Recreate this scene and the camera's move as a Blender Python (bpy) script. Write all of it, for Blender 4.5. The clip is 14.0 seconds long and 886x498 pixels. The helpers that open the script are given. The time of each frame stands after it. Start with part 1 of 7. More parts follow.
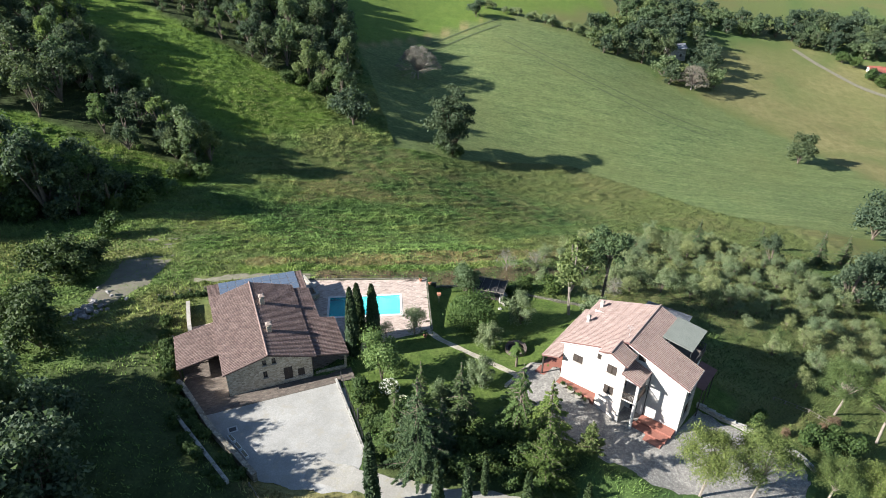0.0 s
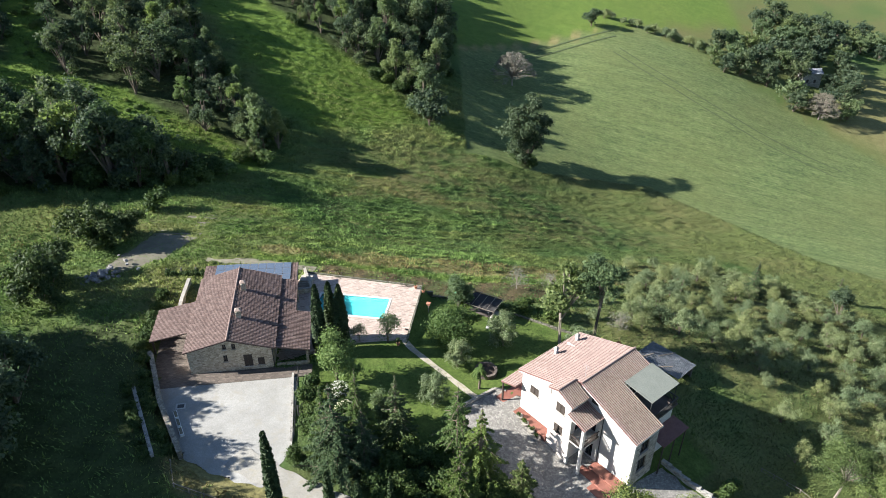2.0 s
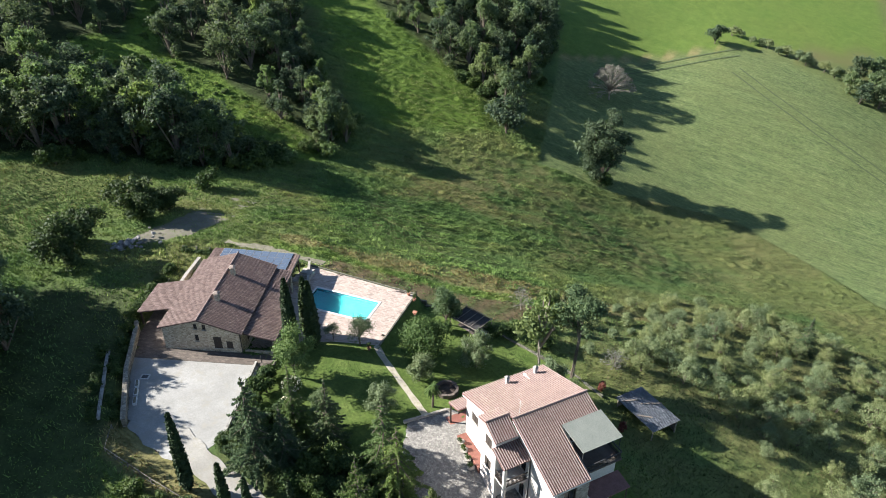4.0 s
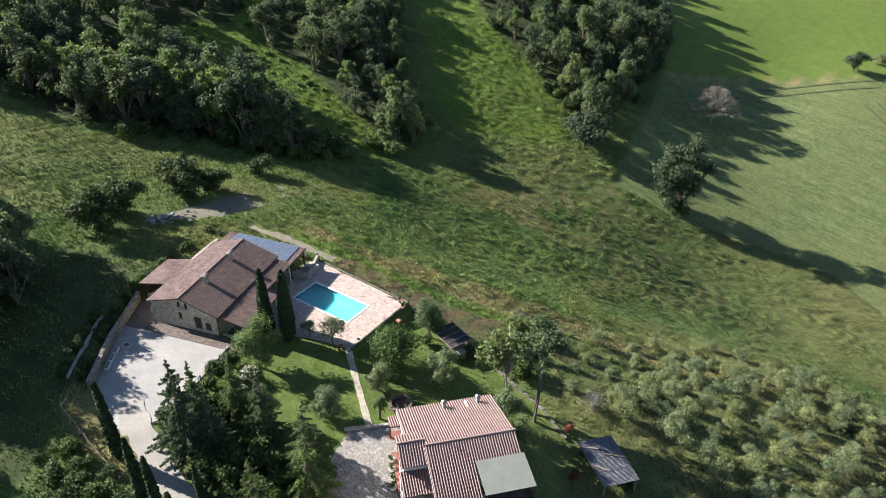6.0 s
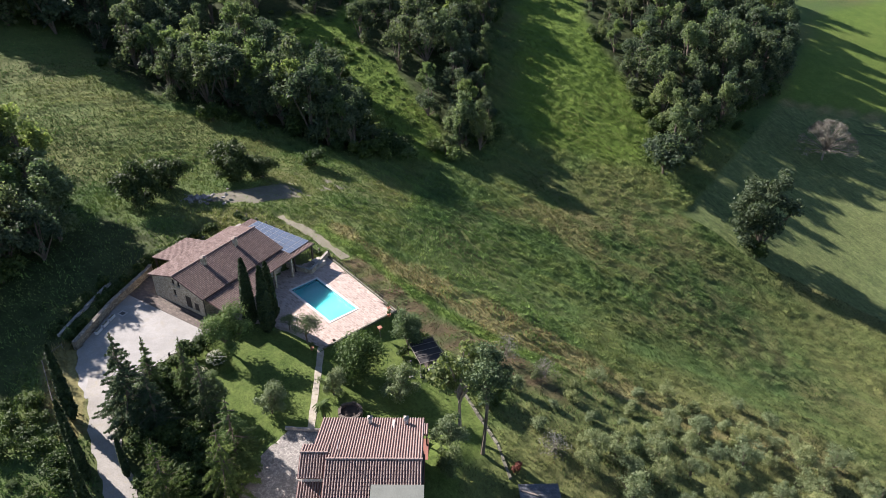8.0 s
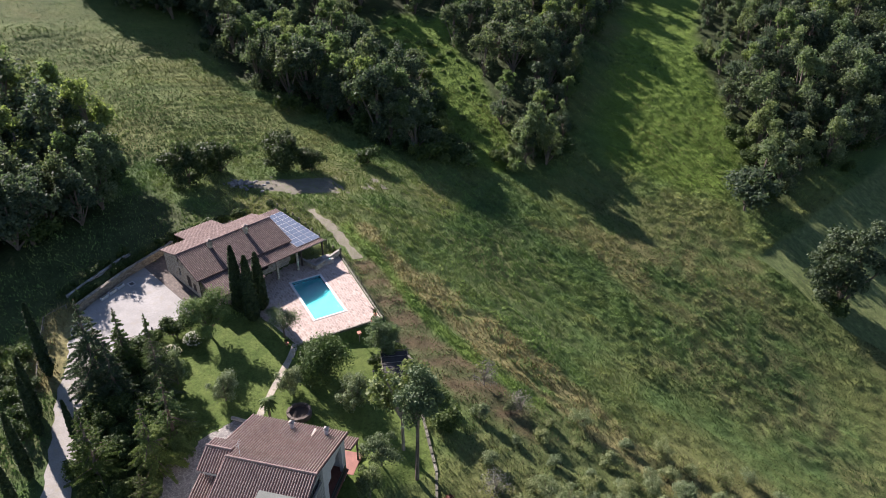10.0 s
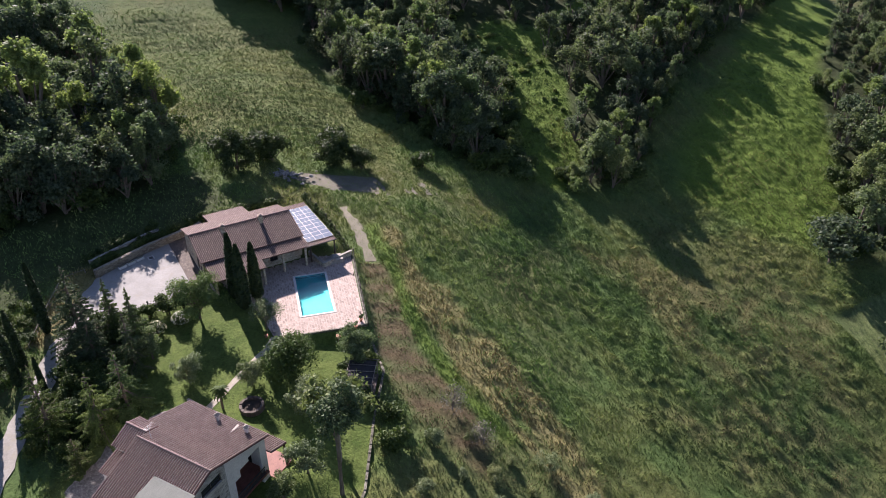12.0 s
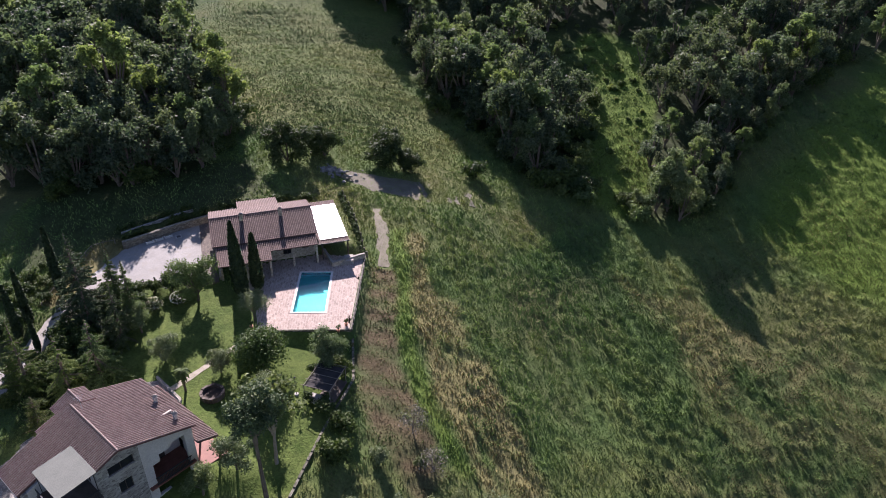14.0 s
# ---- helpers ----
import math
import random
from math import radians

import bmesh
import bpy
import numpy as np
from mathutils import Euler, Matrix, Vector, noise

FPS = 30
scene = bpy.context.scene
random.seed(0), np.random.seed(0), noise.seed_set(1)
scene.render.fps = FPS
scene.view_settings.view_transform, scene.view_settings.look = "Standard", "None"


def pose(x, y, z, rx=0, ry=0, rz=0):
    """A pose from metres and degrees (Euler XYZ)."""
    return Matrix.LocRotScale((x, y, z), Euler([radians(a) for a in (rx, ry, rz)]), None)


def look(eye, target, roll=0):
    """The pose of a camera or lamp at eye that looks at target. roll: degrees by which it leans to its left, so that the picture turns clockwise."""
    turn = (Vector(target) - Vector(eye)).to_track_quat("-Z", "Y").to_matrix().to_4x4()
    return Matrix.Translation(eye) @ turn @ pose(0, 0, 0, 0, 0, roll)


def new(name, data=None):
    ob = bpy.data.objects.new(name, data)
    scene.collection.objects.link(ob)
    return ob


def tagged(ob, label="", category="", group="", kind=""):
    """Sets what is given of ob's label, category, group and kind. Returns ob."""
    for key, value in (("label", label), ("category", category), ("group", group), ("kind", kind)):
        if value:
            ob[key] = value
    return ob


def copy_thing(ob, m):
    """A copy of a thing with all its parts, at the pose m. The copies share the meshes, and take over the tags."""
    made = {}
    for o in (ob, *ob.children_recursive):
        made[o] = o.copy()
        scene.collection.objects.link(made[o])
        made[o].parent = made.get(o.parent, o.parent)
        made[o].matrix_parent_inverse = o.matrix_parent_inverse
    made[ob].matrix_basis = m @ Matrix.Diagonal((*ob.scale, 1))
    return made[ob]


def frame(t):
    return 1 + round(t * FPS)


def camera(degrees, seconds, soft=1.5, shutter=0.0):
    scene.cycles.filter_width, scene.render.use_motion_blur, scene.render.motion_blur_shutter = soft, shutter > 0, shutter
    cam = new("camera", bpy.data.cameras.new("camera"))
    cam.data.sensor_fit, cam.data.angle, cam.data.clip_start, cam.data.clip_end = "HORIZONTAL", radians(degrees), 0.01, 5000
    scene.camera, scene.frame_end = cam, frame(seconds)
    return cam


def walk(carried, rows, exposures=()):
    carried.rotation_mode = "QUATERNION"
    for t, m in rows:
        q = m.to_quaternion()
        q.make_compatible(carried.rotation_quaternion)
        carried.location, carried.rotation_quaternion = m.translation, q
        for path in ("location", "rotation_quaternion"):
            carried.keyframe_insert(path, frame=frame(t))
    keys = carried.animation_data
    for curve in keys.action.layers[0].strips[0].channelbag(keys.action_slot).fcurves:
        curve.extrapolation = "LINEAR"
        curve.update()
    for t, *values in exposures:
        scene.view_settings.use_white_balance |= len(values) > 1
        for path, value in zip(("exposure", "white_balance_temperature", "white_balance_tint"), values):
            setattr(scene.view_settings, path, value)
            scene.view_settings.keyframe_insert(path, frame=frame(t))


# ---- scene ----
# ---- the camera: a drone on a level orbit ----
cam = camera(64.65, 14.0, soft=0.5)
PATH = [
    (0, (1.50, -0.02, 60.27), (0.51, 67.20, 16.92), 0.60),
    (0.5, (6.38, 0.78, 60.22), (1.58, 67.87, 16.91), 0.53),
    (1, (11.24, 1.86, 60.16), (2.62, 68.60, 16.91), 0.48),
    (1.5, (16.06, 3.23, 60.10), (3.62, 69.40, 16.90), 0.43),
    (2, (20.80, 4.88, 60.04), (4.57, 70.26, 16.89), 0.39),
    (2.5, (25.43, 6.81, 59.97), (5.45, 71.18, 16.88), 0.35),
    (3, (29.93, 9.01, 59.91), (6.27, 72.16, 16.87), 0.33),
    (3.5, (34.28, 11.49, 59.84), (7.01, 73.20, 16.86), 0.31),
    (4, (38.46, 14.22, 59.77), (7.68, 74.29, 16.84), 0.30),
    (4.5, (42.46, 17.19, 59.70), (8.26, 75.43, 16.83), 0.29),
    (5, (46.26, 20.40, 59.63), (8.76, 76.61, 16.81), 0.29),
    (5.5, (49.85, 23.83, 59.55), (9.17, 77.83, 16.79), 0.30),
    (6, (53.21, 27.47, 59.48), (9.48, 79.08, 16.77), 0.32),
    (6.5, (56.35, 31.30, 59.40), (9.71, 80.34, 16.75), 0.34),
    (7, (59.24, 35.30, 59.32), (9.85, 81.63, 16.72), 0.36),
    (7.5, (61.89, 39.48, 59.24), (9.90, 82.92, 16.70), 0.40),
    (8, (64.27, 43.80, 59.16), (9.85, 84.22, 16.67), 0.43),
    (8.5, (66.39, 48.25, 59.07), (9.72, 85.51, 16.65), 0.48),
    (9, (68.24, 52.81, 58.98), (9.49, 86.79, 16.62), 0.52),
    (9.5, (69.81, 57.47, 58.89), (9.18, 88.05, 16.59), 0.57),
    (10, (71.09, 62.22, 58.80), (8.78, 89.28, 16.56), 0.63),
    (10.5, (72.09, 67.02, 58.71), (8.29, 90.48, 16.53), 0.69),
    (11, (72.79, 71.87, 58.62), (7.72, 91.64, 16.50), 0.75),
    (11.5, (73.20, 76.75, 58.52), (7.06, 92.76, 16.47), 0.82),
    (12, (73.31, 81.63, 58.42), (6.32, 93.83, 16.43), 0.89),
    (12.5, (73.12, 86.49, 58.32), (5.50, 94.84, 16.40), 0.96),
    (13, (72.64, 91.32, 58.22), (4.61, 95.78, 16.36), 1.04),
    (13.5, (71.86, 96.08, 58.12), (3.65, 96.65, 16.33), 1.12),
    (14, (70.79, 100.76, 58.01), (2.62, 97.42, 16.29), 1.20),
]
EXPOSURES = [(0, 1.62, 6050, 10), (3, 1.74, 6050, 10), (7, 1.64, 6250, 18), (11, 1.5, 6250, 27), (14, 1.4, 6100, 32)]
walk(cam, [(t, look(eye, target, roll)) for t, eye, target, roll in PATH], EXPOSURES)

# ---- daylight: low sun from the west, clear sky ----
SUN_TOWARDS, SUN_HEIGHT = 17.5, 30.0  # the light travels towards this azimuth, from this elevation
world = bpy.data.worlds.new("sky")
scene.world = world
world.use_nodes = True
wn = world.node_tree.nodes
sky = wn.new("ShaderNodeTexSky")
sky.sky_type = "NISHITA"
sky.sun_disc = False
sky.sun_elevation = radians(SUN_HEIGHT)
sky.sun_rotation = math.atan2(-math.cos(radians(SUN_TOWARDS)), -math.sin(radians(SUN_TOWARDS)))
sky.altitude, sky.air_density, sky.dust_density, sky.ozone_density = 300, 1.0, 0.2, 1.0
wn["Background"].inputs["Strength"].default_value = 0.050
world.node_tree.links.new(sky.outputs[0], wn["Background"].inputs["Color"])
sun = new("sun", bpy.data.lights.new("sun", "SUN"))
sun.data.energy, sun.data.angle, sun.data.color = 5.0, radians(0.6), (1.0, 0.93, 0.82)
_a, _e = radians(SUN_TOWARDS), radians(SUN_HEIGHT)
sun.matrix_world = look((0, 0, 300), (math.cos(_a) * math.cos(_e), math.sin(_a) * math.cos(_e), 300 - math.sin(_e)))

# ---- materials ----
def material(name, rough=0.8, metal=0.0):
    m = bpy.data.materials.new(name)
    m.use_nodes = True
    b = m.node_tree.nodes["Principled BSDF"]
    b.inputs["Roughness"].default_value = rough
    b.inputs["Metallic"].default_value = metal
    return m, m.node_tree.nodes, m.node_tree.links, b


def rgb(c):
    return (c[0], c[1], c[2], 1.0)


def noise_node(n, l, scale, detail=4.0, rough=0.6, coord="Object", stretch=None):
    tc = n.new("ShaderNodeTexCoord")
    t = n.new("ShaderNodeTexNoise")
    t.inputs["Scale"].default_value = scale
    t.inputs["Detail"].default_value = detail
    t.inputs["Roughness"].default_value = rough
    if stretch:
        mp = n.new("ShaderNodeMapping")
        mp.inputs["Rotation"].default_value = (0, 0, radians(stretch[3]))
        mp.inputs["Scale"].default_value = stretch[:3]
        l.new(tc.outputs[coord], mp.inputs[0])
        l.new(mp.outputs[0], t.inputs["Vector"])
    else:
        l.new(tc.outputs[coord], t.inputs["Vector"])
    return t.outputs["Fac"]


def ramp(n, l, fac, stops):
    r = n.new("ShaderNodeValToRGB")
    el = r.color_ramp.elements
    while len(el) < len(stops):
        el.new(0.5)
    for e, (p, c) in zip(el, stops):
        e.position, e.color = p, rgb(c)
    l.new(fac, r.inputs[0])
    return r.outputs[0]


def mix(n, l, fac, a, b, mode="MIX"):
    m = n.new("ShaderNodeMix")
    m.data_type, m.blend_type = "RGBA", mode
    for sock, v in ((m.inputs[0], fac), (m.inputs[6], a), (m.inputs[7], b)):
        if isinstance(v, (int, float)):
            sock.default_value = v
        elif isinstance(v, tuple):
            sock.default_value = rgb(v)
        else:
            l.new(v, sock)
    return m.outputs[2]


def bump(n, l, b, height, strength, dist):
    u = n.new("ShaderNodeBump")
    u.inputs["Strength"].default_value = strength
    u.inputs["Distance"].default_value = dist
    l.new(height, u.inputs["Height"])
    l.new(u.outputs[0], b.inputs["Normal"])


def surface(name, dark, light, scale, rough=0.85, grain=8.0, bump_h=0.02, metal=0.0, spots=None, vary=0.0):
    """A mottled surface: two colours over a broad noise, a fine grain on top, and relief."""
    m, n, l, b = material(name, rough, metal)
    big = noise_node(n, l, scale, 5, 0.65)
    fine = noise_node(n, l, scale * grain, 3, 0.7)
    col = ramp(n, l, big, [(0.3, dark), (0.7, light)])
    g = ramp(n, l, fine, [(0.25, (0.62, 0.62, 0.62)), (0.75, (1.0, 1.0, 1.0))])
    col = mix(n, l, 0.8, col, g, "MULTIPLY")
    if spots:
        s = ramp(n, l, noise_node(n, l, scale * 2.7, 6, 0.7), [(0.52, (0, 0, 0)), (0.68, (1, 1, 1))])
        col = mix(n, l, s, col, spots)
    if vary:
        oi = n.new("ShaderNodeObjectInfo")
        v = ramp(n, l, oi.outputs["Random"], [(0.0, (1 - vary,) * 3), (1.0, (1.0,) * 3)])
        col = mix(n, l, 1.0, col, v, "MULTIPLY")
        geo = n.new("ShaderNodeNewGeometry")
        v = ramp(n, l, geo.outputs["Random Per Island"], [(0.0, (1 - vary,) * 3), (1.0, (1.0,) * 3)])
        col = mix(n, l, 1.0, col, v, "MULTIPLY")
    l.new(col, b.inputs["Base Color"])
    if bump_h:
        bump(n, l, b, fine, 0.6, bump_h)
    return m


def foliage(name, dark, light, trans=0.25, rough=0.65):
    """Leaves: colour varies leaf by leaf and tree by tree, with light through the blades."""
    m, n, l, b = material(name, rough)
    geo = n.new("ShaderNodeNewGeometry")
    oi = n.new("ShaderNodeObjectInfo")
    col = ramp(n, l, geo.outputs["Random Per Island"], [(0.0, dark), (0.55, tuple((p + q) / 2 for p, q in zip(dark, light))), (1.0, light)])
    tint = ramp(n, l, oi.outputs["Random"], [(0.0, (0.75, 0.82, 0.82)), (0.5, (0.95, 0.97, 0.92)), (1.0, (1.15, 1.08, 0.85))])
    col = mix(n, l, 1.0, col, tint, "MULTIPLY")
    l.new(col, b.inputs["Base Color"])
    b.inputs["Specular IOR Level"].default_value = 0.25
    tr = n.new("ShaderNodeBsdfTranslucent")
    ms = n.new("ShaderNodeMixShader")
    ms.inputs[0].default_value = trans
    tcol = mix(n, l, 1.0, col, (1.12, 1.18, 0.82), "MULTIPLY")
    l.new(tcol, tr.inputs["Color"])
    l.new(b.outputs[0], ms.inputs[1])
    l.new(tr.outputs[0], ms.inputs[2])
    l.new(ms.outputs[0], n["Material Output"].inputs[0])
    return m


# oak and light leaves: haze over the woods put in as added blue
LEAF_OAK = foliage("oak_leaves", (0.040, 0.066, 0.041), (0.136, 0.175, 0.108), 0.46)
LEAF_LIGHT = foliage("light_leaves", (0.090, 0.130, 0.064), (0.205, 0.255, 0.135), 0.46)
LEAF_ASH = foliage("ash_leaves", (0.100, 0.150, 0.056), (0.220, 0.280, 0.110), 0.5)
LEAF_OLIVE = foliage("olive_leaves", (0.098, 0.130, 0.062), (0.240, 0.280, 0.150), 0.25)
LEAF_PINE = foliage("pine_needles", (0.056, 0.086, 0.026), (0.165, 0.200, 0.064), 0.2)
LEAF_FIR = foliage("fir_needles", (0.036, 0.066, 0.032), (0.105, 0.148, 0.066), 0.15)
LEAF_CEDAR = foliage("cedar_needles", (0.072, 0.122, 0.036), (0.165, 0.225, 0.072), 0.2)
LEAF_CYPRESS = foliage("cypress_leaves", (0.014, 0.030, 0.012), (0.045, 0.070, 0.025), 0.08)
LEAF_BUSH = foliage("bush_leaves", (0.028, 0.055, 0.016), (0.085, 0.125, 0.035))
LEAF_FRUIT = foliage("fruit_leaves", (0.026, 0.046, 0.016), (0.080, 0.112, 0.036))
LEAF_ELM = foliage("elm_leaves", (0.038, 0.060, 0.030), (0.115, 0.145, 0.075))
LEAF_LAUREL = foliage("laurel_leaves", (0.045, 0.085, 0.020), (0.120, 0.170, 0.048))
LEAF_RUST = foliage("withered_leaves", (0.090, 0.060, 0.040), (0.200, 0.140, 0.095), 0.15)
LEAF_GREY = foliage("grey_twigs", (0.13, 0.12, 0.10), (0.26, 0.24, 0.21), 0.1)
PETAL = foliage("white_petals", (0.50, 0.50, 0.46), (0.80, 0.80, 0.76), 0.2)
PETAL_RED = foliage("red_petals", (0.10, 0.03, 0.02), (0.20, 0.06, 0.045), 0.2)
BARK = surface("bark", (0.10, 0.075, 0.055), (0.22, 0.18, 0.14), 1.2, 0.95, 6, 0.03)
BARK_PALE = surface("pale_bark", (0.20, 0.17, 0.14), (0.36, 0.31, 0.26), 1.2, 0.95, 6, 0.03)


def grass_blades(name, low, mid, high):
    """Blades in the meadow's own swaths of colour, each a little different."""
    m, n, l, b = material(name, 0.8)
    b.inputs["Specular IOR Level"].default_value = 0.1
    at, sp = n.new("ShaderNodeVertexColor"), n.new("ShaderNodeSeparateColor")
    at.layer_name = "tone"
    l.new(at.outputs[0], sp.inputs[0])
    col = ramp(n, l, sp.outputs[0], [(0.15, low), (0.5, mid), (0.85, high)])
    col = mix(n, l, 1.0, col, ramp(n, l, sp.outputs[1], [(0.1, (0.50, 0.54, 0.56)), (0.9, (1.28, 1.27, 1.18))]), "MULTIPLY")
    geo = n.new("ShaderNodeNewGeometry")
    v = ramp(n, l, geo.outputs["Random Per Island"], [(0.0, (0.55, 0.58, 0.58)), (0.6, (0.95, 0.96, 0.94)), (1.0, (1.36, 1.32, 1.2))])
    col = mix(n, l, 1.0, col, v, "MULTIPLY")
    l.new(col, b.inputs["Base Color"])
    tr, ms = n.new("ShaderNodeBsdfTranslucent"), n.new("ShaderNodeMixShader")
    ms.inputs[0].default_value = 0.10
    l.new(col, tr.inputs["Color"])
    l.new(b.outputs[0], ms.inputs[1])
    l.new(tr.outputs[0], ms.inputs[2])
    l.new(ms.outputs[0], n["Material Output"].inputs[0])
    return m


GRASS = grass_blades("grass_blades", (0.078, 0.145, 0.048), (0.126, 0.196, 0.060), (0.176, 0.212, 0.072))
DEAD_WEEDS = grass_blades("dead_weeds", (0.105, 0.068, 0.044), (0.150, 0.098, 0.062), (0.195, 0.140, 0.086))
DRY_GRASS = grass_blades("dry_grass_blades", (0.130, 0.104, 0.050), (0.178, 0.148, 0.070), (0.225, 0.198, 0.094))


def masonry(name, dark, mid, light, scale, mortar):
    """Rubble stone: cells of several colours with recessed mortar."""
    m, n, l, b = material(name, 0.9)
    tc = n.new("ShaderNodeTexCoord")
    mp = n.new("ShaderNodeMapping")
    mp.inputs["Scale"].default_value = (1.0, 1.0, 1.7)
    l.new(tc.outputs["Object"], mp.inputs[0])
    v, e = n.new("ShaderNodeTexVoronoi"), n.new("ShaderNodeTexVoronoi")
    e.feature = "DISTANCE_TO_EDGE"
    for t in (v, e):
        t.inputs["Scale"].default_value = scale
        l.new(mp.outputs[0], t.inputs["Vector"])
    sp = n.new("ShaderNodeSeparateColor")
    l.new(v.outputs["Color"], sp.inputs[0])
    col = ramp(n, l, sp.outputs[0], [(0.0, dark), (0.5, mid), (1.0, light)])
    joint = ramp(n, l, e.outputs["Distance"], [(0.02, (1, 1, 1)), (0.07, (0, 0, 0))])
    col = mix(n, l, joint, col, mortar)
    st = ramp(n, l, noise_node(n, l, 0.6, 5, 0.7), [(0.3, (0.7, 0.68, 0.66)), (0.7, (1.05, 1.05, 1.0))])
    col = mix(n, l, 0.8, col, st, "MULTIPLY")
    l.new(col, b.inputs["Base Color"])
    bump(n, l, b, e.outputs["Distance"], 0.7, 0.05)
    return m


STONE = masonry("rubble_stone", (0.28, 0.23, 0.17), (0.44, 0.38, 0.29), (0.60, 0.53, 0.43), 3.4, (0.46, 0.41, 0.33))
# rubble toned down for moss and for the shade the yard wall lies in
STONE_YARD = masonry("weathered_rubble", (0.15, 0.13, 0.10), (0.25, 0.22, 0.17), (0.38, 0.34, 0.27), 3.4, (0.22, 0.20, 0.16))
STONE_GREY = masonry("grey_stone", (0.16, 0.15, 0.14), (0.28, 0.27, 0.25), (0.40, 0.39, 0.36), 3.0, (0.34, 0.33, 0.31))
PLASTER = surface("white_plaster", (0.55, 0.52, 0.485), (0.63, 0.60, 0.56), 0.5, 0.9, 14, 0.006)
PLASTER_PINK = surface("warm_plaster", (0.66, 0.56, 0.50), (0.76, 0.67, 0.60), 0.5, 0.9, 14, 0.006)
TILE_VILLA = surface("pale_clay_tile", (0.265, 0.190, 0.166), (0.375, 0.285, 0.252), 1.1, 0.85, 5, 0.008, vary=0.16)
# channels darker than the tiles: clay, plus the shade between barrels put in
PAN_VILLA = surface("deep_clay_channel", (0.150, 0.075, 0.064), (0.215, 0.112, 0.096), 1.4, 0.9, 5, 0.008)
TILE_FARM = surface("weathered_clay_tile", (0.235, 0.155, 0.135), (0.395, 0.285, 0.25), 1.1, 0.85, 5, 0.008, vary=0.35)
# clay tone with the shade between the barrel tiles added in
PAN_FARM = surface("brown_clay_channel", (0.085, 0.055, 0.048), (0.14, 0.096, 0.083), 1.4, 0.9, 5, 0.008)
WOOD_DARK = surface("dark_wood", (0.032, 0.023, 0.018), (0.062, 0.047, 0.038), 2.0, 0.7, 9, 0.004)
WOOD_GREY = surface("weathered_wood", (0.20, 0.17, 0.14), (0.36, 0.32, 0.27), 2.0, 0.9, 9, 0.006, vary=0.2)
IRON = surface("painted_iron", (0.03, 0.03, 0.032), (0.06, 0.06, 0.06), 3.0, 0.55, 9, 0.0)
CONCRETE = surface("concrete", (0.42, 0.40, 0.37), (0.56, 0.54, 0.50), 0.8, 0.9, 9, 0.01)
STONE_SLAB = surface("stone_coping", (0.38, 0.35, 0.30), (0.54, 0.50, 0.44), 1.2, 0.9, 8, 0.01, vary=0.25)
COPING = surface("white_coping", (0.62, 0.60, 0.57), (0.76, 0.74, 0.70), 1.0, 0.7, 8, 0.004)
POOL_TILE = surface("pool_liner", (0.09, 0.50, 0.52), (0.12, 0.57, 0.58), 0.8, 1.0, 8, 0.0)
PAVER = surface("pink_flagstone", (0.42, 0.315, 0.265), (0.66, 0.54, 0.465), 0.7, 0.9, 9, 0.012, vary=0.32)
PAVER_BED = surface("flagstone_joint", (0.42, 0.34, 0.285), (0.54, 0.455, 0.39), 1.5, 0.95, 6, 0.01)
COBBLE = masonry("grey_cobbles", (0.17, 0.165, 0.155), (0.26, 0.25, 0.235), (0.36, 0.345, 0.32), 5.0, (0.16, 0.15, 0.135))
FLAG_BED = surface("dark_joint", (0.10, 0.085, 0.07), (0.16, 0.135, 0.11), 1.5, 0.95, 6, 0.01)
FLAG_DARK = surface("brown_flagstone", (0.13, 0.102, 0.086), (0.26, 0.21, 0.175), 0.8, 0.9, 9, 0.012, vary=0.35)
RED_TILE = surface("red_floor_tile", (0.23, 0.085, 0.06), (0.34, 0.14, 0.10), 1.2, 0.7, 8, 0.004, vary=0.15)
GRAVEL = surface("white_gravel", (0.275, 0.27, 0.25), (0.385, 0.378, 0.355), 0.28, 0.95, 22, 0.03, spots=(0.265, 0.25, 0.215))
GRAVEL_GREY = surface("grey_gravel", (0.115, 0.105, 0.075), (0.20, 0.18, 0.135), 0.6, 0.95, 12, 0.05, spots=(0.10, 0.125, 0.05))
DIRT = surface("pale_dirt", (0.165, 0.15, 0.105), (0.27, 0.24, 0.175), 0.9, 0.95, 9, 0.04, spots=(0.10, 0.13, 0.045))
AWNING = surface("pale_awning", (0.165, 0.180, 0.155), (0.205, 0.220, 0.190), 0.7, 0.9, 12, 0.003)
TARP = surface("blue_grey_tarp", (0.16, 0.175, 0.20), (0.30, 0.32, 0.355), 0.9, 0.45, 6, 0.04, spots=(0.36, 0.37, 0.38))
RUBBLE = surface("rubble", (0.28, 0.26, 0.25), (0.50, 0.48, 0.46), 2.0, 0.95, 6, 0.02, vary=0.5)
TERRACOTTA = surface("terracotta", (0.36, 0.15, 0.09), (0.50, 0.24, 0.15), 3.0, 0.8, 8, 0.004)
WHITE_PAINT = surface("white_paint", (0.72, 0.72, 0.70), (0.80, 0.80, 0.78), 2.0, 0.5, 8, 0.0)


def plain_gloss(name, col, rough, metal=0.0):
    m, n, l, b = material(name, rough, metal)
    c = ramp(n, l, noise_node(n, l, 3.0, 3), [(0.3, tuple(0.85 * v for v in col)), (0.7, col)])
    l.new(c, b.inputs["Base Color"])
    return m


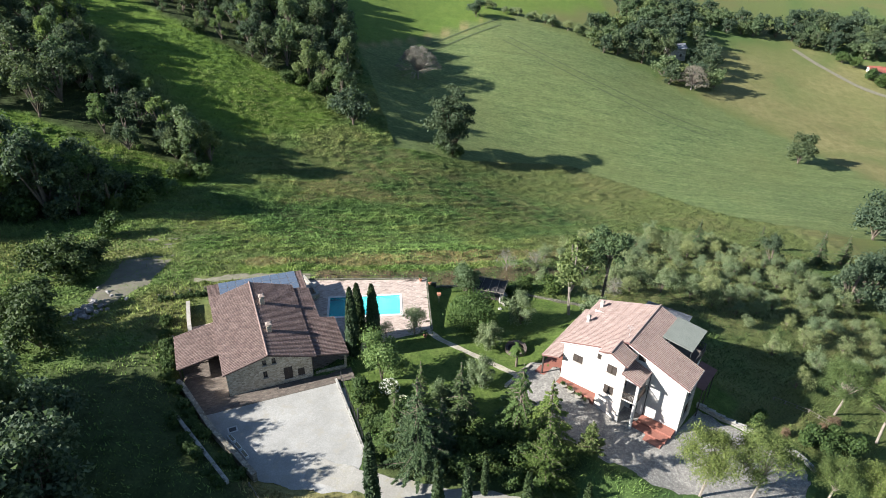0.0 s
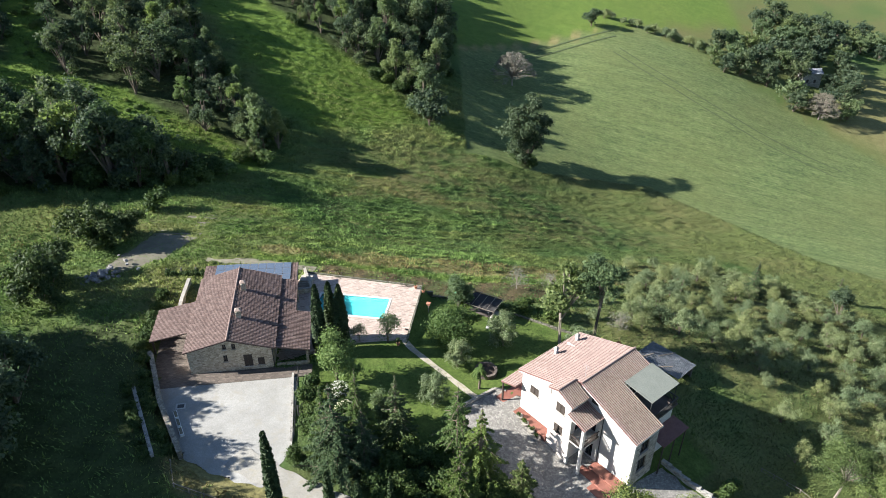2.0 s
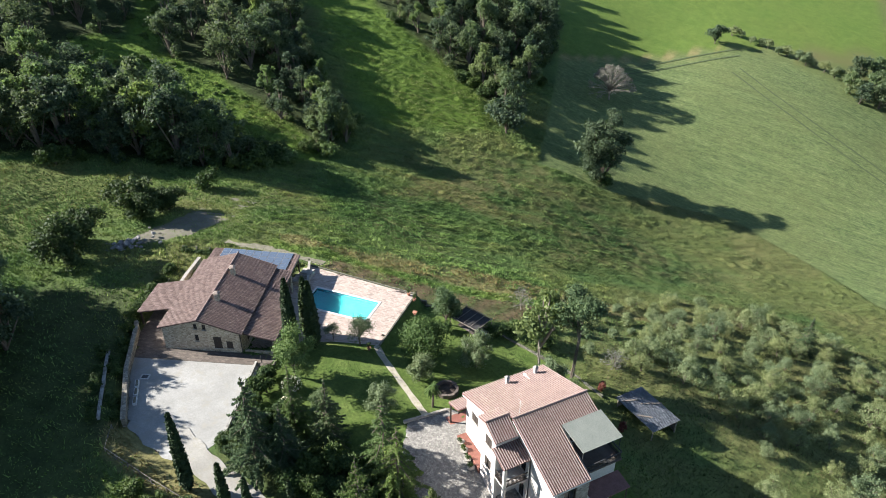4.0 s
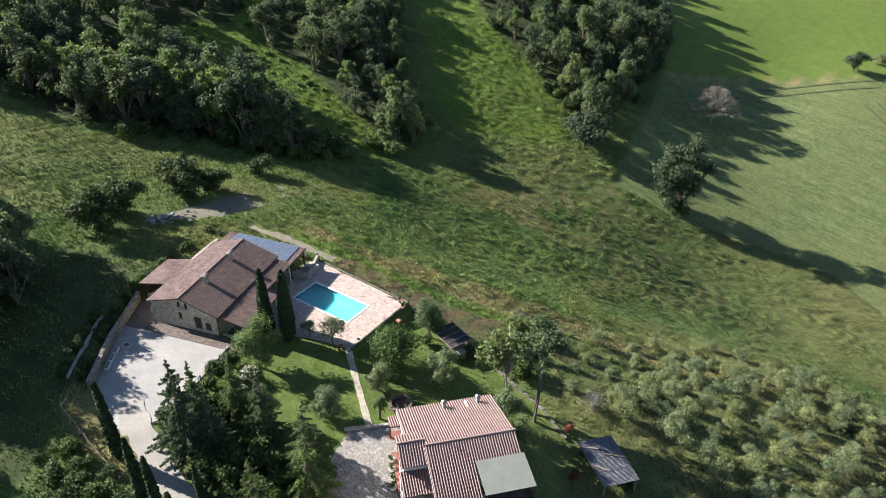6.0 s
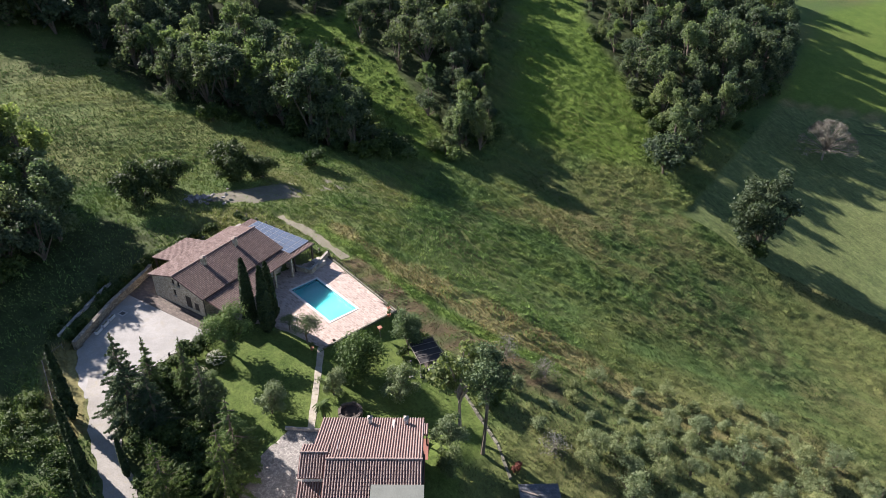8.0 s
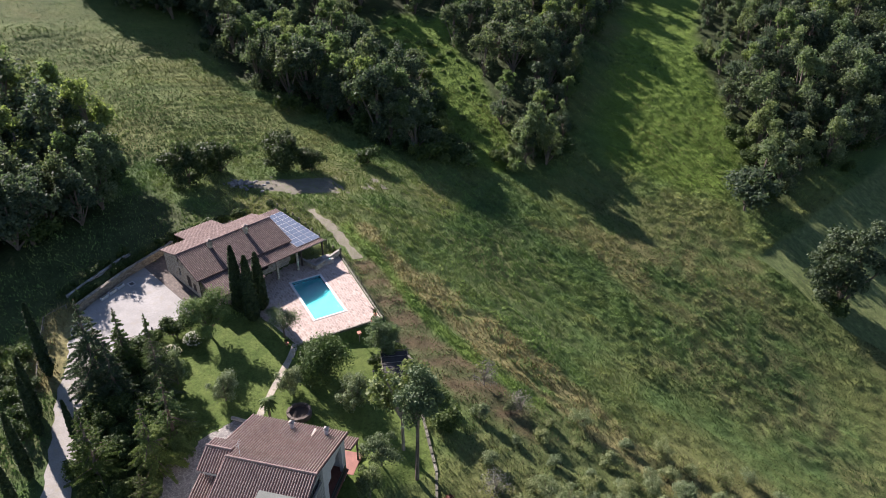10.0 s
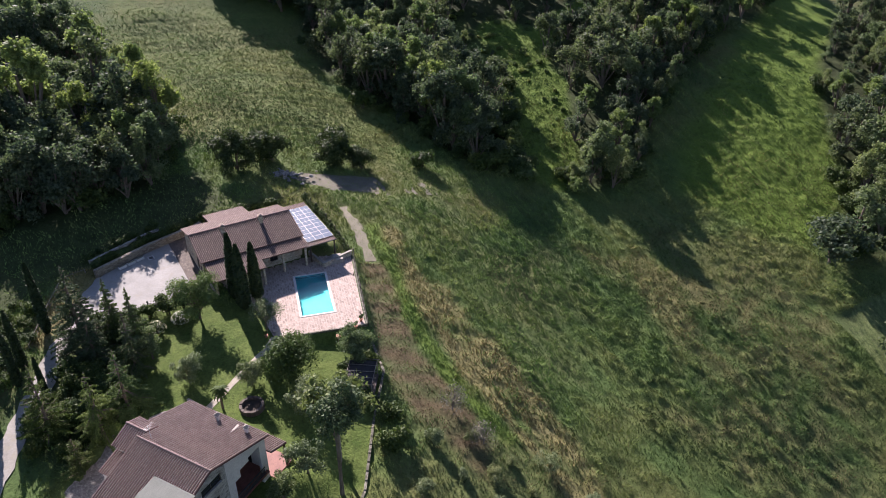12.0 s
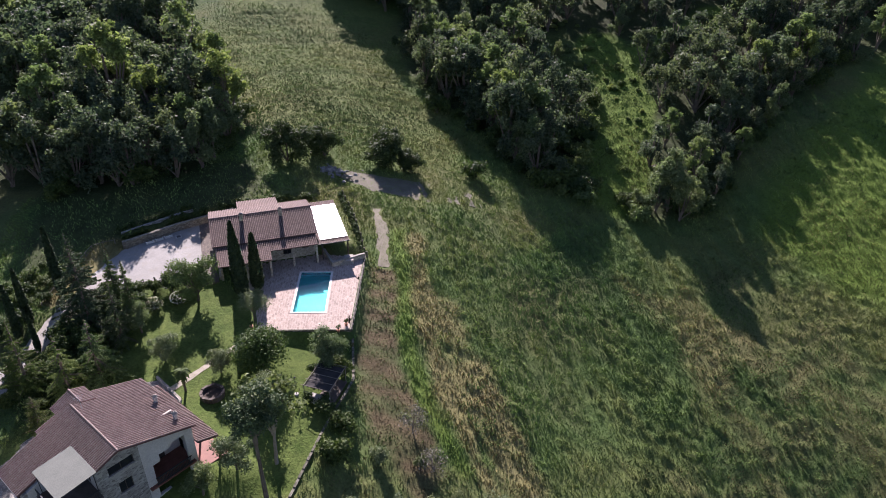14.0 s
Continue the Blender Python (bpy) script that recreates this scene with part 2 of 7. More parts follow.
PANE = plain_gloss("dark_window_glass", (0.02, 0.024, 0.028), 0.06)
POOL_TILE.node_tree.nodes["Principled BSDF"].inputs["Specular IOR Level"].default_value = 0.05
# base colour lightened to stand in for the sky the cells reflect
SOLAR = plain_gloss("solar_cell", (0.10, 0.13, 0.18), 0.25)
SHADE = surface("shade_cloth", (0.030, 0.028, 0.028), (0.055, 0.052, 0.050), 1.5, 1.0, 20, 0.0)
PATH_STONE = surface("pale_path", (0.36, 0.32, 0.25), (0.52, 0.47, 0.38), 0.9, 0.95, 8, 0.01, spots=(0.20, 0.21, 0.10))
ALU = plain_gloss("aluminium", (0.36, 0.37, 0.39), 0.5, 0.7)
STONE_MOSS = masonry("mossy_stone", (0.07, 0.07, 0.05), (0.13, 0.125, 0.095), (0.24, 0.23, 0.19), 3.0, (0.09, 0.09, 0.06))
DRIVE_GRAVEL = surface("worn_gravel", (0.27, 0.255, 0.225), (0.38, 0.365, 0.325), 0.4, 0.95, 16, 0.03, spots=(0.27, 0.25, 0.19))
LEAF_TALL = foliage("walnut_leaves", (0.085, 0.120, 0.045), (0.195, 0.235, 0.095), 0.35)


def water_material():
    m, n, l, b = material("pool_water", 0.02)
    b.inputs["Base Color"].default_value = (0.75, 0.97, 0.98, 1)
    b.inputs["Transmission Weight"].default_value = 1.0
    b.inputs["IOR"].default_value = 1.33
    b.inputs["Specular IOR Level"].default_value = 0.2
    bump(n, l, b, noise_node(n, l, 1.6, 3, 0.5), 0.02, 0.01)
    return m


WATER = water_material()

# ---- the lie of the land ----
LAND_X = (-210, -120, -75, -40, -10, 20, 50, 90, 160, 300)
LAND_Y = (-50, 20, 60, 90, 120, 150, 190, 250, 330, 470)
LAND_Z = (
    (35.0, 17.8, 10.3, 5.2, 1.3, -2.6, -6.6, -12.4, -23.7, -45.0),
    (31.2, 13.8, 8.4, 3.6, 0.6, -2.7, -6.6, -14.1, -28.2, -47.6),
    (28.9, 7.2, 4.1, 2.4, 0.7, -1.4, -5.9, -15.9, -31.4, -49.1),
    (27.8, 4.1, -1.8, -1.1, -2.5, -4.3, -9.1, -18.8, -33.8, -50.2),
    (27.8, 5.3, -3.7, -9.0, -13.2, -15.5, -16.6, -23.7, -36.6, -51.2),
    (28.7, 7.8, -2.4, -12.2, -17.8, -24.8, -27.2, -29.8, -40.0, -52.0),
    (30.4, 11.4, 3.4, -7.6, -17.7, -26.2, -31.0, -36.1, -44.6, -53.0),
    (30.8, 14.0, 3.8, -5.6, -14.7, -18.1, -23.6, -34.1, -46.5, -52.5),
    (27.8, 12.3, 3.8, -2.1, -6.9, -11.7, -16.8, -24.5, -37.7, -47.8),
    (31.3, 21.5, 17.3, 13.6, 9.6, 3.7, -3.6, -13.6, -24.7, -34.2),
)


def glide(knots, vals, t):
    """A smooth curve through the knots; vals has the knots along its first axis, t is an array."""
    k = np.array(knots, float)
    v = np.asarray(vals, float)
    t = np.clip(t, k[0], k[-1])
    h = np.diff(k)
    h_ = h.reshape(-1, *([1] * (v.ndim - 1)))
    s = np.diff(v, axis=0) / h_
    m = np.concatenate([s[:1], (s[:-1] * h_[1:] + s[1:] * h_[:-1]) / (h_[1:] + h_[:-1]), s[-1:]])
    i = np.clip(np.searchsorted(k, t, side="right") - 1, 0, len(k) - 2)
    u = (t - k[i]) / h[i]
    return i, u, h[i], v, m


def ground_raw(x, y):
    x, y = np.broadcast_arrays(np.asarray(x, float), np.asarray(y, float))
    shape = x.shape
    x, y = x.ravel(), y.ravel()
    i, u, h, v, m = glide(LAND_X, np.array(LAND_Z).T, x)
    a = (2 * u**3 - 3 * u**2 + 1, (u**3 - 2 * u**2 + u) * h, -2 * u**3 + 3 * u**2, (u**3 - u**2) * h)
    cols = a[0][:, None] * v[i] + a[1][:, None] * m[i] + a[2][:, None] * v[i + 1] + a[3][:, None] * m[i + 1]
    k = np.array(LAND_Y, float)
    hk = np.diff(k)
    s = np.diff(cols, axis=1) / hk
    mm = np.concatenate([s[:, :1], (s[:, :-1] * hk[1:] + s[:, 1:] * hk[:-1]) / (hk[1:] + hk[:-1]), s[:, -1:]], axis=1)
    t = np.clip(y, k[0], k[-1])
    j = np.clip(np.searchsorted(k, t, side="right") - 1, 0, len(k) - 2)
    r = np.arange(len(t))
    w, hh = (t - k[j]) / hk[j], hk[j]
    z = (2 * w**3 - 3 * w**2 + 1) * cols[r, j] + (w**3 - 2 * w**2 + w) * hh * mm[r, j] + (-2 * w**3 + 3 * w**2) * cols[r, j + 1] + (w**3 - w**2) * hh * mm[r, j + 1]
    return z.reshape(shape)


def inside(x, y, poly):
    """Distance into a polygon (negative outside), for arrays."""
    x, y = np.asarray(x, float), np.asarray(y, float)
    best = np.full(np.broadcast(x, y).shape, 1e9)
    odd = np.zeros(best.shape, bool)
    for (ax, ay), (bx, by) in zip(poly, poly[1:] + poly[:1]):
        dx, dy = bx - ax, by - ay
        u = np.clip(((x - ax) * dx + (y - ay) * dy) / (dx * dx + dy * dy), 0, 1)
        best = np.minimum(best, np.hypot(x - ax - u * dx, y - ay - u * dy))
        if ay != by:
            odd ^= ((ay > y) != (by > y)) & (x < (bx - ax) * (y - ay) / (by - ay) + ax)
    return np.where(odd, best, -best)


def along(x, y, line):
    """Distance from a polyline, for arrays."""
    x, y = np.asarray(x, float), np.asarray(y, float)
    best = np.full(np.broadcast(x, y).shape, 1e9)
    for (ax, ay), (bx, by) in zip(line, line[1:]):
        dx, dy = bx - ax, by - ay
        u = np.clip(((x - ax) * dx + (y - ay) * dy) / (dx * dx + dy * dy), 0, 1)
        best = np.minimum(best, np.hypot(x - ax - u * dx, y - ay - u * dy))
    return best


def smooth01(v, a, b):
    t = np.clip((v - a) / (b - a), 0, 1)
    return t * t * (3 - 2 * t)


# the farm's axes (u east across the ridge, v north along it) and the villa's
def farm(u, v, z=0.0):
    return Vector((-19.47 + 0.9266 * u - 0.376 * v, 60.73 + 0.376 * u + 0.9266 * v, z))


def villa(u, v, z=0.0):
    return Vector((22.08 + 0.805 * u + 0.593 * v, 61.93 - 0.593 * u + 0.805 * v, z))


FARM_TURN, VILLA_TURN, POOL_TURN = 22.1, -36.4, 6.0
YARD = [(-30.2, 60.2), (-24.6, 53.4), (-18.2, 47.2), (-13.0, 45.6), (-8.6, 45.2), (-7.2, 51.4), (-11.6, 62.9), tuple(farm(4.5, 0)[:2]), tuple(farm(4.5, 20.5)[:2]), tuple(farm(-6.5, 20.5)[:2]), tuple(farm(-6.2, 12)[:2]), tuple(farm(-10.4, 12)[:2])]
TERRACE = [tuple(farm(5.0, 2.0)[:2]), tuple(farm(5.0, 16.0)[:2]), (-20.2, 84.0), (-2.3, 84.9), (-1.1, 73.0), (-7.0, 70.8)]
VILLA_YARD = [(8.6, 63.4), (12.0, 67.6), (15.5, 66.8), tuple(villa(-7.4, -1.0)[:2]), tuple(villa(-2.0, -1.0)[:2]), tuple(villa(1.0, 0.4)[:2]), tuple(villa(7.3, 0.8)[:2]), (32.0, 61.9), (34.8, 60.2), (39.4, 58.1), (42.2, 56.1), (43.1, 54.2), (41, 49.5), (33, 47.8), (24.5, 49.5), (17.5, 53.5), (12.5, 55.5)]
DRIVE = [(-8.6, 47.0), (-4.0, 48.0), (0.5, 47.0), (5.5, 46.4), (14.0, 45.2), (24.0, 44.5), (34.0, 46.0)]
POOL = [(-15.46, 75.27), (-5.12, 76.36), (-5.62, 81.12), (-15.96, 80.03)]
BACK_COURT = [tuple(farm(a, b)[:2]) for a, b in ((-8.4, 10.8), (-4.9, 10.8), (-4.9, 15.8), (-8.4, 15.8))]
PADS = ((YARD, 0.88, 2.0), (TERRACE, 0.08, 1.6), (BACK_COURT, 0.86, 1.0))


def ground(x, y):
    """The height of the ground."""
    x, y = np.asarray(x, float), np.asarray(y, float)
    z = ground_raw(x, y)
    flat = smooth01(inside(x, y, [tuple(villa(a, b)[:2]) for a, b in ((-9, -4), (9, -5), (11, 12), (-9, 11))]), -5.0, 1.0)
    across = (x - 22.08) * 0.805 - (y - 61.93) * 0.593
    z = z * (1 - flat) + flat * np.interp(across, (-12, -7.2, -2.6, 0.6, 7.0, 11.0), (-0.4, -0.45, -1.1, -1.9, -2.25, -3.0))
    for poly, level, soft in PADS:
        w = smooth01(inside(x, y, poly), -soft, 0.0)
        z = z * (1 - w) + w * level
    # a bed for the paving, and the hole of the pool
    z = np.where(inside(x, y, TERRACE) > 0.6, np.minimum(z, -0.25), z)
    z = np.where(inside(x, y, POOL) > -0.9, np.minimum(z, -2.2), z)
    return z


def lattice(x, y, seed):
    """Smooth random values from 0 to 1 over a unit lattice, for arrays."""
    xi, yi = np.floor(x), np.floor(y)
    u, v = x - xi, y - yi
    u, v = u * u * (3 - 2 * u), v * v * (3 - 2 * v)

    def at(i, j):
        q = np.sin((xi + i) * 127.1 + (yi + j) * 311.7 + seed * 74.7) * 43758.5453
        return q - np.floor(q)

    return (at(0, 0) * (1 - u) + at(1, 0) * u) * (1 - v) + (at(0, 1) * (1 - u) + at(1, 1) * u) * v


SWATH = [(-62, 78), (-38, 84), (-20, 93), (-3, 99.5), (12, 108), (28, 119), (50, 134), (90, 158)]


def swaths(x, y):
    """The meadow's streaks: bands that run beside the field's edge, as the machines drive."""
    d = along(x, y, SWATH) + 1.6 * lattice(x / 9, y / 9, 3) + 0.5 * lattice(x / 2.5, y / 2.5, 4)
    s = 0.83 * x + 0.56 * y
    return 0.55 * lattice(s / 26, d / 1.7, 6) + 0.45 * lattice(s / 9, d / 0.8, 7)


def weeds(x, y):
    """The height of the growth over the ground: clumps of weeds and grass, taller in patches and along the swaths."""
    tall = 0.5 + 0.5 * smooth01(lattice(x / 7.5, y / 7.5, 11), 0.25, 0.8)
    c, s = 0.83 * x + 0.56 * y, 0.83 * y - 0.56 * x
    lump = 0.5 * lattice(c / 1.5 + 0.3 * lattice(x, y, 2), s / 1.0, 12) + 0.5 * lattice(c / 1.1, s / 0.8, 13)
    return 0.75 * tall * lump + 0.55 * (swaths(x, y) - 0.5)


def gz(x, y):
    return float(ground(np.array([x]), np.array([y]))[0])

# ---- mesh helpers ----
def mesh_of(name, verts, faces, mats, smooth=False):
    me = bpy.data.meshes.new(name)
    me.from_pydata([tuple(v) for v in verts], [], faces)
    for m in mats if isinstance(mats, (list, tuple)) else [mats]:
        me.materials.append(m)
    if smooth:
        me.polygons.foreach_set("use_smooth", [True] * len(me.polygons))
    me.update()
    return me


def grid_mesh(name, x, y, z, mats, smooth=True):
    """A sheet over the grid lines x and y with the heights z[j, i]."""
    nx, ny = len(x), len(y)
    co = np.empty((ny, nx, 3))
    co[..., 0], co[..., 1], co[..., 2] = x[None, :], y[:, None], z
    i = (np.arange(ny - 1)[:, None] * nx + np.arange(nx - 1)[None, :]).ravel()
    quads = np.stack([i, i + 1, i + nx + 1, i + nx], 1)
    return quick_mesh(name, co.reshape(-1, 3), quads, mats, smooth)


def quick_mesh(name, co, polys, mats, smooth=False):
    """A mesh from an array of places and an array of equal polygons."""
    me = bpy.data.meshes.new(name)
    co, polys = np.asarray(co, np.float32), np.asarray(polys, np.int32)
    k = polys.shape[1]
    me.vertices.add(len(co))
    me.vertices.foreach_set("co", co.ravel())
    me.loops.add(polys.size)
    me.loops.foreach_set("vertex_index", polys.ravel())
    me.polygons.add(len(polys))
    me.polygons.foreach_set("loop_start", np.arange(0, polys.size, k, dtype=np.int32))
    for m in mats if isinstance(mats, (list, tuple)) else [mats]:
        me.materials.append(m)
    if smooth:
        me.polygons.foreach_set("use_smooth", np.ones(len(polys), bool))
    me.update(calc_edges=True)
    return me


def part(name, bm, mat, parent, label=""):
    """Links a bmesh (or a mesh) as one object under a thing or a part."""
    if isinstance(bm, bpy.types.Mesh):
        me = bm
    else:
        me = bpy.data.meshes.new(name)
        bm.normal_update()
        bm.to_mesh(me)
        bm.free()
        me.materials.append(mat)
    ob = new(name, me)
    ob.parent = parent
    if label:
        ob["label"] = label
    return ob


def thing(name, m, label, category, group="", kind=""):
    ob = new(name)
    ob.matrix_basis = m
    ob.empty_display_size = 0.3
    return tagged(ob, label, category, group, kind)


def box(bm, x0, x1, y0, y1, z0, z1, bevel=0.0):
    v = [bm.verts.new(p) for p in ((x0, y0, z0), (x1, y0, z0), (x1, y1, z0), (x0, y1, z0), (x0, y0, z1), (x1, y0, z1), (x1, y1, z1), (x0, y1, z1))]
    f = [bm.faces.new([v[i] for i in q]) for q in ((3, 2, 1, 0), (4, 5, 6, 7), (0, 1, 5, 4), (1, 2, 6, 5), (2, 3, 7, 6), (3, 0, 4, 7))]
    if bevel:
        bmesh.ops.bevel(bm, geom=list({e for q in f for e in q.edges}), offset=bevel, segments=1, affect="EDGES")
    return v


def boxed(x0, x1, y0, y1, z0, z1, bevel=0.0):
    bm = bmesh.new()
    box(bm, x0, x1, y0, y1, z0, z1, bevel)
    return bm


def prism(bm, poly, z0, z1):
    """An upright prism over a polygon; z0, z1 may be numbers or lists by corner."""
    n = len(poly)
    a = z0 if isinstance(z0, (list, tuple)) else [z0] * n
    b = z1 if isinstance(z1, (list, tuple)) else [z1] * n
    lo = [bm.verts.new((p[0], p[1], q)) for p, q in zip(poly, a)]
    hi = [bm.verts.new((p[0], p[1], q)) for p, q in zip(poly, b)]
    bm.faces.new(list(reversed(lo)))
    bm.faces.new(hi)
    for i in range(n):
        bm.faces.new((lo[i], lo[(i + 1) % n], hi[(i + 1) % n], hi[i]))
    bmesh.ops.recalc_face_normals(bm, faces=bm.faces[:])


def tube(bm, pts, radii, sides=6):
    """A tapered tube along points."""
    rings = []
    for i, (p, r) in enumerate(zip(pts, radii)):
        d = (Vector(pts[min(i + 1, len(pts) - 1)]) - Vector(pts[max(i - 1, 0)])).normalized()
        a = d.orthogonal().normalized()
        b = d.cross(a)
        rings.append([bm.verts.new(Vector(p) + r * (math.cos(t) * a + math.sin(t) * b)) for t in (2 * math.pi * k / sides for k in range(sides))])
    for q, w in zip(rings, rings[1:]):
        k0 = min(range(sides), key=lambda s: (q[0].co - w[s].co).length)
        for k in range(sides):
            bm.faces.new((q[k], q[(k + 1) % sides], w[(k + 1 + k0) % sides], w[(k + k0) % sides]))
    bm.faces.new(list(reversed(rings[0])))
    bm.faces.new(rings[-1])


# ---- ground: one sheet to the horizon ----
CROP = [(-14, 169), (4, 172.5), (20, 180), (34, 184), (56, 173), (74, 157), (100, 150.5), (150, 149), (160, 175), (141, 203), (121, 232), (94, 253), (63, 279), (30, 297), (11, 281), (-16, 250), (-31, 231), (-22, 200)]
LAWN = [(-11, 63), (-7, 70.6), (-1.1, 72.8), (-2.0, 85), (8, 85.6), (22, 83), (24, 76), (30, 72), (38, 64), (33, 58), (22, 58), (14, 68), (8.6, 63.4), (9.5, 59), (4, 56), (-3.5, 56.5), (-8.2, 55)]
HILL = [(-60, 160), (-50, 157.5), (-41, 163), (-31, 173), (-38, 186), (-62, 199), (-86, 212), (-115, 230), (-132, 222), (-106, 200), (-80, 178)]
FAR_GRASS = [(-31, 231), (-16, 250), (11, 281), (30, 297), (70, 330), (60, 420), (-40, 420), (-60, 300)]
FAR_DRY = [(95, 256), (124, 235), (145, 205), (170, 178), (230, 190), (240, 300), (170, 335), (110, 300)]
BROWN = [(-18.5, 85.2), (2, 86.5), (13, 90.5), (20, 97), (11, 98), (0, 92.2), (-20, 91.0)]
WEST_DRY = [(-58, 62), (-62, 80), (-58, 98), (-80, 96), (-104, 78), (-150, 72), (-150, 30), (-95, 30), (-64, 52)]
SCRUB = [(12, 90), (22, 84.5), (36, 88), (62, 72), (76, 84), (70, 120), (52, 140), (28, 128), (14, 104)]
DRY_LINE = [(-29, 91.5), (-15, 93.8), (-5.6, 95.5), (2, 98.2), (11.7, 102.3), (28, 112), (44, 128)]
GREEN_LINE = [(-30, 88.5), (-15, 91.2), (-3, 92.6), (6, 96), (14, 101)]
TRACK = [(11.5, 282), (-16, 250.5), (-31, 231)]


def ragged(x, y, size, amount):
    """A wobble for the edges of the covers."""
    return amount * (np.sin(x / size + 1.7 * np.sin(y / size * 0.8)) + np.sin(y / size * 1.3 + 2.1 * np.sin(x / size * 0.7 + 1)) + 0.6 * np.sin(x / size * 2.9 + 1.1 * y / size))


def cover(x, y):
    """How much of each growth covers the ground: crop, straw, lawn, soil; lush, forest floor."""
    w = ragged(x, y, 3.0, 0.35)
    crop = smooth01(inside(x, y, CROP) + 0.5 * w, -0.4, 0.6)
    straw = np.maximum(0.85 * smooth01(-along(x, y, DRY_LINE) + 1.2 * w, -2.4, -0.5), (0.15 + 0.75 * lattice(x / 13, y / 9, 31)) * smooth01(inside(x, y, FAR_DRY) + 2 * w, -6, 4))
    straw = np.maximum(straw, 0.2 * smooth01(inside(x, y, WEST_DRY) + 3 * w, -4, 3))
    straw = np.maximum(straw, 0.30 * smooth01(inside(x, y, SCRUB) + 3 * w, -3, 3))
    straw = np.maximum(straw, smooth01(-along(x, y, TRACK) + 0.4 * w, -1.8, -0.5))
    straw = np.maximum(straw, 0.6 * smooth01(np.exp(-(((x + 22) / 14) ** 2 + ((y - 139) / 5.0) ** 2)) + 0.12 * w, 0.25, 0.8))
    patch = 0.5 + 0.5 * np.sin(x / 1.9 + 2.2 * np.sin(y / 2.7)) * np.sin(y / 2.3 + 1.7 * np.sin(x / 3.1))
    straw = np.maximum(straw, 0.6 * patch * smooth01(-along(x, y, RUST) + 3 * w, -5, -1))
    straw = np.maximum(straw, 0.9 * (0.4 + 0.6 * patch) * smooth01(-along(x, y, REEDS) + 2 * w, -4.5, -1.5))
    straw = np.maximum(straw, 0.3 * patch * smooth01(inside(x, y, RUST_FIELD) + 4 * w, -4, 3))
    straw = np.maximum(straw, 0.9 * smooth01(inside(x, y, VERGE) + w, -0.8, 0.5))
    lawn = smooth01(inside(x, y, LAWN) + 0.4 * w, -0.5, 0.5)
    soil = 0.85 * smooth01(inside(x, y, BROWN) + w, -1.2, 1.0) * (0.75 + 0.25 * np.sin(1.3 * x + 2 * w))
    soil = np.maximum(soil, 0.22 * patch * smooth01(inside(x, y, RUST_FIELD) + 4 * w, -4, 3))
    green = smooth01(-along(x, y, GREEN_LINE) + 0.6 * w, -2.0, -0.6)
    soil = soil * (1 - green)
    lush = np.maximum(smooth01(inside(x, y, HILL) + 2 * w, -5, 3), np.maximum(0.8 * green, 0.75 * smooth01(inside(x, y, FAR_GRASS), -3, 3)))
    lush = np.maximum(lush, 0.35 * smooth01(inside(x, y, WEST_DRY) + 3 * w, -4, 3))
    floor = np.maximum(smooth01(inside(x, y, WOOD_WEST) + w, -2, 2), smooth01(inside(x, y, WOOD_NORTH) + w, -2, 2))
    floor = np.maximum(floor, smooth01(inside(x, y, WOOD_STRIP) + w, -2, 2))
    # forest-floor colour along the lane carries the wood's shade besides leaf litter
    floor = np.maximum(floor, 0.85 * smooth01(inside(x, y, LANE_SHADE) + w, -2, 1))
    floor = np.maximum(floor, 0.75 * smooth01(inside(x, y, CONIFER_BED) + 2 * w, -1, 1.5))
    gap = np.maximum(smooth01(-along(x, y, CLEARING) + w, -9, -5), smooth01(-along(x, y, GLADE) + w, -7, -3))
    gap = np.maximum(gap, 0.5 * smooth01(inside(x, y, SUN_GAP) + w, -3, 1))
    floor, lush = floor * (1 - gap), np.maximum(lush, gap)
    return crop, straw, lawn, soil, lush, floor


VERGE = [(-20.5, 45.8), (-16.6, 42.6), (-3.0, 42.0), (-3.0, 45.4), (-9.0, 46.3), (-15.0, 46.8), (-18.2, 47.5)]
CONIFER_BED = [(-6.8, 50.0), (-4.0, 48.9), (4.0, 48.2), (14.0, 46.8), (16.0, 52.5), (11.0, 56.5), (4.0, 55.0), (-3.5, 56.0)]
RUST = [(-32, 129), (-27, 134), (-24, 144), (-17, 158), (-13, 164)]
REEDS = [(-13, 97.5), (-2, 101.5), (6, 105), (17, 108.5), (32, 117)]
RUST_FIELD = [(-26, 148), (-24, 168), (4, 164), (22, 158), (24, 140), (6, 132), (-8, 138), (-16, 146)]
LANE_SHADE = [(-47, 58), (-38, 64.5), (-31.5, 60.5), (-25.5, 53), (-19.2, 46.0), (-15, 40.5), (-11, 36), (-36, 26), (-44, 44)]
SUN_GAP = [(-86, 137), (-86, 127.5), (-104, 122), (-126, 115), (-130, 123), (-118, 131), (-112, 138)]  # low growth that lets the sun into the opening
CLEARING = [(-60, 129.5), (-68, 131), (-83, 134.5), (-94, 136.5), (-106, 135), (-122, 132)]
GLADE = [(-112, 136), (-121, 148), (-128, 159), (-137, 166)]
WOOD_WEST = [(-41, 51.5), (-52, 53), (-64, 50), (-97, 29), (-130, 12), (-150, -40), (-50, -40), (-33, 6), (-32, 28), (-34, 38), (-37.5, 46)]
WOOD_NORTH = [(-150, 76), (-106, 82), (-79, 102), (-63, 110), (-58, 123), (-52, 138), (-56, 147), (-65, 153), (-76, 161), (-87, 171), (-103, 186), (-112, 206), (-140, 224), (-210, 230), (-210, 76)]
